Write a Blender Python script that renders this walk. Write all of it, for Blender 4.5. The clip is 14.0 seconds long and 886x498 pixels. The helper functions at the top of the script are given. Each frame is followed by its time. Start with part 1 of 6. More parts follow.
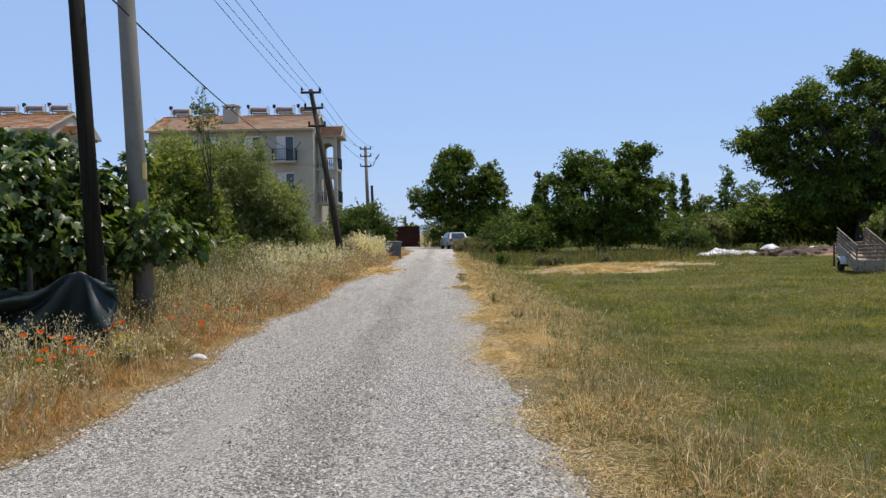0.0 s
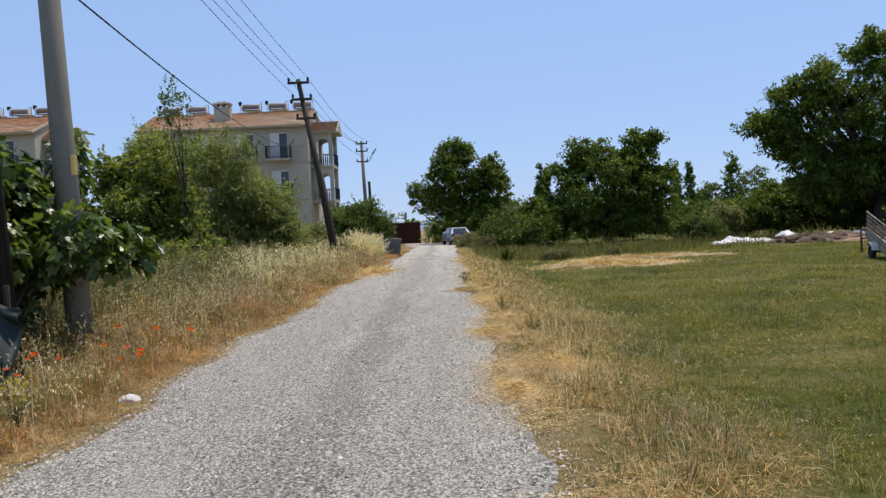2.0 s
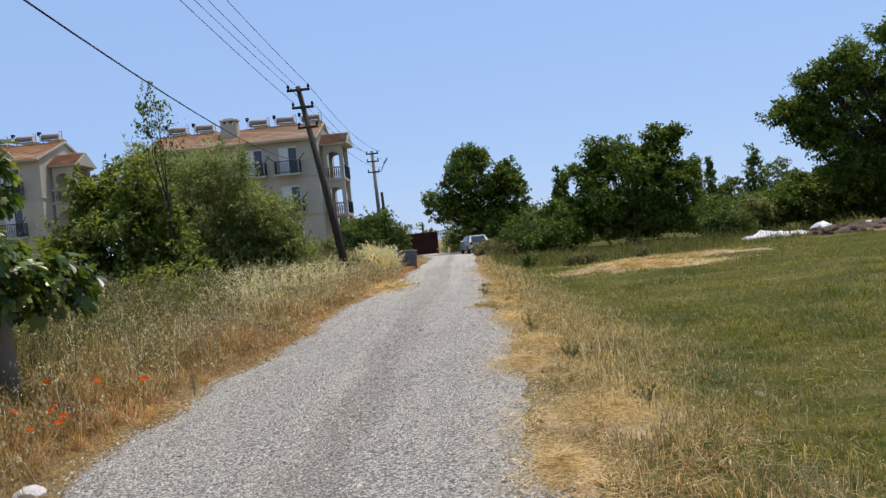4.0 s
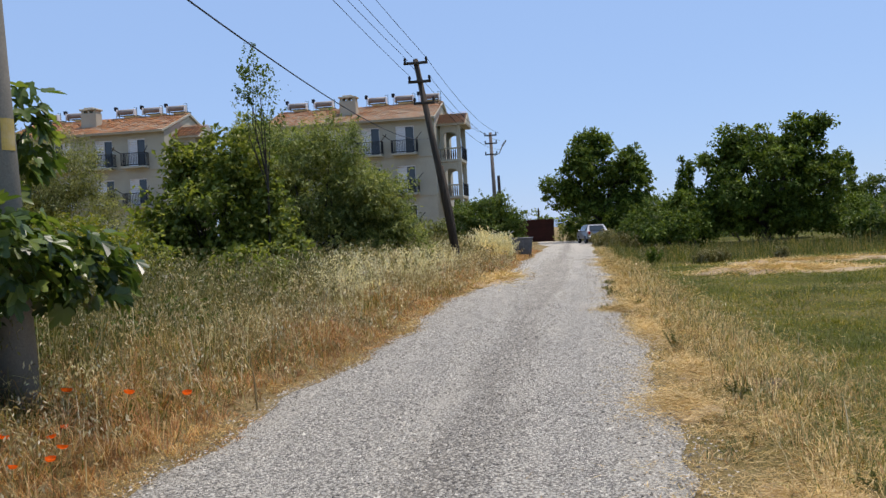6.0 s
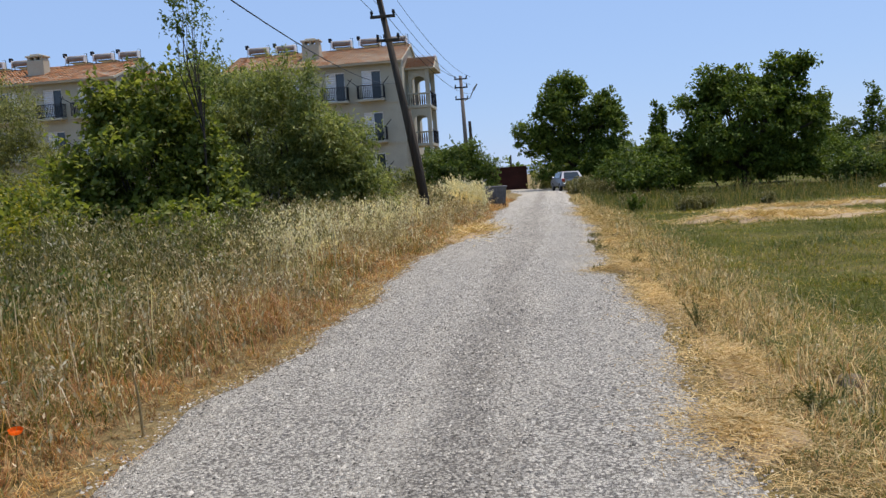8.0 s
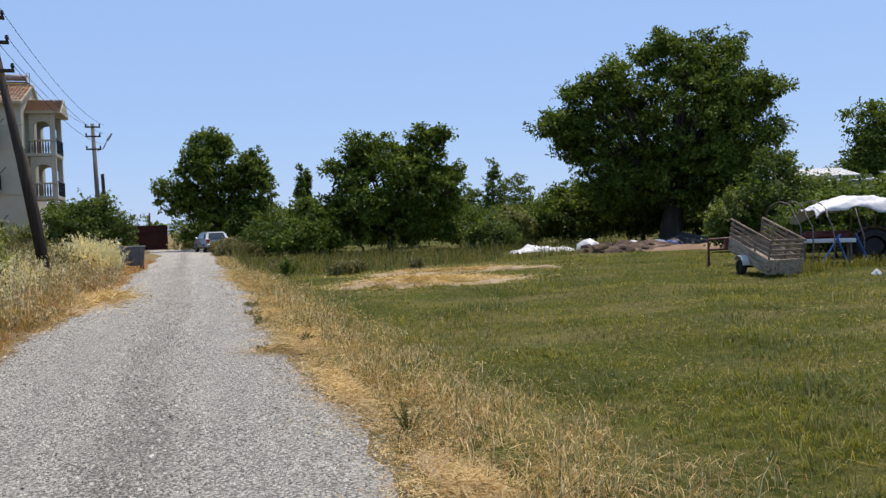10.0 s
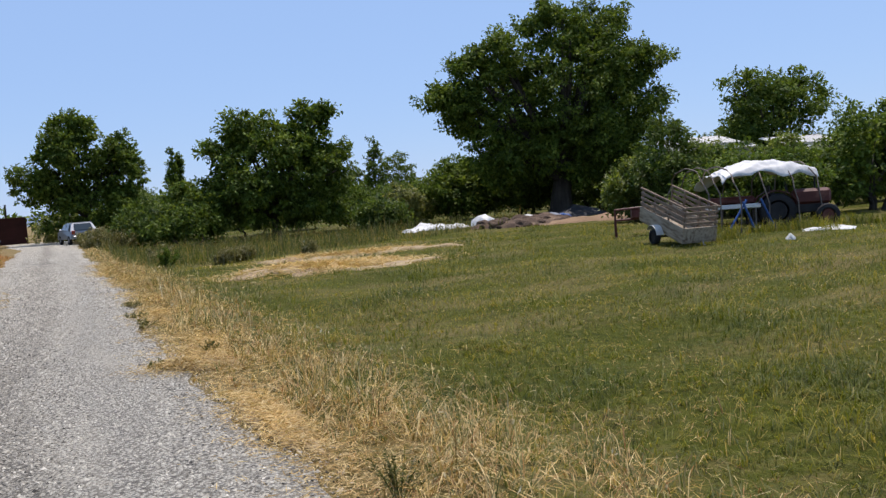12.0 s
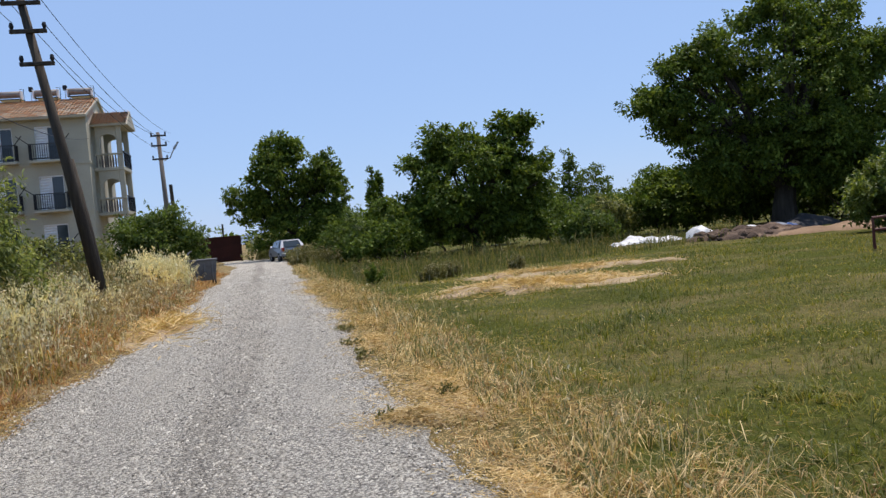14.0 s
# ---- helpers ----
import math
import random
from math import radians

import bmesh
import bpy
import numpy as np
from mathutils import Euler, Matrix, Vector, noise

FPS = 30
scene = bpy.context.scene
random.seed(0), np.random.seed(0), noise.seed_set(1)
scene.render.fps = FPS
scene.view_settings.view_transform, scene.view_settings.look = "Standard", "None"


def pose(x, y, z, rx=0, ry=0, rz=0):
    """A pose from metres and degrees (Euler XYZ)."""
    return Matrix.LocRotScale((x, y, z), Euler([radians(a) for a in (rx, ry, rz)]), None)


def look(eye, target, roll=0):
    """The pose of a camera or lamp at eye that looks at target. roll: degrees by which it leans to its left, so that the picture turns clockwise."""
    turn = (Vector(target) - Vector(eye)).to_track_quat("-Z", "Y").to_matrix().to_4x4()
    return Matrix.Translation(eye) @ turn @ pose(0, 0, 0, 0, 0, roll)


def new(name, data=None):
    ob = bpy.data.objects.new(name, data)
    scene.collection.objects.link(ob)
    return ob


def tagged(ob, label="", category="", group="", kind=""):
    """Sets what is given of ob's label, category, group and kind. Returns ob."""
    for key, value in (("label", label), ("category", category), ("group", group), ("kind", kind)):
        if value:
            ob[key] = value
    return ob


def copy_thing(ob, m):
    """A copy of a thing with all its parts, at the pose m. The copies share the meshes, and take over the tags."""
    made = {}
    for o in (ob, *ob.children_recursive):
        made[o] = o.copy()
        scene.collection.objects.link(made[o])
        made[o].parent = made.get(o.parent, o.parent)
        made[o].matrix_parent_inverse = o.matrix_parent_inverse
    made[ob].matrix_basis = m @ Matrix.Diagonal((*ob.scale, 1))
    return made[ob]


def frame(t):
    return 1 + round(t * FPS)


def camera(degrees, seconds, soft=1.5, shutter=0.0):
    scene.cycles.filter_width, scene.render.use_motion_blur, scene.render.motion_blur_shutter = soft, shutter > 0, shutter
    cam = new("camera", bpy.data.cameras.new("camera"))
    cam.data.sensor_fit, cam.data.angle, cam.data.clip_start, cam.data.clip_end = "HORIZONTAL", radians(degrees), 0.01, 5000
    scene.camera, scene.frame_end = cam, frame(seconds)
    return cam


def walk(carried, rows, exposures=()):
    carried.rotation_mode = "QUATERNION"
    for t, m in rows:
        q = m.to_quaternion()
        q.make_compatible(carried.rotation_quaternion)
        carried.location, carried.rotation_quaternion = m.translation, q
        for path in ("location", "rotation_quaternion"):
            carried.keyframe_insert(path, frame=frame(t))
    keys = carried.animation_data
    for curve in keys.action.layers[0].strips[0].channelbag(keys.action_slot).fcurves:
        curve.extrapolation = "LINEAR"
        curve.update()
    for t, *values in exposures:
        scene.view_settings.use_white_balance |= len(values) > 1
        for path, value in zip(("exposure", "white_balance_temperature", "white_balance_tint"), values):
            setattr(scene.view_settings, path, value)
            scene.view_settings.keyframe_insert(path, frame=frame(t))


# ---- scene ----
cam = camera(54.4, 14.0, soft=1.42)
PATH = [
    (0, (0.427, 1.299, 1.411), (0.427, 3.299, 1.375), -1.1),
    (0.5, (0.428, 1.868, 1.393), (0.442, 3.868, 1.352), -1.4),
    (1, (0.444, 2.43, 1.405), (0.458, 4.43, 1.431), -1.5),
    (1.5, (0.445, 3.027, 1.403), (0.396, 5.026, 1.384), -1.7),
    (2, (0.484, 3.544, 1.432), (0.478, 5.543, 1.385), -2.7),
    (2.2, (0.503, 3.742, 1.451), (0.473, 5.742, 1.438), -2.6),
    (4.3, (0.564, 6.129, 1.427), (0.516, 8.128, 1.397), -5.6),
    (4.5, (0.556, 6.396, 1.467), (0.503, 8.395, 1.429), -4.8),
    (5, (0.521, 6.818, 1.471), (0.508, 8.817, 1.419), -3.2),
    (5.5, (0.462, 7.36, 1.484), (0.359, 9.356, 1.41), -3.6),
    (6, (0.374, 7.775, 1.497), (0.061, 9.75, 1.457), -2.8),
    (6.5, (0.327, 8.304, 1.516), (-0.232, 10.224, 1.508), -4.3),
    (7, (0.255, 8.825, 1.509), (-0.431, 10.703, 1.492), -3.9),
    (7.5, (0.178, 9.399, 1.504), (-0.375, 11.319, 1.413), -4.1),
    (8, (0.129, 9.949, 1.51), (-0.125, 11.926, 1.348), -3.6),
    (8.5, (0.048, 10.395, 1.524), (0.164, 12.382, 1.326), -3.9),
    (9, (-0.007, 10.914, 1.54), (0.179, 12.898, 1.372), -3.7),
    (9.2, (-0.034, 11.121, 1.53), (0.214, 13.104, 1.438), -3.3),
    (11.3, (-0.02, 13.265, 1.507), (0.873, 15.052, 1.413), -2.8),
    (11.5, (-0.036, 13.442, 1.502), (0.853, 15.231, 1.396), -3.3),
    (12, (-0.028, 13.982, 1.493), (0.789, 15.804, 1.371), -4.1),
    (12.5, (-0.028, 14.535, 1.504), (0.712, 16.393, 1.47), -2.7),
    (13, (0.002, 15.102, 1.489), (0.7, 16.976, 1.442), -2.8),
    (13.5, (-0.026, 15.601, 1.471), (0.422, 17.55, 1.447), -3.9),
    (14, (-0.024, 16.123, 1.469), (0.378, 18.082, 1.416), -5.1),
]
walk(cam, [(t, look(eye, target, roll)) for t, eye, target, roll in PATH], [(0, 0.02, 6680, 17)])

# ---- light ----
SUN = Vector((math.sin(radians(50)) * math.cos(radians(72)), math.cos(radians(50)) * math.cos(radians(72)), math.sin(radians(72))))
world = bpy.data.worlds.new("sky")
scene.world = world
world.use_nodes = True
wn = world.node_tree
sky = wn.nodes.new("ShaderNodeTexSky")
sky.sky_type, sky.sun_disc = "NISHITA", False
sky.sun_elevation, sky.sun_rotation = radians(72), radians(50)
sky.altitude, sky.air_density, sky.dust_density, sky.ozone_density = 0, 1.0, 0.1, 5.0
# hazy summer air: the clear sky paled evenly by a thin veil
veil = wn.nodes.new("ShaderNodeMix")
veil.data_type = "RGBA"
veil.inputs[0].default_value = 0.7
veil.inputs[7].default_value = (3.12, 5.06, 8.4, 1)
wn.links.new(sky.outputs[0], veil.inputs[6])
wn.links.new(veil.outputs[2], wn.nodes["Background"].inputs[0])
wn.nodes["Background"].inputs[1].default_value = 0.115
lamp = new("sun", bpy.data.lights.new("sun", "SUN"))
lamp.data.energy, lamp.data.angle, lamp.data.color = 4.7, radians(0.55), (1.0, 0.95, 0.87)
lamp.matrix_world = look(SUN * 60, (0, 0, 0))


# ---- materials ----
def material(name, rough=0.8, metal=0.0, spec=0.3):
    m = bpy.data.materials.new(name)
    m.use_nodes = True
    b = m.node_tree.nodes["Principled BSDF"]
    b.inputs["Roughness"].default_value, b.inputs["Metallic"].default_value = rough, metal
    b.inputs["Specular IOR Level"].default_value = spec
    return m, m.node_tree, b


def node(nt, kind, **inputs):
    n = nt.nodes.new(kind)
    for key, value in inputs.items():
        n.inputs[key].default_value = value
    return n


def coords(nt, scale=(1, 1, 1), rot=(0, 0, 0)):
    c, m = nt.nodes.new("ShaderNodeTexCoord"), nt.nodes.new("ShaderNodeMapping")
    m.inputs["Scale"].default_value, m.inputs["Rotation"].default_value = scale, rot
    nt.links.new(c.outputs["Object"], m.inputs["Vector"])
    return m.outputs[0]


def noise_tex(nt, vec, scale, detail=4.0, rough=0.6):
    n = node(nt, "ShaderNodeTexNoise", Scale=scale, Detail=detail, Roughness=rough)
    nt.links.new(vec, n.inputs["Vector"])
    return n.outputs["Fac"]


def ramp(nt, fac, stops):
    r = nt.nodes.new("ShaderNodeValToRGB")
    e = r.color_ramp.elements
    while len(e) < len(stops):
        e.new(0.5)
    for el, (pos, col) in zip(e, stops):
        el.position, el.color = pos, (*col, 1)
    nt.links.new(fac, r.inputs[0])
    return r.outputs[0]


def mix(nt, a, b, fac, mode="MIX"):
    m = nt.nodes.new("ShaderNodeMix")
    m.data_type, m.blend_type = "RGBA", mode
    for sock, v in ((m.inputs[0], fac), (m.inputs[6], a), (m.inputs[7], b)):
        if hasattr(v, "is_linked"):
            nt.links.new(v, sock)
        else:
            sock.default_value = v if isinstance(v, float) else (*v, 1)
    return m.outputs[2]


def bump(nt, b, height, strength, distance):
    n = node(nt, "ShaderNodeBump", Strength=strength, Distance=distance)
    nt.links.new(height, n.inputs["Height"])
    nt.links.new(n.outputs[0], b.inputs["Normal"])


def rough_mat(name, dark, light, scale=3.0, fine=40.0, rough=0.85, relief=0.01, metal=0.0, spec=0.3, stretch=(1, 1, 1), stain=None):
    """A surface with blotches at one scale, grain at another and a fine relief."""
    m, nt, b = material(name, rough, metal, spec)
    v = coords(nt, stretch)
    big, small = noise_tex(nt, v, scale), noise_tex(nt, v, fine, 3.0)
    col = ramp(nt, big, [(0.3, dark), (0.7, light)])
    grain = ramp(nt, small, [(0.3, (0.72, 0.72, 0.72)), (0.7, (1.0, 1.0, 1.0))])
    col = mix(nt, col, grain, 0.8, "MULTIPLY")
    if stain:
        col = mix(nt, col, stain, ramp(nt, noise_tex(nt, v, scale * 0.6, 6.0), [(0.52, (0, 0, 0)), (0.68, (1, 1, 1))]))
    nt.links.new(col, b.inputs["Base Color"])
    bump(nt, b, small, 0.6, relief)
    return m


def leaf_mat(name, stops, translucent=0.35, rough=0.5, spec=0.25, zone=0.7, low=(0.68, 0.74, 0.8), high=(1.28, 1.2, 1.05)):
    """Leaves and blades: every piece its own shade, broad drifts of fresher and duller growth, light shining through."""
    m, nt, b = material(name, rough, 0.0, spec)
    g = nt.nodes.new("ShaderNodeNewGeometry")
    col = ramp(nt, g.outputs["Random Per Island"], stops)
    col = mix(nt, col, ramp(nt, noise_tex(nt, coords(nt), zone, 5.0, 0.65), [(0.36, low), (0.64, high)]), 1.0, "MULTIPLY")
    nt.links.new(col, b.inputs["Base Color"])
    t, s = nt.nodes.new("ShaderNodeBsdfTranslucent"), node(nt, "ShaderNodeMixShader", Fac=translucent)
    warm = mix(nt, col, (1.0, 1.0, 0.45), 0.75, "MULTIPLY")
    nt.links.new(mix(nt, warm, (1.5, 1.5, 1.5), 1.0, "MULTIPLY"), t.inputs[0])
    out = nt.nodes["Material Output"]
    nt.links.new(b.outputs[0], s.inputs[1]), nt.links.new(t.outputs[0], s.inputs[2])
    nt.links.new(s.outputs[0], out.inputs[0])
    return m


def verge_mask(nt, v):
    """Dry litter beside the lane and on the garden side, with a ragged border."""
    sep, n = nt.nodes.new("ShaderNodeSeparateXYZ"), noise_tex(nt, v, 0.9, 5.0)
    nt.links.new(v, sep.inputs[0])
    add = node(nt, "ShaderNodeMath")
    add.operation = "MULTIPLY_ADD"
    add.inputs[1].default_value = -1.7
    nt.links.new(n, add.inputs[0]), nt.links.new(sep.outputs[0], add.inputs[2])
    rng = node(nt, "ShaderNodeMapRange")
    for key, val in ((1, 0.0), (2, 1.3), (3, 1.0), (4, 0.0)):
        rng.inputs[key].default_value = val
    nt.links.new(add.outputs[0], rng.inputs[0])
    return rng.outputs[0]


def ground_mat():
    m, nt, b = material("earth_and_grass", 0.95, 0.0, 0.1)
    v = coords(nt)
    green = ramp(nt, noise_tex(nt, v, 9.0, 5.0), [(0.3, (0.026, 0.034, 0.004)), (0.5, (0.066, 0.076, 0.008)), (0.7, (0.135, 0.115, 0.028))])
    dry = ramp(nt, noise_tex(nt, v, 14.0, 5.0), [(0.3, (0.16, 0.115, 0.05)), (0.7, (0.33, 0.25, 0.115))])
    patch = ramp(nt, noise_tex(nt, coords(nt, (0.5, 1.2, 1), (0, 0, 0.5)), 0.42, 7.0, 0.7), [(0.47, (0, 0, 0)), (0.62, (0.5, 0.5, 0.5))])
    lush = ramp(nt, noise_tex(nt, coords(nt, (1.0, 0.6, 1)), 1.1, 6.0, 0.7), [(0.42, (0, 0, 0)), (0.60, (0.8, 0.8, 0.8))])
    green = mix(nt, green, (0.076, 0.088, 0.009), lush)
    col = mix(nt, green, dry, patch)
    col = mix(nt, col, dry, verge_mask(nt, v))
    blades = noise_tex(nt, coords(nt, (60, 18, 60)), 1.0, 3.0)
    col = mix(nt, col, ramp(nt, blades, [(0.3, (0.55, 0.55, 0.55)), (0.7, (1.1, 1.1, 1.1))]), 0.8, "MULTIPLY")
    nt.links.new(col, b.inputs["Base Color"])
    bump(nt, b, blades, 0.9, 0.05)
    return m


def gravel_mat(name, tone=1.0):
    m, nt, b = material(name, 0.9, 0.0, 0.2)
    v = coords(nt)
    stones = nt.nodes.new("ShaderNodeTexVoronoi")
    stones.inputs["Scale"].default_value = 48.0
    nt.links.new(v, stones.inputs["Vector"])
    fine = nt.nodes.new("ShaderNodeTexVoronoi")
    fine.inputs["Scale"].default_value = 150.0
    nt.links.new(v, fine.inputs["Vector"])
    shade = nt.nodes.new("ShaderNodeRGBToBW")
    nt.links.new(stones.outputs["Color"], shade.inputs[0])
    k = tone
    col = ramp(nt, shade.outputs[0], [(0.10, (0.20 * k, 0.188 * k, 0.165 * k)), (0.28, (0.36 * k, 0.336 * k, 0.284 * k)), (0.5, (0.46 * k, 0.43 * k, 0.358 * k)), (0.85, (0.60 * k, 0.563 * k, 0.472 * k))])
    # shadow between the stones, painted into the colour as dark cell borders
    gap_shade = ramp(nt, stones.outputs["Distance"], [(0.42, (1, 1, 1)), (0.64, (0.30, 0.29, 0.28))])
    col = mix(nt, col, gap_shade, 0.8, "MULTIPLY")
    dust = ramp(nt, noise_tex(nt, coords(nt, (1.3, 0.16, 1)), 1.5, 5.0), [(0.5, (0, 0, 0)), (0.75, (0.55, 0.55, 0.55))])
    col = mix(nt, col, (0.47 * k, 0.43 * k, 0.345 * k), dust)
    # coarse dark stone lies thick on the crown between the wheel tracks
    sep = nt.nodes.new("ShaderNodeSeparateXYZ")
    nt.links.new(v, sep.inputs[0])
    wob = node(nt, "ShaderNodeMath")
    wob.operation = "MULTIPLY_ADD"
    wob.inputs[1].default_value = 0.9
    nt.links.new(noise_tex(nt, coords(nt, (1, 0.25, 1)), 1.2), wob.inputs[0]), nt.links.new(sep.outputs[0], wob.inputs[2])
    rr = node(nt, "ShaderNodeMapRange")
    for key, val in ((1, -1.0), (2, 1.0), (3, 0.0), (4, 1.0)):
        rr.inputs[key].default_value = val
    nt.links.new(wob.outputs[0], rr.inputs[0])
    dark = ramp(nt, rr.outputs[0], [(0.28, (1, 1, 1)), (0.42, (0.66, 0.65, 0.64)), (0.54, (0.66, 0.65, 0.64)), (0.68, (1, 1, 1))])
    col = mix(nt, col, dark, 0.75, "MULTIPLY")
    nt.links.new(col, b.inputs["Base Color"])
    h = nt.nodes.new("ShaderNodeMath")
    h.operation = "ADD"
    nt.links.new(stones.outputs["Distance"], h.inputs[0]), nt.links.new(fine.outputs["Distance"], h.inputs[1])
    n = node(nt, "ShaderNodeBump", Strength=1.0, Distance=0.018)
    n.invert = True
    nt.links.new(h.outputs[0], n.inputs["Height"]), nt.links.new(n.outputs[0], b.inputs["Normal"])
    return m


def island_mat(name, stops, rough=0.9, spec=0.2):
    m, nt, b = material(name, rough, 0.0, spec)
    g = nt.nodes.new("ShaderNodeNewGeometry")
    nt.links.new(ramp(nt, g.outputs["Random Per Island"], stops), b.inputs["Base Color"])
    return m


def object_mat(name, stops, fine=30.0, rough=0.85):
    """Pieces that differ one by one."""
    m, nt, b = material(name, rough, 0.0, 0.3)
    o = nt.nodes.new("ShaderNodeObjectInfo")
    col = ramp(nt, o.outputs["Random"], stops)
    n = noise_tex(nt, coords(nt), fine)
    col = mix(nt, col, ramp(nt, n, [(0.3, (0.6, 0.6, 0.6)), (0.7, (1, 1, 1))]), 0.8, "MULTIPLY")
    nt.links.new(col, b.inputs["Base Color"])
    bump(nt, b, n, 0.5, 0.01)
    return m


def glass_mat():
    m, nt, b = material("window_glass", 0.05, 0.0, 0.6)
    b.inputs["Base Color"].default_value = (0.03, 0.04, 0.045, 1)
    return m


M = dict(
    plume=leaf_mat("pale_grass_plumes", [(0.0, (0.50, 0.42, 0.25)), (0.5, (0.66, 0.59, 0.40)), (1.0, (0.82, 0.77, 0.60))], 0.4, 0.55),
    ground=ground_mat(), gravel=gravel_mat("gravel", 1.3),
    # the darkest third of the stones stands in for shadow dashes between chips
    stone=island_mat("loose_stones", [(0.0, (0.04, 0.038, 0.034)), (0.3, (0.15, 0.14, 0.117)), (0.5, (0.33, 0.308, 0.256)), (0.85, (0.44, 0.412, 0.345)), (1.0, (0.53, 0.50, 0.425))]),
    straw=leaf_mat("straw", [(0.0, (0.36, 0.235, 0.095)), (0.5, (0.55, 0.395, 0.175)), (1.0, (0.69, 0.56, 0.31))], 0.2, 0.6, zone=1.1, low=(0.8, 0.78, 0.75), high=(1.15, 1.12, 1.05)),
    rust_grass=leaf_mat("rusty_dry_grass", [(0.0, (0.18, 0.075, 0.03)), (0.4, (0.33, 0.165, 0.06)), (0.7, (0.44, 0.27, 0.115)), (0.88, (0.54, 0.40, 0.21)), (1.0, (0.13, 0.13, 0.04))], 0.3, 0.6, zone=1.4),
    oat=leaf_mat("wild_oat", [(0.0, (0.20, 0.145, 0.06)), (0.5, (0.40, 0.31, 0.165)), (0.85, (0.60, 0.52, 0.35)), (1.0, (0.78, 0.71, 0.54))], 0.3, 0.55, zone=1.2),
    weed=leaf_mat("grey_green_weed", [(0.0, (0.07, 0.075, 0.02)), (0.5, (0.17, 0.16, 0.055)), (0.85, (0.30, 0.25, 0.11)), (1.0, (0.48, 0.44, 0.32))], 0.25, 0.6),
    turf=leaf_mat("field_grass", [(0.0, (0.040, 0.058, 0.009)), (0.5, (0.098, 0.115, 0.016)), (0.88, (0.155, 0.152, 0.028)), (1.0, (0.25, 0.21, 0.08))], 0.35, 0.55, zone=0.45, low=(0.62, 0.74, 0.6), high=(1.95, 1.6, 1.1)),
    leaf_dark=leaf_mat("dark_leaves", [(0.0, (0.042, 0.066, 0.012)), (0.6, (0.092, 0.142, 0.022)), (1.0, (0.185, 0.24, 0.044))], 0.3, 0.6, 0.14),
    leaf_mid=leaf_mat("green_leaves", [(0.0, (0.042, 0.07, 0.013)), (0.6, (0.085, 0.13, 0.026)), (1.0, (0.15, 0.195, 0.046))], 0.35, 0.55, 0.2),
    leaf_olive=leaf_mat("olive_leaves", [(0.0, (0.075, 0.088, 0.03)), (0.6, (0.18, 0.195, 0.06)), (1.0, (0.31, 0.31, 0.12))], 0.35, 0.5),
    leaf_bright=leaf_mat("bright_leaves", [(0.0, (0.055, 0.082, 0.016)), (0.6, (0.125, 0.165, 0.034)), (1.0, (0.23, 0.26, 0.075))], 0.4, 0.45),
    leaf_yellow=leaf_mat("yellow_green_leaves", [(0.0, (0.09, 0.12, 0.012)), (0.6, (0.19, 0.21, 0.025)), (1.0, (0.29, 0.25, 0.04))], 0.4, 0.45),
    bark=rough_mat("bark", (0.03, 0.024, 0.018), (0.085, 0.07, 0.054), 4.0, 30.0, 0.95, 0.03, stretch=(1, 1, 0.25)),
    old_wood=rough_mat("weathered_pole_wood", (0.03, 0.024, 0.018), (0.085, 0.068, 0.05), 3.0, 40.0, 0.9, 0.012, stretch=(4, 4, 0.2)),
    tarred=rough_mat("tarred_pole_wood", (0.009, 0.008, 0.006), (0.04, 0.033, 0.023), 3.0, 40.0, 0.95, 0.02, spec=0.1, stretch=(4, 4, 0.2)),
    grey_wood=rough_mat("grey_pole_wood", (0.12, 0.10, 0.085), (0.22, 0.19, 0.16), 3.0, 40.0, 0.9, 0.012, stretch=(4, 4, 0.2)),
    concrete=rough_mat("pole_concrete", (0.20, 0.182, 0.148), (0.29, 0.265, 0.215), 1.2, 60.0, 0.95, 0.004, spec=0.15, stain=(0.15, 0.135, 0.105)),
    plaster=rough_mat("cream_plaster", (0.40, 0.372, 0.285), (0.50, 0.468, 0.36), 0.5, 25.0, 0.92, 0.004, stain=(0.37, 0.35, 0.29)),
    white=rough_mat("white_paint", (0.70, 0.70, 0.69), (0.82, 0.82, 0.80), 1.0, 30.0, 0.6, 0.002),
    tile=island_mat("clay_roof_tiles", [(0.0, (0.20, 0.08, 0.036)), (0.35, (0.35, 0.145, 0.058)), (0.75, (0.46, 0.215, 0.09)), (1.0, (0.36, 0.22, 0.115))]),
    glass=glass_mat(),
    iron=rough_mat("dark_iron", (0.018, 0.018, 0.02), (0.04, 0.04, 0.042), 3.0, 40.0, 0.5, 0.001, metal=0.6),
    steel=rough_mat("galvanised_steel", (0.32, 0.33, 0.34), (0.46, 0.47, 0.48), 2.0, 25.0, 0.55, 0.001, metal=0.4),
    rust=rough_mat("rusted_red_metal", (0.035, 0.012, 0.010), (0.07, 0.02, 0.016), 1.0, 20.0, 0.8, 0.004, metal=0.2),
    black=rough_mat("black_plastic", (0.012, 0.012, 0.013), (0.03, 0.03, 0.032), 3.0, 30.0, 0.6, 0.002),
)


# ---- mesh helpers ----
def part(name, bm, mat, parent=None, label="", smooth=False):
    me = bpy.data.meshes.new(name)
    bm.to_mesh(me)
    bm.free()
    me.materials.append(mat)
    if smooth:
        me.shade_smooth()
    ob = new(name, me)
    ob.parent = parent
    if label:
        ob["label"] = label
    return ob


def thing(name, m, label, category, group="", kind=""):
    ob = new(name)
    ob.empty_display_size = 0.2
    ob.matrix_world = m
    return tagged(ob, label, category, group, kind)


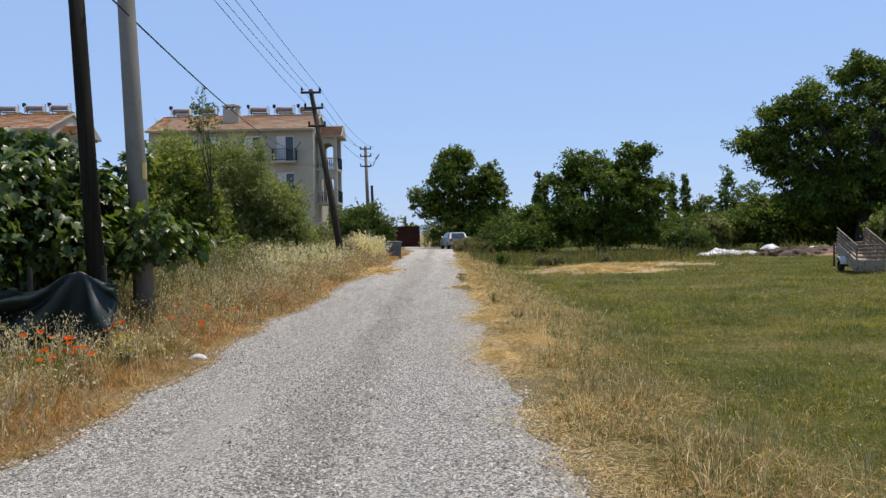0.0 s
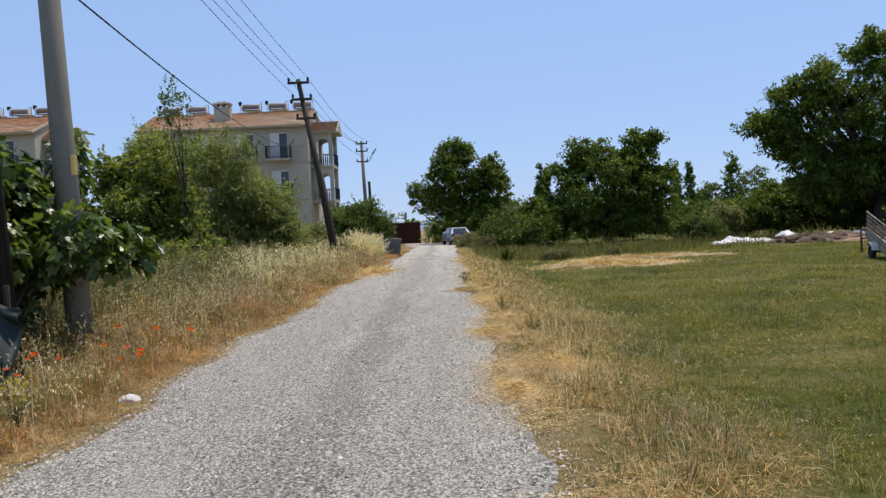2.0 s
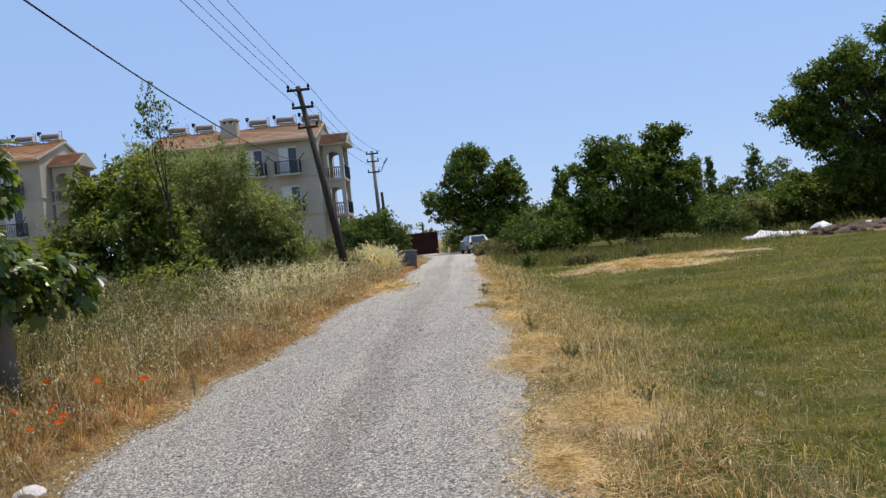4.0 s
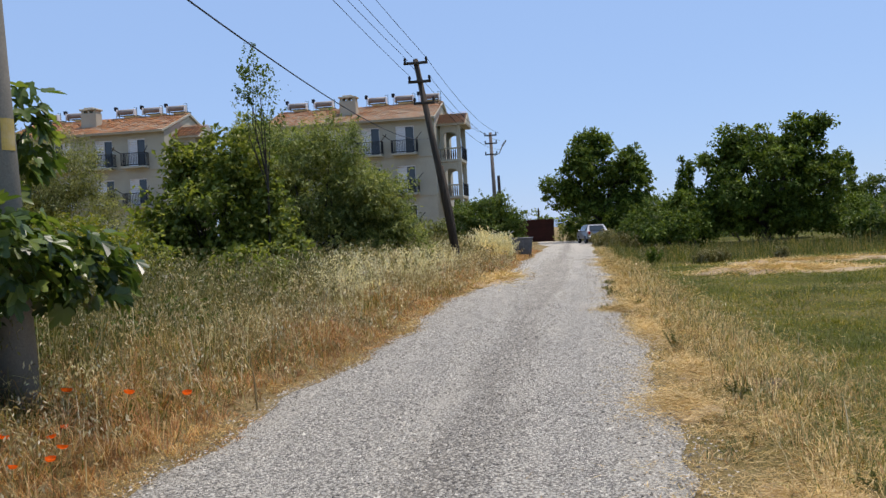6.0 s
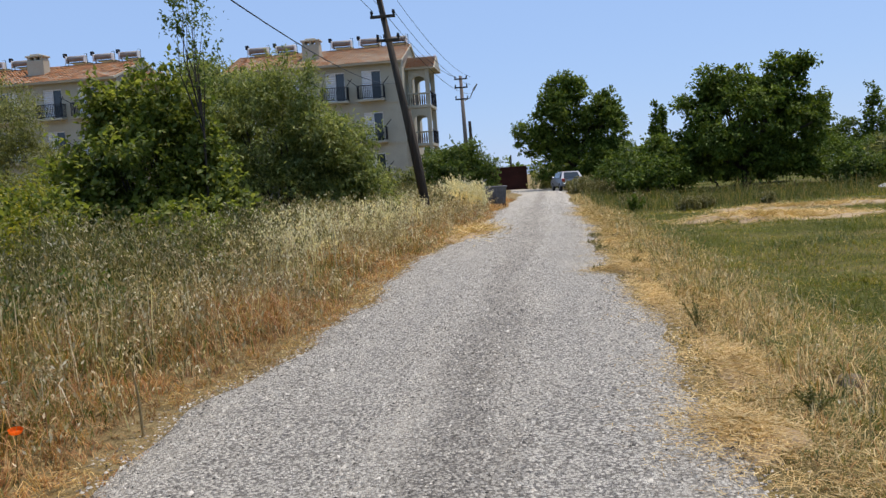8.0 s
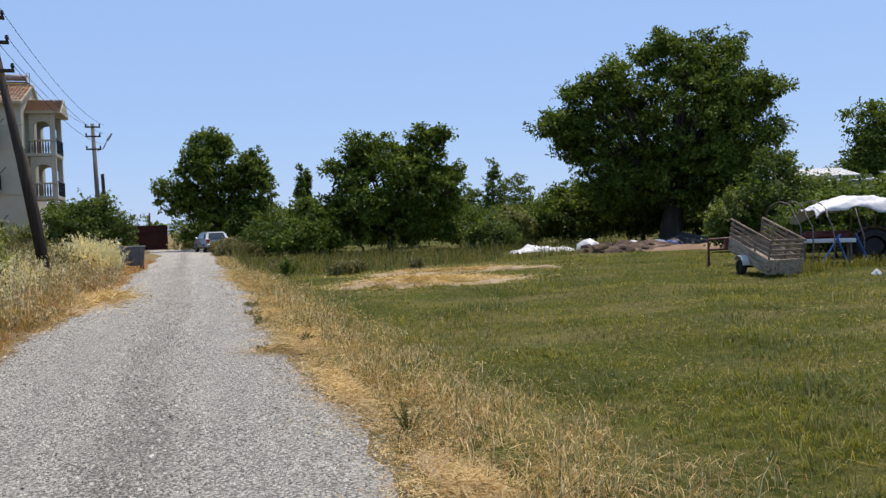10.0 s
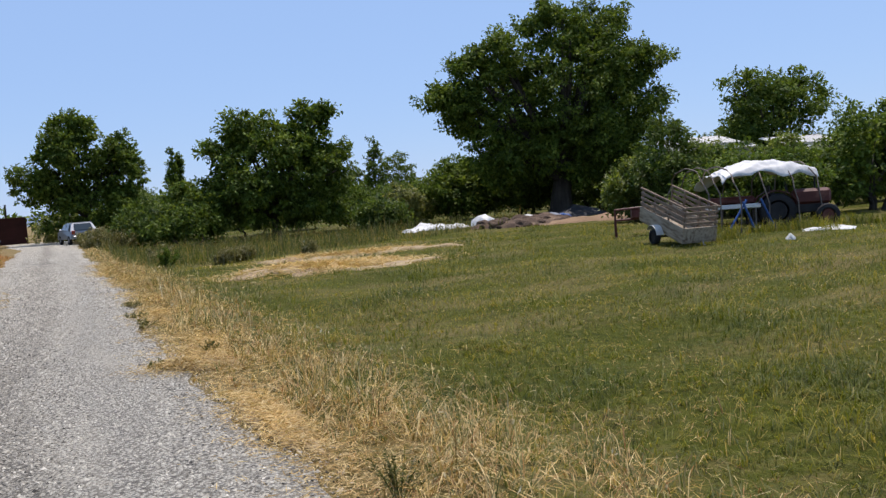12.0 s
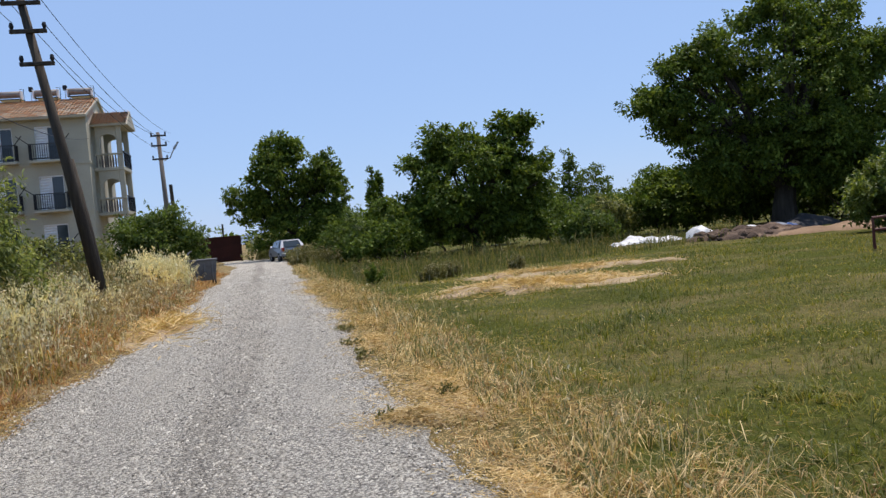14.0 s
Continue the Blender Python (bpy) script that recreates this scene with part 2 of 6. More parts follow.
def box(bm, c, s, bevel=0.0, rot=None):
    r = bmesh.ops.create_cube(bm, size=1.0, matrix=Matrix.Translation(c) @ (rot or Matrix()) @ Matrix.Diagonal((*s, 1)))
    if bevel:
        edges = {e for v in r["verts"] for e in v.link_edges}
        bmesh.ops.bevel(bm, geom=list(edges), offset=bevel, segments=1, affect="EDGES")
    return bm


def boxes(*items, bevel=0.0):
    bm = bmesh.new()
    for c, s in items:
        box(bm, c, s, bevel)
    return bm


def tube(bm, points, radii, sides=8, cap=True):
    """A tapered tube along points."""
    rings = []
    pts = [Vector(p) for p in points]
    for i, p in enumerate(pts):
        d = (pts[min(i + 1, len(pts) - 1)] - pts[max(i - 1, 0)]).normalized()
        u = d.cross(Vector((0.31, 0.87, 0.12))).normalized() if abs(d.z) > 0.5 else d.cross(Vector((0, 0, 1))).normalized()
        w = d.cross(u)
        r = radii[i] if isinstance(radii, (list, tuple)) else radii
        rings.append([bm.verts.new(p + r * (math.cos(a) * u + math.sin(a) * w)) for a in (2 * math.pi * k / sides for k in range(sides))])
    for a, b in zip(rings, rings[1:]):
        for k in range(sides):
            bm.faces.new((a[k], a[(k + 1) % sides], b[(k + 1) % sides], b[k]))
    if cap:
        bm.faces.new(rings[0][::-1]), bm.faces.new(rings[-1])
    return bm


def tubes(*items, sides=8):
    bm = bmesh.new()
    for pts, r in items:
        tube(bm, pts, r, sides)
    return bm


def raw(name, verts, faces, mat, parent=None, kind="", smooth=False):
    """One mesh object from arrays: faces all of one size."""
    me = bpy.data.meshes.new(name)
    n, k = faces.shape
    me.vertices.add(len(verts)), me.loops.add(n * k), me.polygons.add(n)
    me.vertices.foreach_set("co", np.ascontiguousarray(verts, np.float32).ravel())
    me.loops.foreach_set("vertex_index", np.ascontiguousarray(faces, np.int32).ravel())
    me.polygons.foreach_set("loop_start", np.arange(0, n * k, k, dtype=np.int32))
    me.update(calc_edges=True)
    me.materials.append(mat)
    if smooth:
        me.shade_smooth()
    ob = new(name, me)
    ob.parent = parent
    if kind:
        ob["kind"] = kind
    return ob


RNG = np.random.default_rng(7)


def unit(v):
    return v / np.maximum(np.linalg.norm(v, axis=-1, keepdims=True), 1e-9)


def cards(pos, along, normal, length, width, fold=0.25):
    """Leaves: pointed four-cornered blades, folded along the midrib."""
    side = unit(np.cross(along, normal))
    up = np.cross(side, along)
    L, W = length[:, None], width[:, None]
    v = np.stack([pos, pos + along * L * 0.45 + side * W * 0.5 + up * W * fold, pos + along * L, pos + along * L * 0.45 - side * W * 0.5 + up * W * fold], 1)
    n = len(pos)
    i = np.arange(n)[:, None] * 4
    return v.reshape(-1, 3), np.concatenate([i + [0, 1, 2], i + [0, 2, 3]], 1).reshape(-1, 3)


def blades(pos, height, width, lean, droop=0.35):
    """Grass blades: three triangles each, bending over."""
    n = len(pos)
    # tufts: blades of one small cell lean alike, fan out and share a height
    cell = np.floor(pos[:, :2] / 0.13 + 0.35 * np.sin(pos[:, 1::-1] * 9.0))
    h1 = np.modf(np.abs(np.sin(cell @ [12.9898, 78.233]) * 43758.5453))[0]
    h2 = np.modf(np.abs(np.sin(cell @ [39.346, 11.135]) * 24634.6345))[0]
    mid_ = (cell + 0.5) * 0.13 + np.stack([h1 - 0.5, h2 - 0.5], 1) * 0.08
    pos = pos.copy()
    pos[:, :2] = mid_ + (pos[:, :2] - (cell + 0.5) * 0.13) * 0.75
    a = h1 * 6.283 + RNG.normal(0, 0.9, n)
    height, lean = height * (0.55 + 0.8 * h2), lean * (0.5 + h1)
    out = np.stack([np.cos(a), np.sin(a), np.zeros(n)], 1)
    side = np.stack([-np.sin(a), np.cos(a), np.zeros(n)], 1)
    H, W, ln = height[:, None], width[:, None], lean[:, None]
    up = np.array([0, 0, 1.0])
    mid = pos + up * H * 0.6 + out * H * ln * 0.4
    tip = pos + up * H * (1 - droop * ln) + out * H * ln
    v = np.stack([pos - side * W / 2, pos + side * W / 2, mid - side * W * 0.38, mid + side * W * 0.38, tip], 1).reshape(-1, 3)
    i = np.arange(n)[:, None] * 5
    return v, np.concatenate([i + [0, 1, 3], i + [0, 3, 2], i + [2, 3, 4]], 1).reshape(-1, 3)


def height(x, y):
    """The lie of the land: a low road bank, the field a foot lower, soft humps."""
    x, y = np.asarray(x, float), np.asarray(y, float)
    s = np.clip((x - 1.3) / 2.4, 0, 1)
    z = -0.36 * s * s * (3 - 2 * s)
    s2 = np.clip((x - 13) / 8, 0, 1)
    z = z + 0.1 * s2
    w = np.clip((-x - 2.5) / 2.0, 0, 1)
    z = z + 0.12 * w
    off = np.clip(np.maximum(x - 1.8, -2.7 - x), 0, 1)
    z = z + off * (0.03 * np.sin(x * 1.7 + y * 0.6) + 0.03 * np.sin(y * 1.3 - x * 0.8))
    far = np.clip((np.hypot(x, y) - 90) / 60, 0, 1)
    return z * (1 - far) - 0.15 * far


def road_right(y):
    return 1.14 + 0.08 * np.sin(y * 0.43) + 0.06 * np.sin(y * 1.37 + 1) + 0.04 * np.sin(y * 3.1) + 0.03 * np.sin(y * 7.3 + 2) + np.clip((y - 45) / 30, 0, 1) * 0.3 + np.clip((10 - y) / 3, 0, 1) * 0.1


def road_left(y):
    return -2.42 + 0.10 * np.sin(y * 0.61 + 2) + 0.07 * np.sin(y * 1.9) + 0.04 * np.sin(y * 4.7) + np.clip((y - 26) / 12, 0, 1) * 0.32 - np.clip((y - 72) / 16, 0, 1) ** 2 * 4.2


# ---- ground and road ----
def spaced(marks):
    out = []
    for a, b, step in marks:
        out += list(np.arange(a, b, step))
    return np.array(out + [marks[-1][1]])


gx = spaced([(-3000, -400, 650), (-400, -60, 40), (-60, -12, 4), (-12, -6, 1), (-6, 6, 0.3), (6, 30, 1), (30, 70, 5), (70, 400, 55), (400, 3000, 650)])
gy = spaced([(-300, -20, 35), (-20, 4, 3), (4, 40, 0.5), (40, 100, 2.5), (100, 400, 30), (400, 4500, 800)])
GX, GY = np.meshgrid(gx, gy)
gv = np.stack([GX, GY, height(GX, GY)], -1).reshape(-1, 3)
nx = len(gx)
ii, jj = np.meshgrid(np.arange(nx - 1), np.arange(len(gy) - 1))
q = (jj * nx + ii).ravel()
ground = raw("ground", gv, np.stack([q, q + 1, q + nx + 1, q + nx], 1), M["ground"], kind="structure", smooth=True)
tagged(ground, "grassy field and dry earth reaching to the horizon", "ground")

ry = spaced([(-12, 40, 0.2), (40, 92, 0.6)])
k = np.linspace(0, 1, 13)
RX = road_left(ry)[:, None] * (1 - k) + road_right(ry)[:, None] * k
RY = np.repeat(ry[:, None], 13, 1)
RZ = 0.035 + 0.02 * np.sin(k * np.pi)[None] - 0.018 * np.exp(-((RX + 1.35) / 0.28) ** 2) - 0.018 * np.exp(-((RX - 0.25) / 0.28) ** 2) + 0.006 * np.sin(RY * 1.7 + RX * 3)
RZ[:, 0] = RZ[:, -1] = -0.03
rv = np.stack([RX, RY, RZ], -1).reshape(-1, 3)
ii, jj = np.meshgrid(np.arange(12), np.arange(len(ry) - 1))
q = (jj * 13 + ii).ravel()
road = raw("road", rv, np.stack([q, q + 1, q + 14, q + 13], 1), M["gravel"], kind="structure", smooth=True)
tagged(road, "grey gravel lane with worn wheel tracks and dusty edges", "road")


# ---- trees and shrubs ----
def foliage(lobes, clumps, per, length, spread, droop=0.3, low=0.1, shape=0.55, hollow=0.5, sprigs=0.22):
    """Leaves in many small flat clumps over a group of lobes (x, y, z, rx, ry, rz), with leafy shoots standing out of the outline."""
    lob = np.array(lobes, float)
    # smaller bosses over every lobe break up its outline
    knobs = []
    for l in lob:
        for _ in range(11):
            e = unit(RNG.normal(size=3) + [0, 0, 0.3])
            knobs.append([*(l[:3] + e * l[3:] * RNG.uniform(0.6, 1.05)), *(l[3:] * RNG.uniform(0.16, 0.42, 3))])
    lob = np.concatenate([lob * [1, 1, 1, 0.88, 0.88, 0.88], knobs])
    size = lob[:, 3] * lob[:, 5]
    pick = RNG.choice(len(lob), clumps, p=size / size.sum())
    d = unit(RNG.normal(size=(clumps, 3)))
    r = RNG.uniform(hollow, 1.06, clumps) ** 0.7
    cen = lob[pick, :3] + d * lob[pick, 3:] * r[:, None]
    cen = np.repeat(cen, per, 0)
    out = np.repeat(d, per, 0)
    n = len(cen)
    sp = np.repeat(RNG.uniform(0.5, 1.3, clumps), per)[:, None] * spread
    pos = cen + RNG.normal(size=(n, 3)).clip(-1.5, 1.5) * sp * [1, 1, 0.6]
    # shoots
    ns, ln = int(clumps * sprigs), 14
    ps = RNG.choice(len(lob), ns, p=size / size.sum())
    ds = unit(RNG.normal(size=(ns, 3)) + [0, 0, 0.35])
    base = lob[ps, :3] + ds * lob[ps, 3:] * 0.9
    go = unit(ds + RNG.normal(size=(ns, 3)) * 0.4 + [0, 0, 0.5]) * RNG.uniform(1.0, 2.6, ns)[:, None] * spread
    t = np.tile(np.linspace(0.1, 1.0, ln), ns)[:, None]
    p2 = np.repeat(base, ln, 0) + np.repeat(go, ln, 0) * t + RNG.normal(size=(ns * ln, 3)) * spread * 0.3 * (1.15 - t)
    pos, out = np.concatenate([pos, p2]), np.concatenate([out, np.repeat(ds, ln, 0)])
    keep = pos[:, 2] > low
    pos, out = pos[keep], out[keep]
    n = len(pos)
    along = unit(out * 0.5 + RNG.normal(size=(n, 3)) * 0.7 + [0, 0, -droop])
    normal = unit(RNG.normal(size=(n, 3)) * 0.6 + [0, 0, 1.0] + out * 0.5)
    L = length * RNG.uniform(0.6, 1.35, n)
    return cards(pos, along, normal, L, L * shape * RNG.uniform(0.8, 1.2, n))


def tree(name, label, x, y, lobes, mat, trunk_r, fork, clumps, per, leaf, spread, category="tree", stems=1, **kw):
    """A tapered trunk with limbs to every lobe, and a crown of leaf clumps. Lobes are given in world x and z."""
    z0 = float(height(x, y))
    top = thing(name, pose(x, y, z0), label, category)
    loc = [(a - x, b, c - z0, ra, rb, rc) for a, b, c, ra, rb, rc in lobes]
    bm = bmesh.new()
    rnd = random.Random(int(abs(x * 31 + y * 17)))
    single = len(loc) <= 4
    for s in range(stems):
        bx, by = (0, 0) if stems == 1 else (rnd.uniform(-0.6, 0.6), rnd.uniform(-0.5, 0.5))
        fk = fork * rnd.uniform(0.85, 1.1)
        mid = Vector((bx * 1.5 + rnd.uniform(-0.1, 0.1) * fork, by * 1.5, fk))
        tube(bm, [(bx, by, -0.15), (bx * 1.1, by * 1.1, 0.12 * fk), (bx * 1.2 + 0.04, by * 1.2, 0.5 * fk), mid], [trunk_r * 1.5, trunk_r * 1.05, trunk_r * 0.9, trunk_r * 0.75], 9)
        if single:
            part("trunk", bm, M["bark"], top, "dark rough bark")
            bm = bmesh.new()
        for i, l in enumerate(loc):
            if stems > 1 and i % stems != s:
                continue
            c = Vector(l[:3])
            for j in range(3):
                e = c + Vector((rnd.uniform(-0.6, 0.6) * l[3], rnd.uniform(-0.6, 0.6) * l[4], rnd.uniform(-0.1, 0.75) * l[5]))
                b = mid.lerp(e, 0.45) + Vector((rnd.uniform(-0.2, 0.2), rnd.uniform(-0.2, 0.2), 0.1 * l[5]))
                tube(bm, [mid - Vector((0, 0, 0.1 * j)), b, e], [trunk_r * 0.5, trunk_r * 0.28, trunk_r * 0.06], 6)
                if single:
                    part("limb", bm, M["bark"], top)
                    bm = bmesh.new()
    if single:
        bm.free()
    else:
        part("trunk", bm, M["bark"], top, "dark rough bark")
    v, f = foliage(loc, clumps, per, leaf, spread, **kw)
    raw("crown", v, f, mat, top, "stuff")
    return top


tree("broadleaf_tree", "tall dark green broadleaf tree with two crowns", 2.0, 84,
     [(1.3, 0, 5.9, 2.6, 2.6, 3.3), (1.6, 0, 8.5, 1.5, 1.5, 1.1), (-1.2, 0, 4.1, 1.6, 1.6, 1.4), (5.0, -0.8, 4.7, 1.8, 2, 2.4), (5.0, -0.8, 6.9, 0.9, 0.9, 0.8), (3.0, -0.5, 2.4, 3.4, 2.6, 1.7)],
     M["leaf_dark"], 0.3, 2.2, 760, 44, 0.28, 0.28)
tree("spreading_tree", "wide low dark green tree at the field edge", 12.3, 66,
     [(12.3, 0, 4.0, 4.0, 3.5, 2.9), (14.7, 0, 6.2, 1.5, 1.6, 1.3), (11.5, 0, 6.0, 2.0, 2, 1.3), (9.7, 0, 4.9, 1.4, 1.4, 1.2), (8.2, 0, 2.2, 1.9, 2, 1.5), (12.1, 0, 1.7, 4.8, 3, 1.5), (16.2, 0, 3.6, 1.5, 2, 2.0), (15.8, 0, 7.2, 0.7, 0.6, 0.45)],
     M["leaf_dark"], 0.28, 1.6, 1000, 44, 0.25, 0.26, low=0.3)
walnut = [(31.2, 0, 7.6, 4.9, 5, 4.3), (30.8, 0, 11.6, 2.1, 2.6, 1.6), (34.0, 0, 11.6, 2.0, 2.6, 1.6), (36.6, 0, 9.5, 2.0, 2.4, 1.8), (36.2, 0, 6.6, 2.6, 3, 2.4), (24.4, 0, 8.8, 1.4, 2.0, 1.5), (22.2, 0, 7.4, 1.4, 1.4, 0.8), (23.4, 0, 6.8, 1.4, 1.6, 1.4), (26.6, 0, 10.0, 1.5, 1.8, 1.6), (24.8, 0, 6.0, 1.5, 2.0, 2.0), (26.0, 0, 3.6, 1.6, 2.0, 1.8), (34.5, 0, 4.7, 3.2, 3, 1.8), (28.4, 0, 4.3, 2.2, 2, 2.2), (30.7, 0, 3.4, 3.6, 3.4, 1.5), (33.6, 0, 2.7, 3.2, 3.0, 1.1)]
tree("old_walnut_tree", "huge dense dark green tree with a thick trunk", 30.4, 62.4,
     walnut, M["leaf_dark"], 0.75, 2.8, 2700, 46, 0.24, 0.30, low=0.6, hollow=0.35)
# bushes thicken the hedge here and stand in for the crown's deep shade
for bx, by in ((27.5, 69.0), (33.5, 68.5), (38.5, 70.0), (30.6, 67.5), (25.0, 67.0), (36.0, 68.0)):
    tree("shade_bush", "dark leafy bush growing behind the big trunk", bx, by, [(bx, 0, 1.5, 2.6, 1.8, 1.5), (bx + 0.8, 0.4, 2.6, 1.8, 1.5, 1.2)], M["leaf_dark"], 0.08, 0.8, 260, 30, 0.26, 0.34, "bush", 3)



# ---- shrubs along the lane ----
M["leaf_willow"] = leaf_mat("willow_leaves", [(0.0, (0.075, 0.10, 0.03)), (0.6, (0.185, 0.222, 0.062)), (1.0, (0.33, 0.355, 0.13))], 0.4, 0.5)
tree("willow_bush", "big feathery olive-green willow bush behind the verge", -8.0, 34.0,
     [(-8.0, 0, 2.9, 2.6, 2.2, 2.3), (-9.6, 0.3, 4.0, 1.5, 1.5, 1.4), (-5.9, 0, 1.6, 1.2, 1.4, 1.3), (-7.6, 0, 4.0, 1.1, 1.2, 0.7), (-7.5, -0.4, 1.2, 2.8, 1.8, 1.1), (-5.5, 0, 2.3, 0.8, 1.0, 1.2), (-5.0, 0, 1.1, 0.7, 0.9, 0.9)],
     M["leaf_willow"], 0.09, 0.7, 1850, 44, 0.14, 0.2, "bush", 4, shape=0.28, droop=0.5, sprigs=0.5)
M["leaf_fresh"] = leaf_mat("fresh_shrub_leaves", [(0.0, (0.075, 0.108, 0.018)), (0.5, (0.14, 0.175, 0.032)), (1.0, (0.25, 0.27, 0.07))], 0.45, 0.5)
tree("mulberry_shrub", "dense mid green shrub with tall upright shoots", -7.0, 24.5,
     [(-6.9, 0, 1.7, 1.15, 1.2, 1.35), (-7.9, 0, 1.2, 0.7, 0.9, 1.0), (-6.0, 0, 1.3, 0.7, 0.8, 1.0), (-7.3, 0, 2.8, 0.4, 0.4, 0.6), (-6.5, 0, 2.9, 0.45, 0.5, 0.6), (-6.0, 0, 2.5, 0.4, 0.4, 0.7), (-6.9, -0.3, 0.8, 1.4, 1.2, 0.8), (-5.5, -0.4, 0.9, 0.6, 0.8, 0.7), (-5.3, -2.4, 0.7, 0.6, 0.9, 0.6), (-7.6, -2.0, 0.9, 0.9, 0.8, 0.8), (-7.65, 0, 2.9, 0.22, 0.25, 0.75), (-7.05, 0, 3.1, 0.2, 0.2, 0.6), (-6.4, 0, 3.3, 0.18, 0.2, 0.5), (-8.2, -0.4, 1.9, 0.3, 0.3, 0.6)],
     M["leaf_fresh"], 0.045, 0.5, 850, 32, 0.12, 0.16, "bush", 4, shape=0.6, sprigs=0.7)
tree("slender_sapling", "thin airy sapling rising above the shrubs", -5.75, 24.2,
     [(-5.75, 0, 4.5, 0.34, 0.35, 0.6), (-5.6, 0, 3.7, 0.3, 0.3, 0.5), (-6.0, 0, 4.5, 0.3, 0.25, 0.5), (-5.85, 0, 5.0, 0.22, 0.2, 0.25)],
     M["leaf_mid"], 0.028, 2.6, 52, 11, 0.07, 0.12, "tree", 1, hollow=0.2, sprigs=0.8)
tree("tamarisk_tree", "feathery grey-green tree before the apartment house", -23.3, 45,
     [(-23.8, 0, 5.2, 2.4, 2, 2.0), (-22.8, 0, 3.2, 2.0, 2, 1.8), (-26.0, 0, 4.6, 1.8, 2, 2.2)], M["leaf_olive"], 0.12, 1.8, 640, 34, 0.2, 0.32, shape=0.22, droop=0.4, sprigs=0.5)
tree("tamarisk_tree", "feathery grey-green tree with bare twig tips", -28.6, 45,
     [(-29.0, 0, 5.4, 2.2, 2, 2.4), (-27.0, 0, 4.6, 1.6, 2, 2.6), (-31.5, 0, 4.0, 2.0, 2, 3.0)], M["leaf_olive"], 0.12, 1.8, 640, 34, 0.2, 0.32, shape=0.22, droop=0.4, sprigs=0.5)
tree("tamarisk_tree", "low feathery olive tree in the garden behind the fig", -23.5, 37.5,
     [(-23.5, 0, 2.6, 2.6, 2, 2.4), (-21.4, 0, 1.8, 1.8, 1.6, 1.7), (-26.0, 0, 2.4, 2.0, 2, 2.3), (-18.6, 1, 1.5, 1.8, 1.5, 1.4)], M["leaf_olive"], 0.12, 1.0, 520, 32, 0.18, 0.3, shape=0.25, droop=0.4, sprigs=0.5)
tree("pomegranate_bush", "bright yellow-green pomegranate bush in the garden", -7.6, 20.5,
     [(-7.4, 0, 1.3, 0.9, 0.9, 0.8), (-8.6, 0, 1.2, 0.8, 0.8, 0.7), (-6.6, 0, 0.9, 0.7, 0.8, 0.6), (-7.6, 0, 0.6, 1.4, 1.0, 0.6)], M["leaf_yellow"], 0.03, 0.4, 300, 34, 0.085, 0.12, "bush", 3, shape=0.45)
tree("cypress_tree", "dark tall tree behind the fig bush", -20.2, 28.3,
     [(-20.2, 0, 3.8, 1.5, 1.5, 3.0), (-20.9, 0, 6.3, 0.7, 0.7, 1.5), (-21.5, 0, 3.4, 1.3, 1.4, 2.4), (-19.4, 0.5, 5.6, 0.6, 0.6, 1.4)], M["leaf_dark"], 0.15, 1.2, 320, 34, 0.18, 0.26)
tree("garden_shrub", "low green shrub behind the fig tree", -9.8, 19.0,
     [(-9.8, 0, 1.2, 1.2, 1.2, 1.0), (-11.0, 0, 1.6, 1.2, 1.2, 1.3)], M["leaf_mid"], 0.04, 0.4, 200, 34, 0.11, 0.16, "bush", 3)
tree("hedge_bush", "round dark green bush beside the bin", -4.9, 59,
     [(-4.9, 0, 1.9, 1.9, 1.8, 1.5), (-6.4, 0, 1.7, 1.3, 1.5, 1.2), (-3.6, 0, 1.5, 0.9, 1, 1.0), (-4.9, 0, 3.0, 0.9, 0.9, 0.5)], M["leaf_mid"], 0.08, 0.7, 420, 32, 0.16, 0.24, "bush", 3)
tree("hedge_bush", "pale green bush below the apartment balconies", -9.0, 56,
     [(-9.0, 0, 1.3, 1.6, 1.4, 1.1), (-11.0, 0, 1.1, 1.5, 1.4, 1.0), (-7.4, 0, 1.2, 1.0, 1.0, 1.0)], M["leaf_olive"], 0.06, 0.6, 200, 34, 0.17, 0.24, "bush", 3)
for bx, by, s, mt in ((-8.3, 22.6, 0.75, "leaf_fresh"), (-9.2, 23.8, 0.8, "leaf_fresh"), (-8.9, 21.0, 0.6, "leaf_mid"), (-5.8, 17.4, 0.55, "leaf_mid"), (-5.5, 20.0, 0.5, "leaf_bright"), (-5.3, 27.5, 0.6, "leaf_mid"), (-6.3, 16.0, 0.6, "leaf_yellow"), (-5.2, 30.5, 0.55, "leaf_olive"), (-6.0, 22.0, 0.6, "leaf_mid"), (-4.95, 18.3, 0.42, "leaf_mid"), (-4.85, 21.2, 0.48, "leaf_olive"), (-5.2, 15.7, 0.42, "leaf_mid"), (-4.8, 24.0, 0.45, "leaf_mid"), (-4.7, 27.0, 0.4, "leaf_olive")):
    tree("bramble_bush", "low green bramble behind the dry verge", bx, by,
         [(bx, 0, s * 0.9, s * 1.2, s * 1.1, s * 0.8), (bx + s, 0.2, s * 0.6, s * 0.7, s, s * 0.6), (bx - s * 0.9, 0, s * 0.7, s * 0.8, s, s * 0.7)], M[mt], 0.02, 0.3, 110, 30, 0.08, 0.11, "bush", 3)
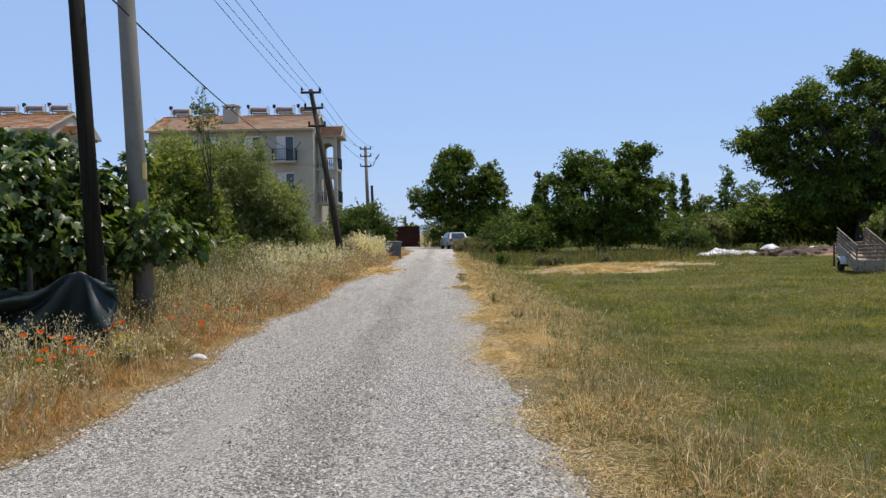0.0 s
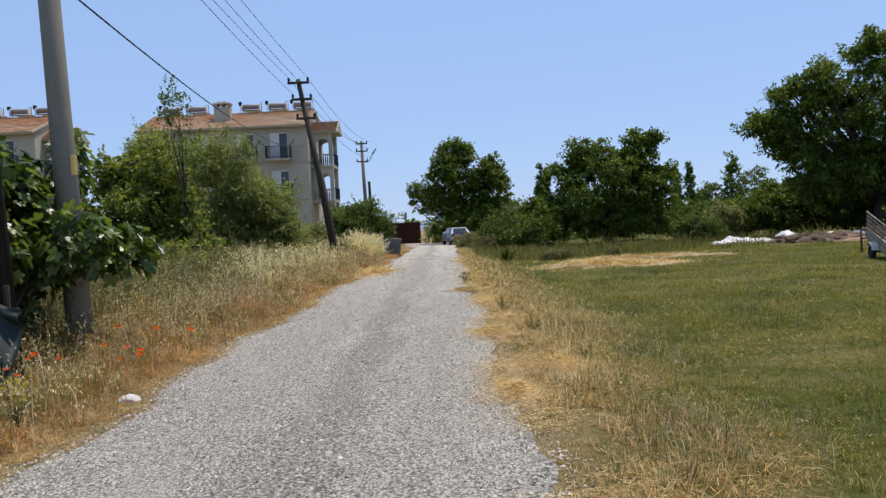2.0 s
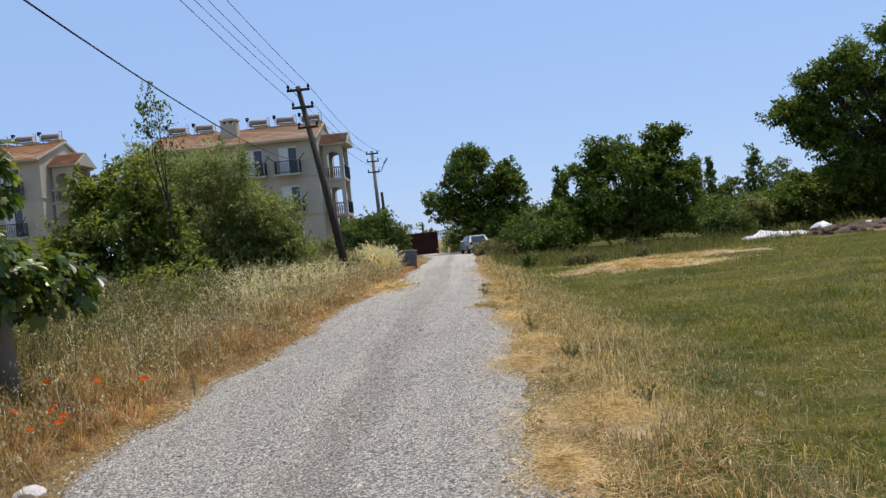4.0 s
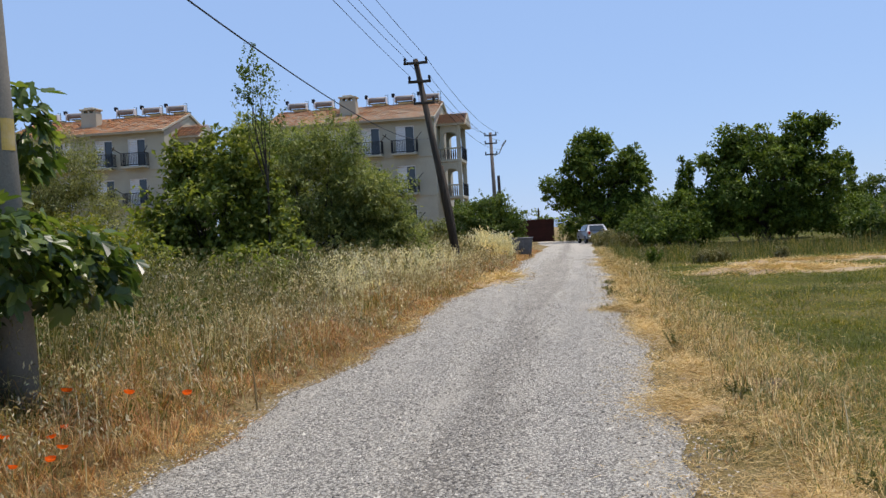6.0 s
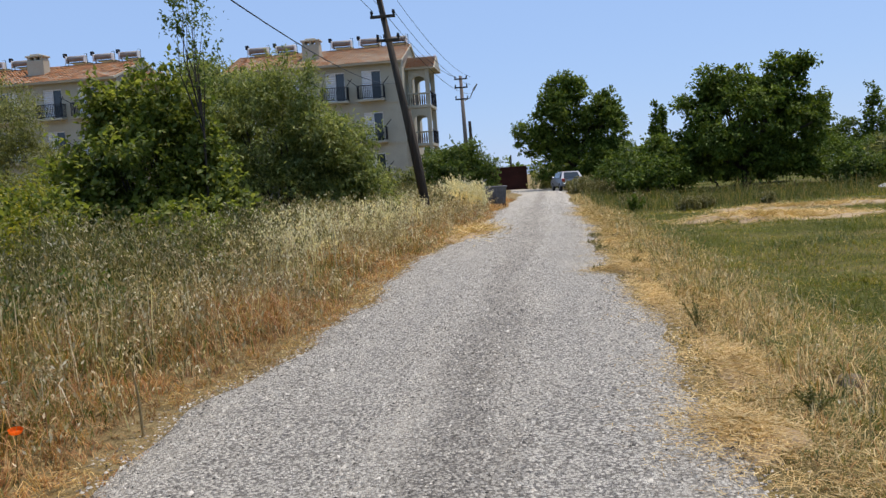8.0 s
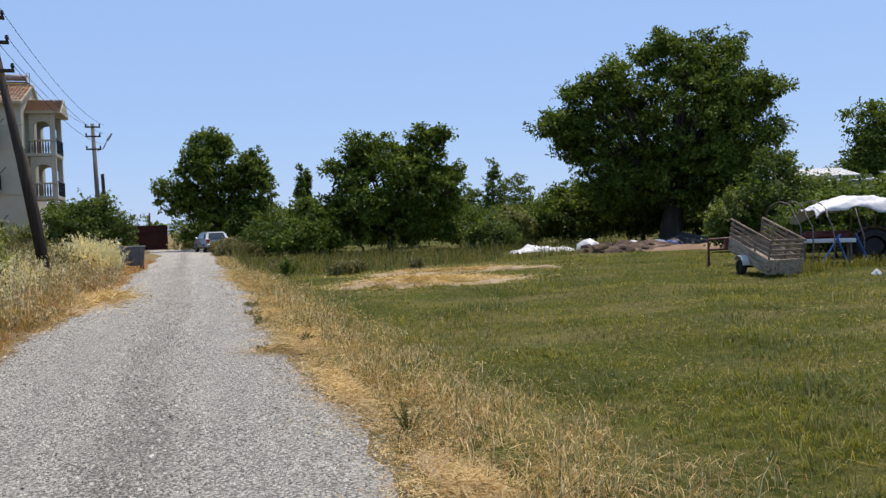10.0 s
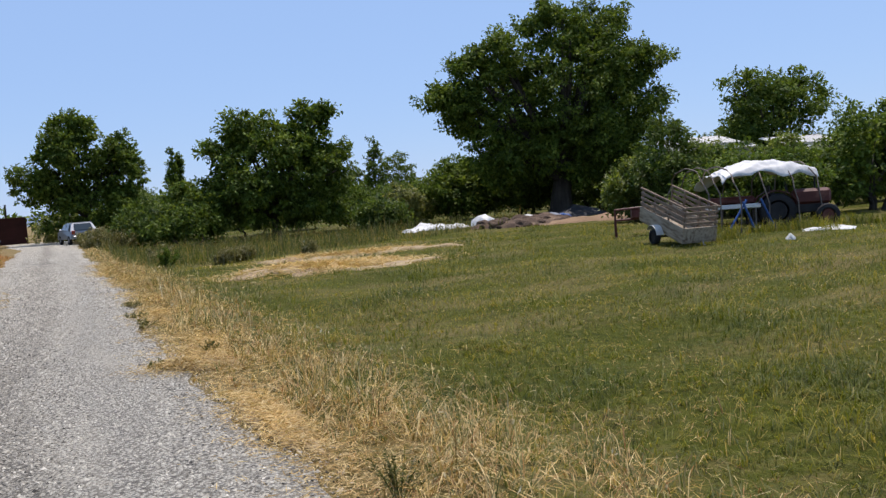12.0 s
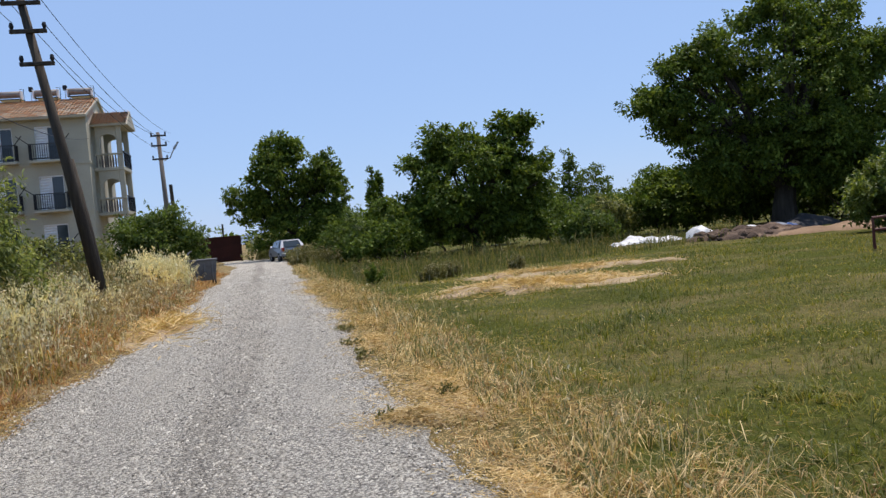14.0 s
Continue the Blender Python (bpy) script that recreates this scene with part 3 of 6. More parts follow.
for bx, by, s, mt in ((38.2, 62, 2.2, "leaf_dark"), (41.0, 61, 2.5, "leaf_dark"), (36.0, 66, 2.4, "leaf_mid"), (22.5, 68, 1.5, "leaf_dark"), (5.2, 68, 1.5, "leaf_mid"), (6.8, 64, 1.2, "leaf_dark"), (18.6, 70, 1.6, "leaf_dark"), (20.5, 66, 1.2, "leaf_olive"), (17.4, 61, 0.9, "leaf_mid"), (23.4, 74, 1.6, "leaf_mid"), (27, 86, 1.9, "leaf_mid"), (33, 84, 2.0, "leaf_dark"), (38.5, 78, 2.1, "leaf_mid"), (8.5, 78, 1.8, "leaf_dark"), (0.4, 89, 1.3, "leaf_olive"), (4.2, 88, 1.7, "leaf_dark"), (7.0, 86, 1.7, "leaf_mid"), (13.0, 76, 2.0, "leaf_dark"), (16.5, 78, 1.8, "leaf_mid"), (-8.5, 92, 1.4, "leaf_mid")):
    tree("wild_bush", "wild green bush in the overgrown field edge", bx, by,
         [(bx, 0, s * 0.8, s * 1.3, s * 1.2, s * 0.9), (bx + s, 0.2, s * 0.6, s * 0.8, s, s * 0.7), (bx - s * 0.9, 0, s * 0.55, s * 0.8, s, s * 0.6)], M[mt], 0.05, 0.5, 150, 32, 0.2, 0.26, "bush", 3)
for bx, by, s, h, mt in ((24.0, 46, 1.3, 2.4, "leaf_bright"), (24.8, 44.5, 1.6, 4.1, "leaf_mid"), (28.0, 45, 1.4, 3.0, "leaf_bright"), (31.2, 44, 1.5, 3.0, "leaf_bright"), (34.4, 44, 1.6, 3.0, "leaf_mid"), (38.2, 43, 2.0, 4.6, "leaf_dark"), (26.4, 43, 1.2, 2.6, "leaf_mid"), (42.5, 42, 2.4, 5.4, "leaf_dark")):
    tree("orchard_tree", "leafy light green orchard tree behind the tractor shelter", bx, by,
         [(bx, 0, h * 0.62, s, s, h * 0.33), (bx + s * 0.5, 0.2, h * 0.4, s * 0.8, s, h * 0.28), (bx - s * 0.6, 0, h * 0.42, s * 0.7, s, h * 0.3), (bx, 0, h * 0.86, s * 0.4, s * 0.5, h * 0.18), (bx, -0.3, h * 0.16, s * 1.1, s, h * 0.18)], M[mt], 0.08, 0.7, 320, 26, 0.17, 0.2, "tree", sprigs=0.4)
# made-up bush, its dark leaves stand in for shade inside the shelter
tree("hazel_bush", "bush added behind the tractor shelter to darken its inside", 22.9, 37.4, [(22.9, 0, 1.0, 1.5, 0.7, 1.0), (21.7, 0.6, 0.9, 0.9, 0.6, 0.9), (24.4, -0.6, 0.9, 1.0, 0.7, 0.9)], M["leaf_dark"], 0.05, 0.5, 260, 34, 0.14, 0.2, "bush", 4)
tree("hazel_bush", "dark broad-leaved bush reaching down to the ground", 29.5, 38.0,
     [(29.5, 0, 1.9, 1.8, 1.6, 1.7), (31.8, 0, 2.4, 1.9, 1.6, 2.2), (28.2, 0, 1.1, 1.1, 1.2, 1.0), (34.6, 0.4, 3.0, 2.2, 2, 2.8)], M["leaf_dark"], 0.1, 0.6, 520, 34, 0.2, 0.24, "bush", 4)
# added backdrop shrub, keeps the view through the shelter as dark as its shade
tree("hazel_bush", "shrub added as a dark backing to the tractor shelter", 23.6, 38.6,
     [(23.6, 0, 1.2, 1.6, 1.2, 1.1), (25.8, 0, 1.3, 1.5, 1.2, 1.2), (21.6, 0, 0.9, 1.2, 1.0, 0.9)], M["leaf_dark"], 0.06, 0.5, 300, 34, 0.17, 0.22, "bush", 4)
tree("shade_tree", "dark green tree behind the white sheds", 46.4, 60,
     [(46.6, 0, 5.8, 4.0, 3, 2.3), (44.5, 0, 7.2, 1.5, 2, 1.2), (49.5, 0, 6.6, 2.4, 2, 1.8), (46.4, 0, 3.4, 4.4, 3, 2.2)], M["leaf_dark"], 0.35, 2.6, 520, 38, 0.26, 0.36, low=1.5)
for bx, by, h, w, mt in ((49.6, 150, 12.0, 2.0, "leaf_dark"), (54, 151, 9.2, 3.6, "leaf_mid"), (17.0, 150, 11.6, 0.7, "leaf_dark"), (18.2, 151, 11.2, 0.6, "leaf_dark"), (40.0, 150, 11.2, 0.9, "leaf_dark"), (42.4, 150, 10.8, 0.8, "leaf_dark"), (60, 140, 8.0, 4.0, "leaf_mid"), (46, 150, 7.0, 3.2, "leaf_mid"), (66, 130, 8.5, 4.5, "leaf_dark"), (35, 150, 7.0, 3.0, "leaf_mid"), (29, 152, 6.5, 3.2, "leaf_mid"), (23, 150, 6.2, 3.0, "leaf_mid"), (12, 152, 6.0, 3.0, "leaf_mid"), (-11, 118, 5.0, 2.6, "leaf_dark"), (-16, 120, 5.5, 2.6, "leaf_mid"), (76, 120, 8.0, 4.5, "leaf_mid"), (84, 105, 8.0, 4.5, "leaf_dark"), (92, 90, 8.5, 5, "leaf_mid")):
    tree("distant_tree", "distant green tree on the plain", bx, by,
         [(bx, 0, h * 0.5, w, w, h * 0.45), (bx + w * 0.3, 0, h * 0.32, w * 0.9, w, h * 0.3), (bx, 0, h * 0.85, w * 0.5, w * 0.5, h * 0.15)], M[mt], 0.12 + w * 0.03, h * 0.25, int(110 + 24 * w), 22, 0.42, 0.16 + 0.08 * min(w, 3), "tree", sprigs=0.08)


# ---- poles and wires ----
def crossarm(parent, z, w, m_arm, dx=0.0):
    bm = boxes(((dx, -0.1, z), (w, 0.09, 0.09)), bevel=0.008)
    arm = part("crossarm", bm, m_arm, parent)
    for s in (-1, 1):
        b = tubes(([(dx + s * w * 0.44, -0.1, z + 0.04), (dx + s * w * 0.44, -0.1, z + 0.12), (dx + s * w * 0.44, -0.1, z + 0.2)], [0.025, 0.055, 0.035]))
        part("insulator", b, M["black"], arm)


pole = thing("utility_pole", pose(-3.72, 37.5, -0.1), "leaning weathered wooden utility pole with three crossarms", "utility pole")
part("pole", tubes(([(0, 0, -0.3), (-0.62, 0, 3.8), (-1.27, 0, 7.65)], [0.145, 0.12, 0.09]), sides=12), M["old_wood"], pole, smooth=True)
part("brace", tubes(([(-0.02, 0.2, -0.3), (-0.32, 0.2, 2.2), (-0.56, 0.18, 3.9)], [0.11, 0.1, 0.075]), sides=12), M["old_wood"], pole, "thinner brown wooden brace", smooth=True)
for zz, w in ((7.5, 0.85), (6.85, 0.8), (6.1, 0.75)):
    crossarm(pole, zz, w, M["old_wood"], -1.27 * zz / 7.65)
pole2 = thing("street_lamp_pole", pose(-5.1, 66.6, -0.1), "grey wooden street lamp pole with crossarms and a bent lamp arm", "street lamp")
part("pole", tubes(([(0, 0, -0.3), (-0.2, 0, 8.2)], [0.17, 0.10]), sides=12), M["grey_wood"], pole2, smooth=True)
for zz in (8.0, 7.45, 6.7):
    crossarm(pole2, zz, 0.85, M["iron"], -0.18)
part("lamp_arm", tubes(([(0, 0, 6.6), (0.35, 0, 6.75), (0.62, 0, 7.3)], 0.035), ([(0.58, 0, 7.22), (0.85, 0, 7.62)], [0.08, 0.05])), M["steel"], pole2, "galvanised bent lamp arm")
post = thing("wooden_post", pose(-4.7, 66.0, -0.1), "short dark wooden post beside the street lamp", "post")
part("post_shaft", tubes(([(0, 0, -0.2), (-0.12, 0, 5.2)], [0.14, 0.1])), M["old_wood"], post)
cpole = thing("concrete_pole", pose(-3.88, 13.74, 0), "round grey concrete utility pole in a fig bush", "utility pole")
part("pole", tubes(([(0.011, 0, -0.3), (-0.108, 0, 3), (-0.333, 0, 9.2)], [0.156, 0.13, 0.1]), sides=28), M["concrete"], cpole, smooth=True)
ym = bmesh.new()
for a0 in range(6):
    a = radians(-40 + a0 * 8)
    b = radians(-40 + (a0 + 1) * 8)
    r0 = 0.146
    ym.faces.new([ym.verts.new((math.cos(t) * r0 - 0.087, math.sin(t) * r0, z)) for t, z in ((a, 2.27), (b, 2.27), (b, 2.51), (a, 2.51))])
bmesh.ops.remove_doubles(ym, verts=ym.verts, dist=0.001)
M["yellow"] = rough_mat("faded_yellow_paint", (0.42, 0.30, 0.07), (0.50, 0.38, 0.12), 6.0, 60.0, 0.9, 0.001, stain=(0.40, 0.33, 0.18))
part("painted_mark", ym, M["yellow"], cpole, "faded yellow painted square")
wpole = thing("wooden_pole", pose(-3.84, 12.0, 0), "dark tarred wooden pole beside the fig bush", "utility pole")
part("pole", tubes(([(0.02, 0, -0.3), (-0.11, 0, 2.4), (-0.36, 0, 7.8)], [0.11, 0.1, 0.085]), sides=16), M["tarred"], wpole, smooth=True)


def wire(a, b, sag, label, r=0.009):
    c = bpy.data.curves.new("overhead_wire", "CURVE")
    c.dimensions, c.bevel_depth, c.bevel_resolution = "3D", r, 1
    s = c.splines.new("POLY")
    s.points.add(24)
    for i in range(25):
        t = i / 24
        p = Vector(a).lerp(Vector(b), t)
        s.points[i].co = (p.x, p.y, p.z - 4 * sag * t * (1 - t), 1)
    c.materials.append(M["black"])
    return tagged(new("overhead_wire", c), label, "wire", "overhead wires")


p1 = Vector((-3.72, 37.4, -0.1))
for zz, dx in ((7.5, -0.36), (7.5, 0.36), (6.85, 0.33), (6.1, 0.31)):
    a = p1 + Vector((-1.27 * zz / 7.65 + dx, 0, zz + 0.2))
    wire(a, (-5.1 + math.copysign(0.45, dx), 66.5, 8.0 if zz > 7 else 7.5 if zz > 6.5 else 6.9), 0.5, "thin black wire strung between two poles", 0.009)
for zz, dx, ex in ((6.85, -0.33, -3.6), (7.5, -0.36, -4.26), (7.5, -0.1, -3.9), (7.5, 0.36, -3.69)):
    wire(p1 + Vector((-1.27 * zz / 7.65 + dx, 0, zz + 0.2)), (ex, -8.0, zz + 0.6), 0.4, "thin black wire strung along the lane", 0.008)
wire((-3.8, 11.85, 4.6), (-10.3, 74.2, 9.0), 1.1, "black cable running to the apartment house", 0.013)


# ---- apartment houses ----
def roof_tiles(parent, x0, x1, y0, z0, y1, z1):
    """Courses of clay tiles, each tile its own low arch."""
    nu, nv = int((x1 - x0) / 0.23), 17
    u, w = (x1 - x0) / nu, Vector((0, (y1 - y0) / nv, (z1 - z0) / nv))
    verts, faces = [], []
    for j in range(nv):
        for i in range(nu):
            bx = x0 + i * u
            dz = RNG.uniform(-0.012, 0.02)
            y, z = y0 + j * w.y, z0 + j * w.z + 0.05 + dz
            k = len(verts)
            for fy, lift in ((0, 0.05), (1.12, 0.0)):
                for fx, h in ((0, 0), (0.3, 0.035), (0.7, 0.035), (1, 0)):
                    verts.append((bx + fx * u, y + fy * w.y, z + fy * w.z + h + lift))
            for c in range(3):
                faces.append((k + c, k + c + 1, k + c + 5, k + c + 4))
    o = raw("roof_tile", np.array(verts), np.array(faces), M["tile"], parent, "stuff")
    return o


def french_window(house, x, z, w, blind, y=0.0):
    """A glazed balcony door with a frame, louvred shutter and an iron railing on a small slab."""
    win = part("window", boxes(((x - w / 2, y, z + 1.05), (0.08, 0.12, 2.15)), ((x + w / 2, y, z + 1.05), (0.08, 0.12, 2.15)), ((x, y, z + 2.1), (w, 0.12, 0.08)), ((x, y, z + 1.05), (0.06, 0.1, 2.1))), M["white"], house, "white framed balcony door")
    for s in (-1, 1):
        if s == blind:
            bm = bmesh.new()
            hw = w / 4 - 0.04
            rows = [[bm.verts.new((x + s * w / 4 + a, y - 0.02 + 0.05 * (i % 2), z + 0.06 + i * 0.085)) for a in (-hw, hw)] for i in range(25)]
            for p, q in zip(rows, rows[1:]):
                bm.faces.new((p[0], p[1], q[1], q[0]))
            part("shutter", bm, M["white"], win, "white louvred shutter")
        else:
            part("pane", boxes(((x + s * w / 4, y + 0.03, z + 1.05), (w / 2 - 0.06, 0.02, 2.04))), M["glass"], win)
    bal = part("balcony", boxes(((x, y - 0.42, z - 0.1), (w + 0.6, 0.85, 0.16)), bevel=0.02), M["plaster"], house)
    bm = bmesh.new()
    hw = w / 2 + 0.26
    for zz in (0.08, 0.98):
        box(bm, (x, y - 0.8, z + zz), (2 * hw, 0.05, 0.05))
        for s in (-1, 1):
            box(bm, (x + s * hw, y - 0.42, z + zz), (0.05, 0.8, 0.05))
    nb = int(2 * hw / 0.13)
    for i in range(nb + 1):
        box(bm, (x - hw + i * 2 * hw / nb, y - 0.8, z + 0.53), (0.028, 0.028, 0.9))
    for s in (-1, 1):
        for i in range(5):
            box(bm, (x + s * hw, y - 0.7 + i * 0.14, z + 0.53), (0.028, 0.028, 0.9))
        tube(bm, [(x + s * hw, y - 0.8, z + 0.98), (x + s * (hw + 0.55), y - 1.3, z + 1.45)], 0.03, 6)
    part("railing", bm, M["iron"], bal, "black iron railing")


def wall_with_holes(x0, x1, z0, z1, holes, y=0.0, th=0.25):
    """A front wall built from blocks round its rectangular openings (x0, x1, z0, z1)."""
    bm = bmesh.new()
    xs = sorted({x0, x1, *(h[0] for h in holes), *(h[1] for h in holes)})
    for a, b in zip(xs, xs[1:]):
        z = z0
        for h in sorted((h for h in holes if h[0] < b - 1e-6 and h[1] > a + 1e-6), key=lambda h: h[2]):
            box(bm, ((a + b) / 2, y + th / 2, (z + h[2]) / 2), (b - a, th, h[2] - z))
            z = h[3]
        box(bm, ((a + b) / 2, y + th / 2, (z + z1) / 2), (b - a, th, z1 - z))
    return bm


def arch_panel(cx, z0, z1, w, open_w, spring, y, th):
    """A wall panel with one round-headed opening."""
    bm = bmesh.new()
    n, r = 10, open_w / 2
    pts = [(cx - r, z0)] + [(cx - r * math.cos(math.pi * i / n), spring + r * 0.8 * math.sin(math.pi * i / n)) for i in range(n + 1)] + [(cx + r, z0)]
    outer = [(cx - w / 2, z0)] + [(cx - w / 2 + w * i / n, z1) for i in range(n + 1)] + [(cx + w / 2, z0)]
    layers = []
    for yy in (y, y + th):
        layers.append(([bm.verts.new((a, yy, b)) for a, b in pts], [bm.verts.new((a, yy, b)) for a, b in outer]))
    (i0, o0), (i1, o1) = layers
    for k in range(len(pts) - 1):
        bm.faces.new((o0[k], o0[k + 1], i0[k + 1], i0[k]))
        bm.faces.new((i1[k], i1[k + 1], o1[k + 1], o1[k]))
        bm.faces.new((i0[k], i0[k + 1], i1[k + 1], i1[k]))
        bm.faces.new((o0[k + 1], o0[k], o1[k], o1[k + 1]))
    return bm


def apartment_house(m):
    """Three storeys, gabled tile roof, an arched balcony wing at one end. Its front right corner is the origin."""
    h = thing("apartment_house", m, "cream three-storey apartment house with a red tile roof", "house", "apartment houses")
    W, D, EAVE, RIDGE = 13.8, 9.0, 10.45, 12.1
    doors = [(-2.35, 0.0, -1), (-5.1, 0.0, -1), (-8.6, 0.0, 1), (-11.4, 0.0, -1)]
    holes = [(x - 0.72, x + 0.72, z, z + 2.14) for z in (1.6, 4.65, 7.75) for x, *_ in doors]
    part("wall", wall_with_holes(-W, 0, 0, EAVE, holes), M["plaster"], h)
    for x in (-W + 0.125, -0.125):
        gab = bmesh.new()
        vs = [[gab.verts.new((x + dx, yy, zz)) for yy, zz in ((0.25, 0), (D, 0), (D, EAVE), (D / 2, RIDGE - 0.08), (0.25, EAVE))] for dx in (-0.125, 0.125)]
        gab.faces.new(vs[0]), gab.faces.new(vs[1][::-1])
        for i in range(5):
            gab.faces.new((vs[0][i], vs[0][(i + 1) % 5], vs[1][(i + 1) % 5], vs[1][i]))
        bmesh.ops.recalc_face_normals(gab, faces=gab.faces)
        part("wall", gab, M["plaster"], h)
    part("wall", boxes(((-W / 2, D - 0.12, EAVE / 2), (W - 0.5, 0.25, EAVE))), M["plaster"], h)
    part("floor_slab", boxes(*[((-W / 2, D / 2, z), (W - 0.5, D - 0.5, 0.2)) for z in (1.4, 4.5, 7.6, 10.4)]), M["plaster"], h)
    part("string_course", boxes(*[((-W / 2, -0.03, z), (W + 0.1, 0.06, 0.14)) for z in (4.45, 7.5)], *[((0.03, D / 2, z), (0.06, D, 0.14)) for z in (4.45, 7.5)]), M["plaster"], h)
    bm = bmesh.new()
    for s in (-1, 1):
        ye, yr = (-0.55, D / 2) if s < 0 else (D + 0.55, D / 2)
        sl = math.atan2(RIDGE - EAVE + 0.2, D / 2 + 0.55)
        L = (D / 2 + 0.55) / math.cos(sl)
        box(bm, (-W / 2, (ye + yr) / 2, (RIDGE + EAVE) / 2 + 0.0), (W + 0.3, L, 0.16), rot=Matrix.Rotation(-s * sl, 4, "X"))
    roof = part("roof", bm, M["plaster"], h, "clay tiled gable roof with plastered edges")
    roof_tiles(roof, -W - 0.12, 0.12, -0.58, EAVE - 0.12, D / 2, RIDGE + 0.1)
    for i, (x, _, b) in enumerate(doors):
        for z in (1.6, 4.65, 7.75):
            french_window(h, x, z, 1.44, b, 0.1)
    # chimney
    ch = part("chimney", boxes(((-7.3, 2.2, 11.6), (1.35, 0.9, 1.7)), bevel=0.03), M["plaster"], h, "plastered chimney with openings and a round cap")
    part("chimney_cap", boxes(((-7.82, 2.2, 12.56), (0.25, 0.8, 0.26)), ((-7.3, 2.2, 12.56), (0.2, 0.8, 0.26)), ((-6.78, 2.2, 12.56), (0.25, 0.8, 0.26)), ((-7.3, 2.2, 12.74), (1.5, 1.0, 0.14)), ((-7.3, 2.2, 12.86), (0.8, 0.8, 0.12)), bevel=0.03), M["plaster"], ch)
    # balcony wing
    wy, ww = 1.5, 1.75
    for z in (4.3, 7.2):
        part("balcony", boxes(((ww / 2 + 0.05, wy + 1.6, z - 0.1), (ww + 0.1, 3.4, 0.22)), bevel=0.02), M["plaster"], h)
        for yy in (wy, wy + 3.0):
            part("arch", arch_panel(ww / 2 + 0.1, z, z + 2.68, ww - 0.25, 1.05, z + 1.75, yy, 0.25), M["plaster"], h, "round-arched balcony opening")
        rail = part("handrail", boxes(((ww / 2 + 0.1, wy - 0.02, z + 0.86), (ww, 0.2, 0.12)), bevel=0.02), M["plaster"], h)
        for i in range(10):
            part("baluster", tubes(([(0.2 + i * 0.165, wy + 0.05, z), (0.2 + i * 0.165, wy + 0.05, z + 0.35), (0.2 + i * 0.165, wy + 0.05, z + 0.8)], [0.05, 0.075, 0.04]), sides=6), M["grey_wood"], rail)
        bm = bmesh.new()
        for i in range(16):
            box(bm, (ww + 0.12, wy + 0.1 + i * 0.2, z + 0.5), (0.03, 0.03, 0.95))
        box(bm, (ww + 0.12, wy + 1.6, z + 0.98), (0.06, 3.2, 0.06))
        part("railing", bm, M["iron"], h, "black iron railing")
    part("column", boxes(*[((ww - 0.1, wy + yy, 5.0), (0.32, 0.32, 9.9)) for yy in (0.13, 3.13)], bevel=0.03), M["plaster"], h)
    bm = boxes(((ww / 2 + 0.2, wy + 1.6, 9.95), (ww + 0.5, 3.9, 0.16)))
    hood = part("roof", bm, M["plaster"], h, "small tiled hood over the balconies")
    box_roof = bmesh.new()
    vs = [[box_roof.verts.new(p) for p in ((x, wy - 0.35, 9.9), (x, wy + 1.6, 11.0), (x, wy + 3.55, 9.9))] for x in (0.0, ww + 0.55)]
    box_roof.faces.new(vs[0]), box_roof.faces.new(vs[1][::-1])
    for i in range(3):
        box_roof.faces.new((vs[0][i], vs[0][(i + 1) % 3], vs[1][(i + 1) % 3], vs[1][i]))
    part("gable", box_roof, M["plaster"], hood)
    roof_tiles(hood, 0.02, ww + 0.5, wy - 0.42, 9.9, wy + 1.6, 11.02)
    return h


M["tank_grey"] = rough_mat("chalky_tank_enamel", (0.20, 0.18, 0.16), (0.30, 0.28, 0.25), 3.0, 30.0, 0.6, 0.002, stain=(0.20, 0.13, 0.09))


def solar_heater(m):
    s = thing("solar_water_heater", m, "rust-stained grey solar water tank on an iron frame", "water heater", "rooftop water heaters")
    part("tank", tubes(([(-0.75, 0, 0.62), (-0.72, 0, 0.62), (0.72, 0, 0.62), (0.75, 0, 0.62)], [0.19, 0.25, 0.25, 0.19]), sides=14), M["tank_grey"], s, smooth=True)
    part("collector", boxes(((0, 0.75, 0.32), (1.5, 1.0, 0.08))), M["glass"], s, "dark glass collector panel")
    part("frame", tubes(*[([(x, 0, -0.35), (x, 0, 0.4)], 0.03) for x in (-0.7, 0.7)], ([(-0.95, 0, 0.0), (0.95, 0, 0.0)], 0.05), ([(0.95, 0, 0.0), (0.95, 0, 1.0), (0.7, 0, 1.0)], 0.025), sides=6), M["iron"], s)
    part("cold_tank", boxes(((-0.98, 0, 0.95), (0.26, 0.3, 0.36)), bevel=0.03), M["iron"], s, "small dark feeder tank")
    for x in (-0.8, 0.8):
        part("end_bracket", boxes(((x, -0.02, 0.55), (0.09, 0.56, 0.62)), bevel=0.02), M["white"], s, "white painted end bracket")
    part("pipe", tubes(([(-0.98, 0, -0.3), (-0.98, 0, 0.9)], 0.02)), M["steel"], s)
    return s


house = apartment_house(pose(-10.35, 74.0, 0))
copy_thing(house, pose(-31.0, 70.6, 0))
heater = None
for hx, hy in ((-10.35, 74.0), (-31.0, 70.6)):
    for dx in (-12.3, -10.0, -5.4, -3.1, -0.95):
        m = pose(hx + dx, hy + 4.4, 12.2)
        heater = copy_thing(heater, m) if heater else solar_heater(m)
        heater.scale = (0.95, 0.95, 0.88)


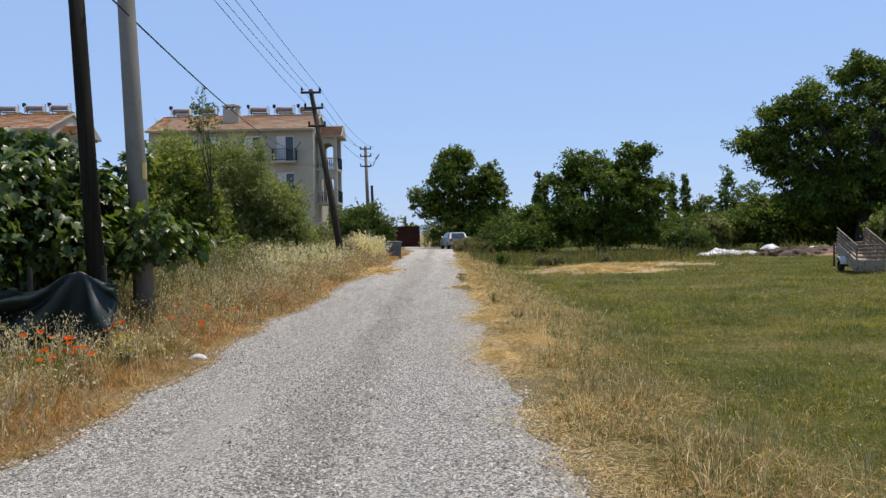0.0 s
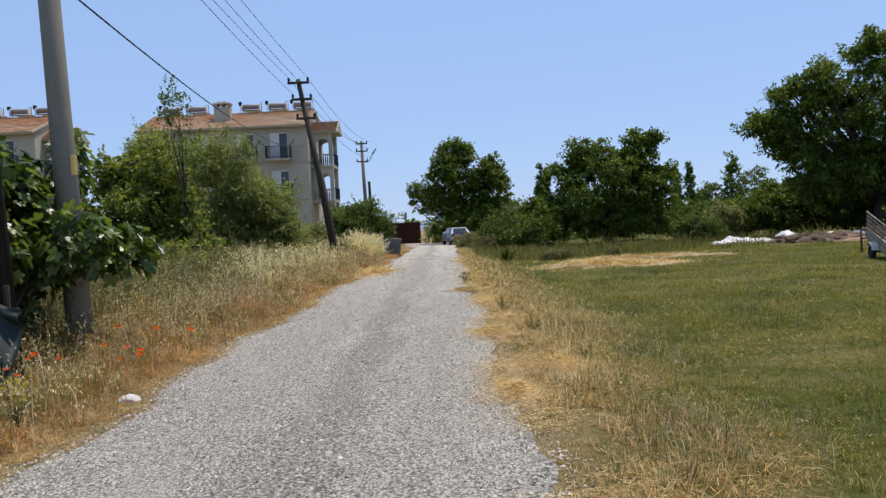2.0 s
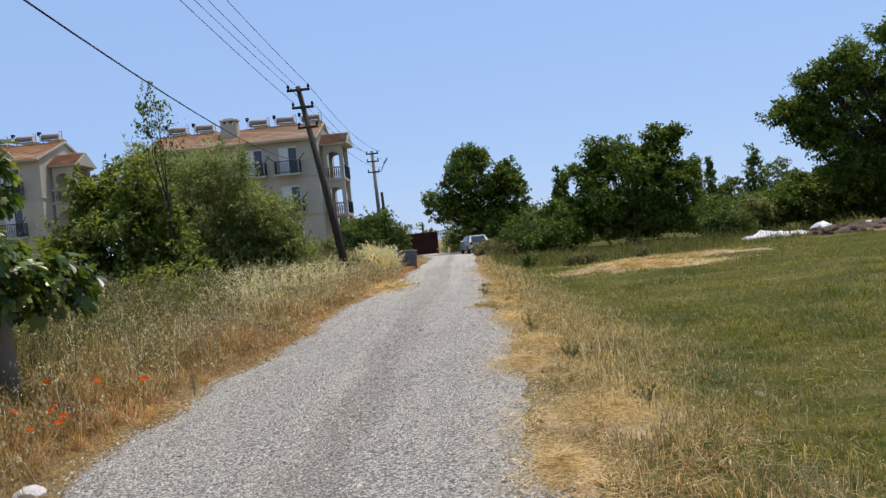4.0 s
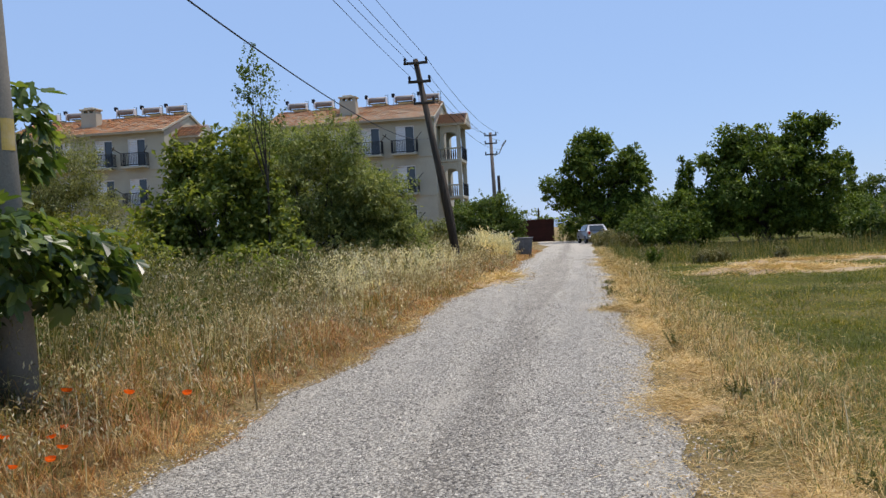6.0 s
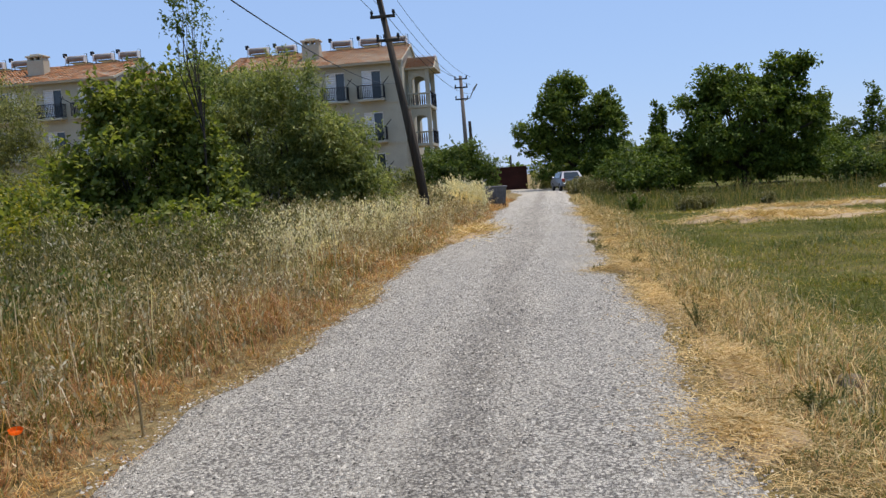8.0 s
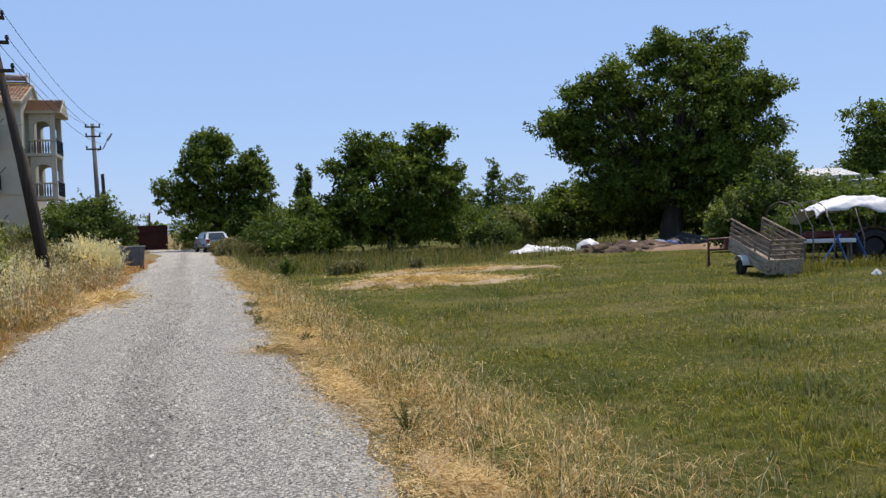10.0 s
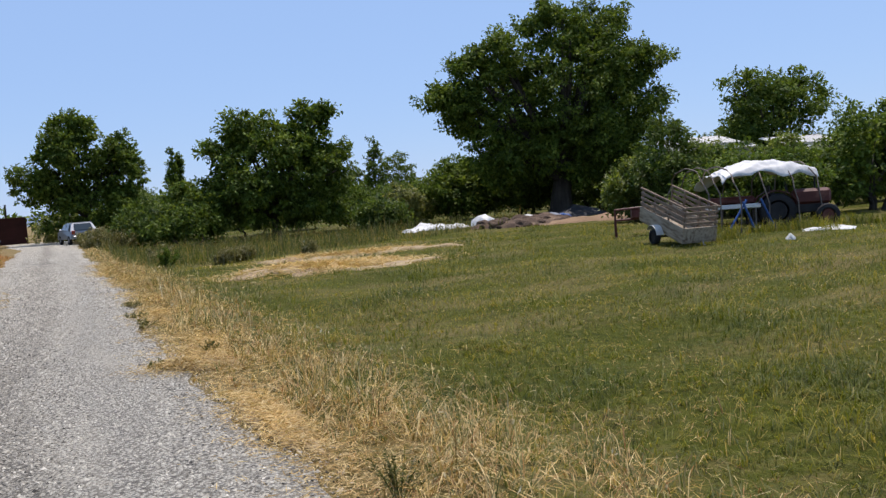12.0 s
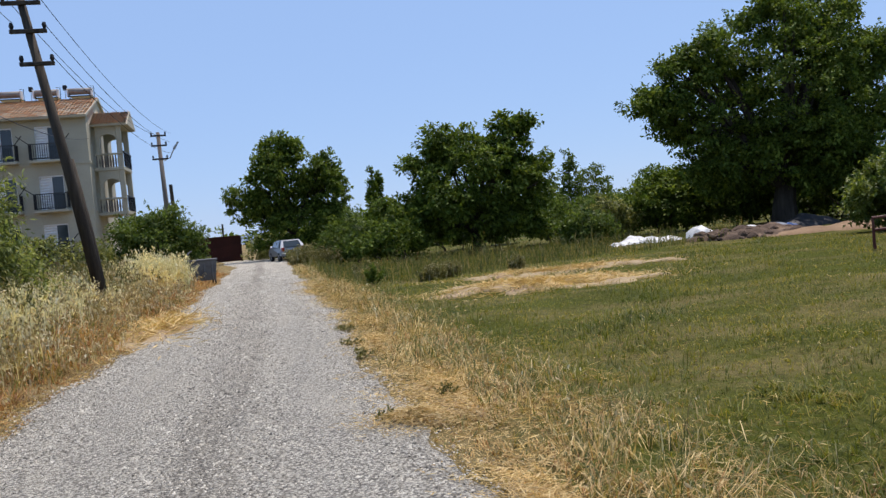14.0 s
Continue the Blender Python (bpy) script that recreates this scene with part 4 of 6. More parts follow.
# ---- far end of the lane ----
gate = thing("yard_gate", pose(-3.75, 90, 0) @ Matrix.Diagonal((1.3, 1, 1, 1)), "dark rusty red sheet metal yard gate", "gate")
part("gate_frame", boxes(((-1.35, 0, 1.12), (0.1, 0.1, 2.25)), ((1.35, 0, 1.08), (0.1, 0.1, 2.15)), ((0, 0, 2.18), (2.7, 0.08, 0.08)), ((0, 0, 0.15), (2.7, 0.08, 0.08)), bevel=0.01), M["rust"], gate)
for i in range(9):
    part("sheet_panel", boxes(((-1.2 + i * 0.3, 0.02 + 0.015 * (i % 2), 1.15), (0.31, 0.02, 2.0))), M["rust"], gate)


# ---- grass ----
def scatter(n, x0, x1, y0, y1, near=14.0):
    """Points thicker near the start of the walk, thinning with distance."""
    x, y = RNG.uniform(x0, x1, n * 3), RNG.uniform(y0, y1, n * 3)
    keep = RNG.uniform(size=n * 3) < 1 / (1 + (y / near) ** 1.6)
    return x[keep][:n], y[keep][:n]


def patches(x, y, f=1.0, seed=0.0):
    """A smooth uneven field from 0 to 1."""
    s = seed
    v = np.sin(x * 1.3 * f + s) * np.sin(y * 0.9 * f + 2 * s) + 0.7 * np.sin(x * 2.9 * f - y * 1.7 * f + s) + 0.5 * np.sin(y * 4.1 * f + x * 2.2 * f + 3 * s)
    return np.clip(v / 3.6 + 0.5, 0, 1)


def grass(name, label, x, y, h, w, lean, mat, lift=0.0):
    pos = np.stack([x, y, height(x, y) - 0.01 + lift], 1)
    v, f = blades(pos, h, w, lean)
    return tagged(raw(name, v, f, mat), label, "grass", kind="stuff")


def thinned(x, y):
    """Where the tarpaulin and the fig keep the verge low."""
    return np.where((x < -3.15) & (y > 8.0) & (y < 12.6), 0.35, 1.0)


def wide(y, base):
    return base * (1 + np.clip(y - 12, 0, 60) / 16)


def oats(name, label, x, y, h, mat, heads=7, lean=0.3, seed_len=0.028, category="grass"):
    """Tall stems, each with drooping spikelets near the top."""
    n = len(x)
    pos = np.stack([x, y, height(x, y) - 0.01], 1)
    cell = np.floor(pos[:, :2] / 0.22 + 0.4 * np.sin(pos[:, 1::-1] * 6.0))
    h1 = np.modf(np.abs(np.sin(cell @ [12.9898, 78.233]) * 43758.5453))[0]
    h2 = np.modf(np.abs(np.sin(cell @ [39.346, 11.135]) * 24634.6345))[0]
    a = h1 * 6.283 + RNG.normal(0, 0.9, n)
    out = np.stack([np.cos(a), np.sin(a), np.zeros(n)], 1)
    ln = RNG.uniform(0.1, 1.0, n) * lean * (0.4 + 1.2 * h2)
    H = (h * (0.62 + 0.62 * h2))[:, None]
    side = np.stack([-np.sin(a), np.cos(a), np.zeros(n)], 1)
    w = wide(y, 0.0035)[:, None]
    mid = pos + [0, 0, 0.6] * H + out * H * ln[:, None] * 0.35
    tip = pos + np.array([0, 0, 1.0]) * H + out * H * ln[:, None]
    v1 = np.stack([pos - side * w, pos + side * w, mid - side * w * 0.8, mid + side * w * 0.8, tip], 1).reshape(-1, 3)
    i = np.arange(n)[:, None] * 5
    f1 = np.concatenate([i + [0, 1, 3], i + [0, 3, 2], i + [2, 3, 4]], 1).reshape(-1, 3)
    t = RNG.uniform(0.45, 1.0, (n, heads))[..., None]
    p = (mid[:, None] * (1 - t) + tip[:, None] * t + RNG.normal(size=(n, heads, 3)) * 0.035 * [1, 1, 0.5]).reshape(-1, 3)
    k = len(p)
    al = unit(RNG.normal(size=(k, 3)) * 0.45 + [0, 0, -0.8])
    s = np.repeat(wide(y, seed_len), heads) * RNG.uniform(0.7, 1.3, k)
    v2, f2 = cards(p, al, unit(RNG.normal(size=(k, 3))), s, s * 0.36)
    return tagged(raw(name, np.concatenate([v1, v2]), np.concatenate([f1, f2 + len(v1)]), mat), label, category, kind="stuff")


M["dead_stem"] = leaf_mat("dead_stems", [(0.0, (0.17, 0.10, 0.032)), (0.5, (0.36, 0.24, 0.08)), (0.85, (0.54, 0.39, 0.155)), (1.0, (0.66, 0.53, 0.27))], 0.2, 0.6, zone=1.6)
M["green_stem"] = leaf_mat("verge_green", [(0.0, (0.05, 0.07, 0.015)), (0.55, (0.12, 0.13, 0.034)), (0.85, (0.22, 0.19, 0.07)), (1.0, (0.34, 0.24, 0.10))], 0.35, 0.55)
# verge on the garden side
x, y = scatter(150000, -5.2, -1.9, 3.5, 62)
d = road_left(y) - x
k = (d > -0.16 - 0.1 * patches(x, y, 2.6, 1.5)) & (RNG.uniform(size=len(x)) < np.clip(1.35 - d * 0.3, 0.2, 1))
x, y, d = x[k], y[k], d[k]
hh = (0.045 + 0.30 * np.clip(d / 0.8, 0, 1) ** 1.1 + 0.10 * np.clip(d - 0.8, 0, 1.2)) * RNG.uniform(0.4, 1.3, len(x)) * (0.35 + 1.3 * patches(x, y, 1.2)) * thinned(x, y)
k = RNG.uniform(size=len(x)) < np.clip(1.25 - 0.45 * d, 0.3, 1) * np.clip(0.75 + (y - 9) / 18, 0.75, 1)
x, y, d, hh = x[k], y[k], d[k], hh[k]
grass("verge_grass", "rusty brown dry grass along the lane edge", x, y, hh, wide(y, 0.0052), RNG.uniform(0.4, 1.9, len(x)), M["rust_grass"])
x, y = scatter(23000, -6.4, -2.5, 3.5, 62, 40)
d = road_left(y) - x
k = (d > 0.35) & (RNG.uniform(size=len(x)) < np.clip(d * 0.7, 0, 1) * np.clip(2.2 * patches(x, y, 0.8, 2.0) - 0.55, 0.04, 1) * np.clip((y - 9) / 16, 0.12, 1))
x, y, d = x[k], y[k], d[k]
oats("wild_oats", "tall pale wild oats gone to seed on the verge", x, y, (0.42 + 0.42 * np.clip(d / 2.4, 0, 1)) * RNG.uniform(0.7, 1.2, len(x)) * thinned(x, y), M["oat"], 8, 0.45, 0.034)
x, y = scatter(3600, -4.6, -2.2, 3.5, 45)
d = road_left(y) - x
k = (d > 0.12) & (patches(x, y, 1.6, 8.0) > 0.4)
x, y, d = x[k], y[k], d[k]
oats("brome_grass", "drooping tan brome grass heads near the lane edge", x, y, (0.2 + 0.24 * np.clip(d / 0.9, 0, 1)) * RNG.uniform(0.7, 1.2, len(x)), M["oat"], 9, 0.9, 0.036)
x, y = scatter(10000, -7.5, -2.8, 3.5, 50, 22)
d = road_left(y) - x
k = (d > 1.0) & (RNG.uniform(size=len(x)) < np.clip((d - 0.9) * 0.6, 0, 1) * patches(x, y, 0.6, 5.0) * 1.4)
x, y, d = x[k], y[k], d[k]
oats("verge_weeds", "grey-green seeding weeds before the shrubs", x, y, (0.55 + 0.4 * np.clip(d / 2.4, 0, 1)) * RNG.uniform(0.7, 1.25, len(x)) * thinned(x, y), M["weed"], 9, 0.5, 0.038)
x, y = scatter(70000, -6.8, -2.3, 3.5, 40, 20)
d = road_left(y) - x
k = (d > 0.2) & (RNG.uniform(size=len(x)) < np.clip((d - 0.15) / 0.9, 0, 1) * (0.3 + patches(x, y, 1.1, 1.0)))
x, y, d = x[k], y[k], d[k]
grass("green_verge_grass", "olive green grass standing among the dry stems", x, y, (0.2 + 0.36 * np.clip(d / 2, 0, 1)) * (0.5 + patches(x, y, 1.4, 4.4)) * RNG.uniform(0.6, 1.3, len(x)) * thinned(x, y), wide(y, 0.006), RNG.uniform(0.3, 1.3, len(x)), M["green_stem"])
x, y = RNG.uniform(-6.0, -2.95, 17000), RNG.uniform(7.5, 15.5, 17000)
k = patches(x, y, 0.9, 1.7) > 0.3 + 0.35 * np.clip((x + 3.6) / 0.6, 0, 1)
grass("lush_grass", "lush green grass in the shade of the fig bush", x[k], y[k], 0.22 * RNG.uniform(0.5, 1.4, k.sum()), np.full(k.sum(), 0.009), RNG.uniform(0.2, 1.1, k.sum()), M["turf"])
# tall branching weeds in clumps before the shrubs
a, c = RNG.uniform(0, 6.283, 3800), RNG.integers(0, 34, 3800)
cx, cy = RNG.uniform(-6.2, -4.2, 34), 9 + 17 * RNG.uniform(0, 1, 34)
r = np.abs(RNG.normal(0, 0.34, 3800))
x, y = cx[c] + r * np.cos(a), cy[c] + 1.3 * r * np.sin(a)
k = ((y < 8) | (y > 13.2)) & (road_left(y) - x > 0.9)
x, y, c, r = x[k], y[k], c[k], r[k]
oats("tall_weeds", "tall branching grey-green weeds with small pale heads", x, y, RNG.uniform(0.75, 1.35, 34)[c] * (1 - 0.45 * r) * RNG.uniform(0.6, 1.1, len(x)), M["weed"], 10, 0.55, 0.037)
a, c = RNG.uniform(0, 6.283, 200), RNG.integers(0, 26, 200)
cx, cy = RNG.uniform(-3.9, -2.85, 26), RNG.uniform(8.2, 15.5, 26)
r = np.abs(RNG.normal(0, 0.07, 200))
x, y = cx[c] + r * np.cos(a), cy[c] + r * np.sin(a)
k = road_left(y) - x > 0.25
oats("drooping_brome", "pale drooping brome tufts among the poppies", x[k], y[k], RNG.uniform(0.22, 0.36, k.sum()), M["oat"], 12, 1.1, 0.036)
# silvery oats against the tarpaulin and the pole
n = 34
x, y = np.concatenate([RNG.uniform(-4.6, -3.35, n), RNG.normal(-3.6, 0.2, n // 2)]), np.concatenate([RNG.uniform(9.6, 11.2, n), RNG.normal(14.0, 0.35, n // 2)])
oats("silvery_oats", "silvery wild oats standing before the dark tarpaulin", x, y, RNG.uniform(0.3, 0.7, len(x)), M["plume"], 11, 0.5, 0.034)
# bleached oats along the bank before the willow
a = RNG.uniform(0, 1, 1100)
x, y = -4.1 + RNG.normal(0, 0.4, 1100), 21 + 15 * a
k = (road_left(y) - x > 0.75) & (patches(x, y, 0.9, 2.6) > 0.36)
oats("bleached_oats", "bleached stand of wild oats along the bank", x[k], y[k], RNG.uniform(0.55, 1.05, k.sum()), M["plume"], 12, 0.4, 0.03)
# the pale clump by the pole
a, r = RNG.uniform(0, 6.283, 900), RNG.uniform(0, 1, 900) ** 0.5
oats("dry_grass_clump", "pale straw-coloured clump of tall dry grass", -3.45 + 1.0 * r * np.cos(a), 44.5 + 1.6 * r * np.sin(a), 1.45 * RNG.uniform(0.6, 1.1, 900) * (1 - 0.35 * r), M["plume"], 14, 0.35)

# verge on the field side
x, y = scatter(210000, 0.7, 4.8, 3.0, 74)
d = x - road_right(y)
mid_y = np.exp(-((y - 19.5) / 4.5) ** 2)
band = 1.15 + 0.8 * mid_y + 1.1 * np.clip((16 - y) / 10, 0, 1) + 0.7 * patches(y, y * 0.3, 0.9, 4.0)
k = (d > -0.1) & (RNG.uniform(size=len(x)) < np.clip(1.35 - d / band, 0.0, 1)) & (patches(x, y, 2.2, 7.0) > 0.33)
x, y, d, mid_y = x[k], y[k], d[k], mid_y[k]
hh = (0.04 + 0.17 * np.clip(d / 0.7, 0, 1) - 0.06 * np.clip(d - 1.0, 0, 1)) * np.where(y < 12, 0.85, 1.0) * RNG.uniform(0.45, 1.35, len(x)) * (0.6 + 0.7 * patches(x, y, 1.5, 3.0))
g1 = RNG.uniform(size=len(x)) < np.where(y < 12, 0.30, 0.50) * np.clip(1.3 - (0.6 - 0.35 * mid_y) * d, 0.12, 1)
grass("dry_field_grass", "straw-yellow dry grass on the field side of the lane", x[g1], y[g1], hh[g1], wide(y[g1], 0.0045), RNG.uniform(0.4, 2.0, g1.sum()), M["straw"])
g3 = ~g1 & (RNG.uniform(size=len(x)) < np.clip(0.5 - 0.12 * d, 0.15, 1))
grass("rusty_field_grass", "rust-brown dried grass tufts at the field edge", x[g3], y[g3], hh[g3] * 0.9, wide(y[g3], 0.0048), RNG.uniform(0.4, 1.9, g3.sum()), M["rust_grass"])
g2 = ~g1 & ~g3
grass("mixed_field_grass", "olive and brown grass stems beside the lane", x[g2], y[g2], hh[g2] * 1.25, wide(y[g2], 0.005), RNG.uniform(0.4, 1.7, g2.sum()), M["green_stem"])
x, y = scatter(350, 1.2, 3.4, 3.5, 40, 12)
k = x - road_right(y) > 0.35
x, y = x[k], y[k]
oats("field_oats", "scattered pale seeding stems at the field edge", x, y, 0.3 * RNG.uniform(0.5, 1.3, len(x)), M["oat"], 5, 0.4)
# flattened straw
n = 60000
y = RNG.uniform(4, 45, n)
x = road_right(y) + RNG.normal(0.08, 0.24, n) + 0.25 * (patches(y, y, 0.7, 9.0) - 0.5)
k = (patches(x * 0.3, y, 1.7, 3.5) > 0.42) & (RNG.uniform(size=n) < 1 / (1 + (y / 16) ** 1.5))
x, y = x[k], y[k]
a = RNG.uniform(0, 6.283, len(x))
base = np.stack([x, y, np.maximum(height(x, y), np.where(x < road_right(y), 0.02, -1)) + RNG.uniform(0.005, 0.05, len(x))], 1)
al = unit(np.stack([np.cos(a), np.sin(a), RNG.normal(0, 0.18, len(x))], 1))
v, f = cards(base, al, unit(RNG.normal(size=(len(x), 3)) * 0.3 + [0, 0, 1]), RNG.uniform(0.03, 0.12, len(x)), wide(y, 0.0045))
tagged(raw("straw_litter", v, f, M["straw"]), "flattened golden straw spread over the gravel edge", "straw", kind="stuff")

# a flattened tangle of dead stems between the lane and the green field
n = 30000
y = 3.5 + RNG.uniform(0, 1, n) ** 1.5 * 40
x = road_right(y) + 0.15 + np.abs(RNG.normal(0, 0.85, n)) + 0.5 * np.clip((14 - y) / 8, 0, 1) * RNG.uniform(0, 2, n)
k = patches(x, y, 1.3, 5.7) + 0.4 * patches(x, y, 4.0, 1.1) > 0.68
x, y = x[k], y[k]
a = RNG.uniform(0, 6.283, len(x))
v, f = cards(np.stack([x, y, height(x, y) + RNG.uniform(0.01, 0.16, len(x))], 1), unit(np.stack([np.cos(a), np.sin(a), RNG.normal(0, 0.35, len(x))], 1)), unit(RNG.normal(size=(len(x), 3)) * 0.5 + [0, 0, 1]), RNG.uniform(0.06, 0.22, len(x)), wide(y, 0.0042))
tagged(raw("dead_stems", v, f, M["dead_stem"]), "matted dead brown stems lying in the field edge", "straw", kind="stuff")

# straw bits along the garden side of the lane
n = 26000
y = RNG.uniform(4, 40, n)
x = road_left(y) - 0.06 + RNG.normal(0, 0.13, n)
k = (patches(x * 0.3, y, 1.9, 6.5) > 0.36) & (RNG.uniform(size=n) < 1 / (1 + (y / 16) ** 1.5))
x, y = x[k], y[k]
a = RNG.uniform(0, 6.283, len(x))
v, f = cards(np.stack([x, y, np.maximum(height(x, y), np.where(x > road_left(y), 0.015, -1)) + RNG.uniform(0.008, 0.04, len(x))], 1), unit(np.stack([np.cos(a), np.sin(a), RNG.normal(0, 0.2, len(x))], 1)), unit(RNG.normal(size=(len(x), 3)) * 0.3 + [0, 0, 1]), RNG.uniform(0.03, 0.11, len(x)), wide(y, 0.0045))
tagged(raw("straw_litter", v, f, M["dead_stem"]), "brown straw bits blown along the garden edge", "straw", kind="stuff")

# the field
x, y = RNG.uniform(1.6, 22, 560000), RNG.uniform(4, 50, 560000)
k = RNG.uniform(size=len(x)) < 1.0 / (1 + (np.hypot(x - 3, y - 15) / 9) ** 2.0) + 0.04
k &= x - road_right(y) > 0.6 + RNG.uniform(0, 1.2, len(x))
x, y = x[k], y[k]
tall = patches(x, y, 0.7, 6.0)
grass("field_grass", "short green field grass with yellowed tips", x, y, (0.04 + 0.12 * tall ** 1.4) * RNG.uniform(0.6, 1.5, len(x)), wide(np.hypot(x, y - 8) + 4, 0.0058), RNG.uniform(0.3, 1.9, len(x)), M["turf"])
a, r = RNG.uniform(0, 6.283, 2600), RNG.uniform(0, 1, 2600) ** 0.5
c = np.arange(2600) % 3
x, y = np.array([6.0, 6.9, 4.6])[c] + np.array([0.9, 0.6, 0.4])[c] * r * np.cos(a), np.array([19.2, 18.2, 23.0])[c] + np.array([0.7, 0.4, 0.5])[c] * r * np.sin(a)
grass("clover_patch", "bright green clover patches in the field", x, y, 0.10 * RNG.uniform(0.5, 1.3, 2600), np.full(2600, 0.010), RNG.uniform(0.5, 1.6, 2600), M["turf"])
# dead thatch lying in the near field, in drifts
n = 60000
x, y = RNG.uniform(2.4, 15, n), RNG.uniform(4.5, 30, n)
k = (patches(x, y, 1.1, 4.4) + 0.5 * patches(x, y, 2.6, 2.2) > 0.66) & (x - road_right(y) > 0.9) & (RNG.uniform(size=n) < 1 / (1 + (np.hypot(x - 3, y - 9) / 10) ** 2))
x, y = x[k], y[k]
a = RNG.uniform(0, 6.283, len(x))
v, f = cards(np.stack([x, y, height(x, y) + RNG.uniform(0.02, 0.13, len(x))], 1), unit(np.stack([np.cos(a), np.sin(a), RNG.normal(0, 0.45, len(x))], 1)), unit(RNG.normal(size=(len(x), 3)) * 0.4 + [0, 0, 1]), RNG.uniform(0.04, 0.12, len(x)), wide(np.hypot(x, y), 0.0038))
tagged(raw("field_thatch", v, f, M["dead_stem"]), "dead straw lying among the green field grass", "straw", kind="stuff")
# lusher tufts in drifts across the field
x, y = RNG.uniform(2.2, 26, 60000), RNG.uniform(7, 46, 60000)
k = (patches(x, y, 0.45, 3.1) + 0.35 * patches(x, y, 1.9, 1.2) > 0.80) & (x - road_right(y) > 1.4) & (RNG.uniform(size=len(x)) < 1.2 / (1 + (np.hypot(x, y - 6) / 16) ** 1.5))
x, y = x[k], y[k]
grass("grass_tufts", "darker green tufts of taller field grass", x, y, 0.16 * RNG.uniform(0.5, 1.5, len(x)), wide(np.hypot(x, y - 8) + 4, 0.007), RNG.uniform(0.3, 1.2, len(x)), M["turf"])
x, y = RNG.uniform(2.4, 24, 70000), RNG.uniform(7, 44, 70000)
k = (patches(x, y, 0.55, 7.3) + 0.4 * patches(x, y, 2.3, 5.2) > 1.02) & (RNG.uniform(size=len(x)) < 1.2 / (1 + (np.hypot(x, y - 6) / 16) ** 1.5))
x, y = x[k], y[k]
grass("yellowed_grass", "yellowed dry patches in the field grass", x, y, 0.04 * RNG.uniform(0.5, 1.6, len(x)), wide(np.hypot(x, y - 8) + 4, 0.007), RNG.uniform(0.5, 1.8, len(x)), M["straw"])
n = 9000
x, y = RNG.uniform(2.0, 24, n), RNG.uniform(42, 66, n)
k = (y > 47 - 2.2 * np.sin(x * 0.35) + np.clip(x - 14, 0, 10) * 0.9) | (x < 3.6)
x, y = x[k], y[k]
oats("rank_grass", "tall rank grass along the far field edge", x, y, 0.4 * RNG.uniform(0.4, 1.4, len(x)) * (0.1 + 2.2 * patches(x, y, 0.6) ** 1.8), M["green_stem"], 3, 0.6, 0.02)
x, y = RNG.uniform(2.2, 16, 9000), RNG.uniform(44, 66, 9000)
k = y > 48 - 2.0 * np.sin(x * 0.35)
grass("rank_dry_grass", "yellowed tall grass under the far trees", x[k], y[k], 0.3 * RNG.uniform(0.4, 1.5, k.sum()) * (0.2 + 1.2 * patches(x[k], y[k], 0.6, 3.3)), np.full(k.sum(), 0.03), RNG.uniform(0.1, 0.6, k.sum()), M["green_stem"])

x, y = RNG.uniform(1.15, 4.2, 1500), RNG.uniform(66, 74.5, 1500)
k = x - road_right(y) > 0.1
oats("tall_roadside_grass", "tall mixed grass hiding the side of the parked car", x[k], y[k], RNG.uniform(0.5, 1.1, k.sum()) * (0.75 + 0.35 * np.clip(x[k] - 1.5, 0, 1)), M["weed"], 12, 0.5, 0.03)
for dx, dy, rr_, n_ in ((5.6, 45.8, 0.5, 260), (6.4, 46.3, 0.35, 160), (8.9, 46.6, 0.3, 120), (3.9, 51.0, 0.5, 200)):
    a, r = RNG.uniform(0, 6.283, n_), RNG.uniform(0, 1, n_) ** 0.5
    oats("dock_plant", "brown dock gone to seed in the field", dx + rr_ * r * np.cos(a), dy + rr_ * r * np.sin(a), RNG.uniform(0.25, 0.6, n_), M["weed"], 12, 0.4, 0.03, "plant")

x, y = RNG.uniform(16.5, 23.5, 5200), RNG.uniform(31.6, 34.6, 5200)
k = (y > 32.6 - 0.25 * (x - 19.5) + 0.5 * np.sin(x * 2.1)) & (patches(x, y, 1.3, 2.2) > 0.3)
grass("shelter_grass", "long green grass before the tractor shelter", x[k], y[k], 0.34 * RNG.uniform(0.4, 1.3, k.sum()), np.full(k.sum(), 0.016), RNG.uniform(0.2, 0.9, k.sum()), M["turf"])

# loose stones on the lane
n = 105000
y = 4 + RNG.uniform(0, 1, n) ** 1.7 * 44
u = RNG.uniform(0.0, 1.0, n) + RNG.normal(0, 0.028, n)
x = road_left(y) * (1 - u) + road_right(y) * u
track = np.exp(-((x + 1.4) / 0.3) ** 2) + np.exp(-((x - 0.3) / 0.3) ** 2)
k = RNG.uniform(size=n) > 0.85 * track * (0.5 + patches(x, y * 0.4, 1.0, 2.5))
x, y, u = x[k], y[k], u[k]
n = len(x)
rad = RNG.uniform(0.004, 0.0115, n) * (1 + 0.7 * (RNG.uniform(size=n) > 0.97)) * (1 + np.clip(y - 14, 0, 20) / 30)
zr = 0.035 + 0.02 * np.sin(np.clip(u, 0, 1) * np.pi) - 0.018 * np.exp(-((x + 1.35) / 0.28) ** 2) - 0.018 * np.exp(-((x - 0.25) / 0.28) ** 2) + 0.006 * np.sin(y * 1.7 + x * 3)
zr = np.where((u > 0.03) & (u < 0.97), zr, np.maximum(height(x, y), np.where((u > 0) & (u < 1), 0.0, -1)) + 0.004)
c = np.stack([x, y, zr - rad * 0.1], 1)
dirs = np.array([[1, 0, 0], [0, 1, 0], [-1, 0, 0], [0, -1, 0], [0, 0, 0.7]], float)
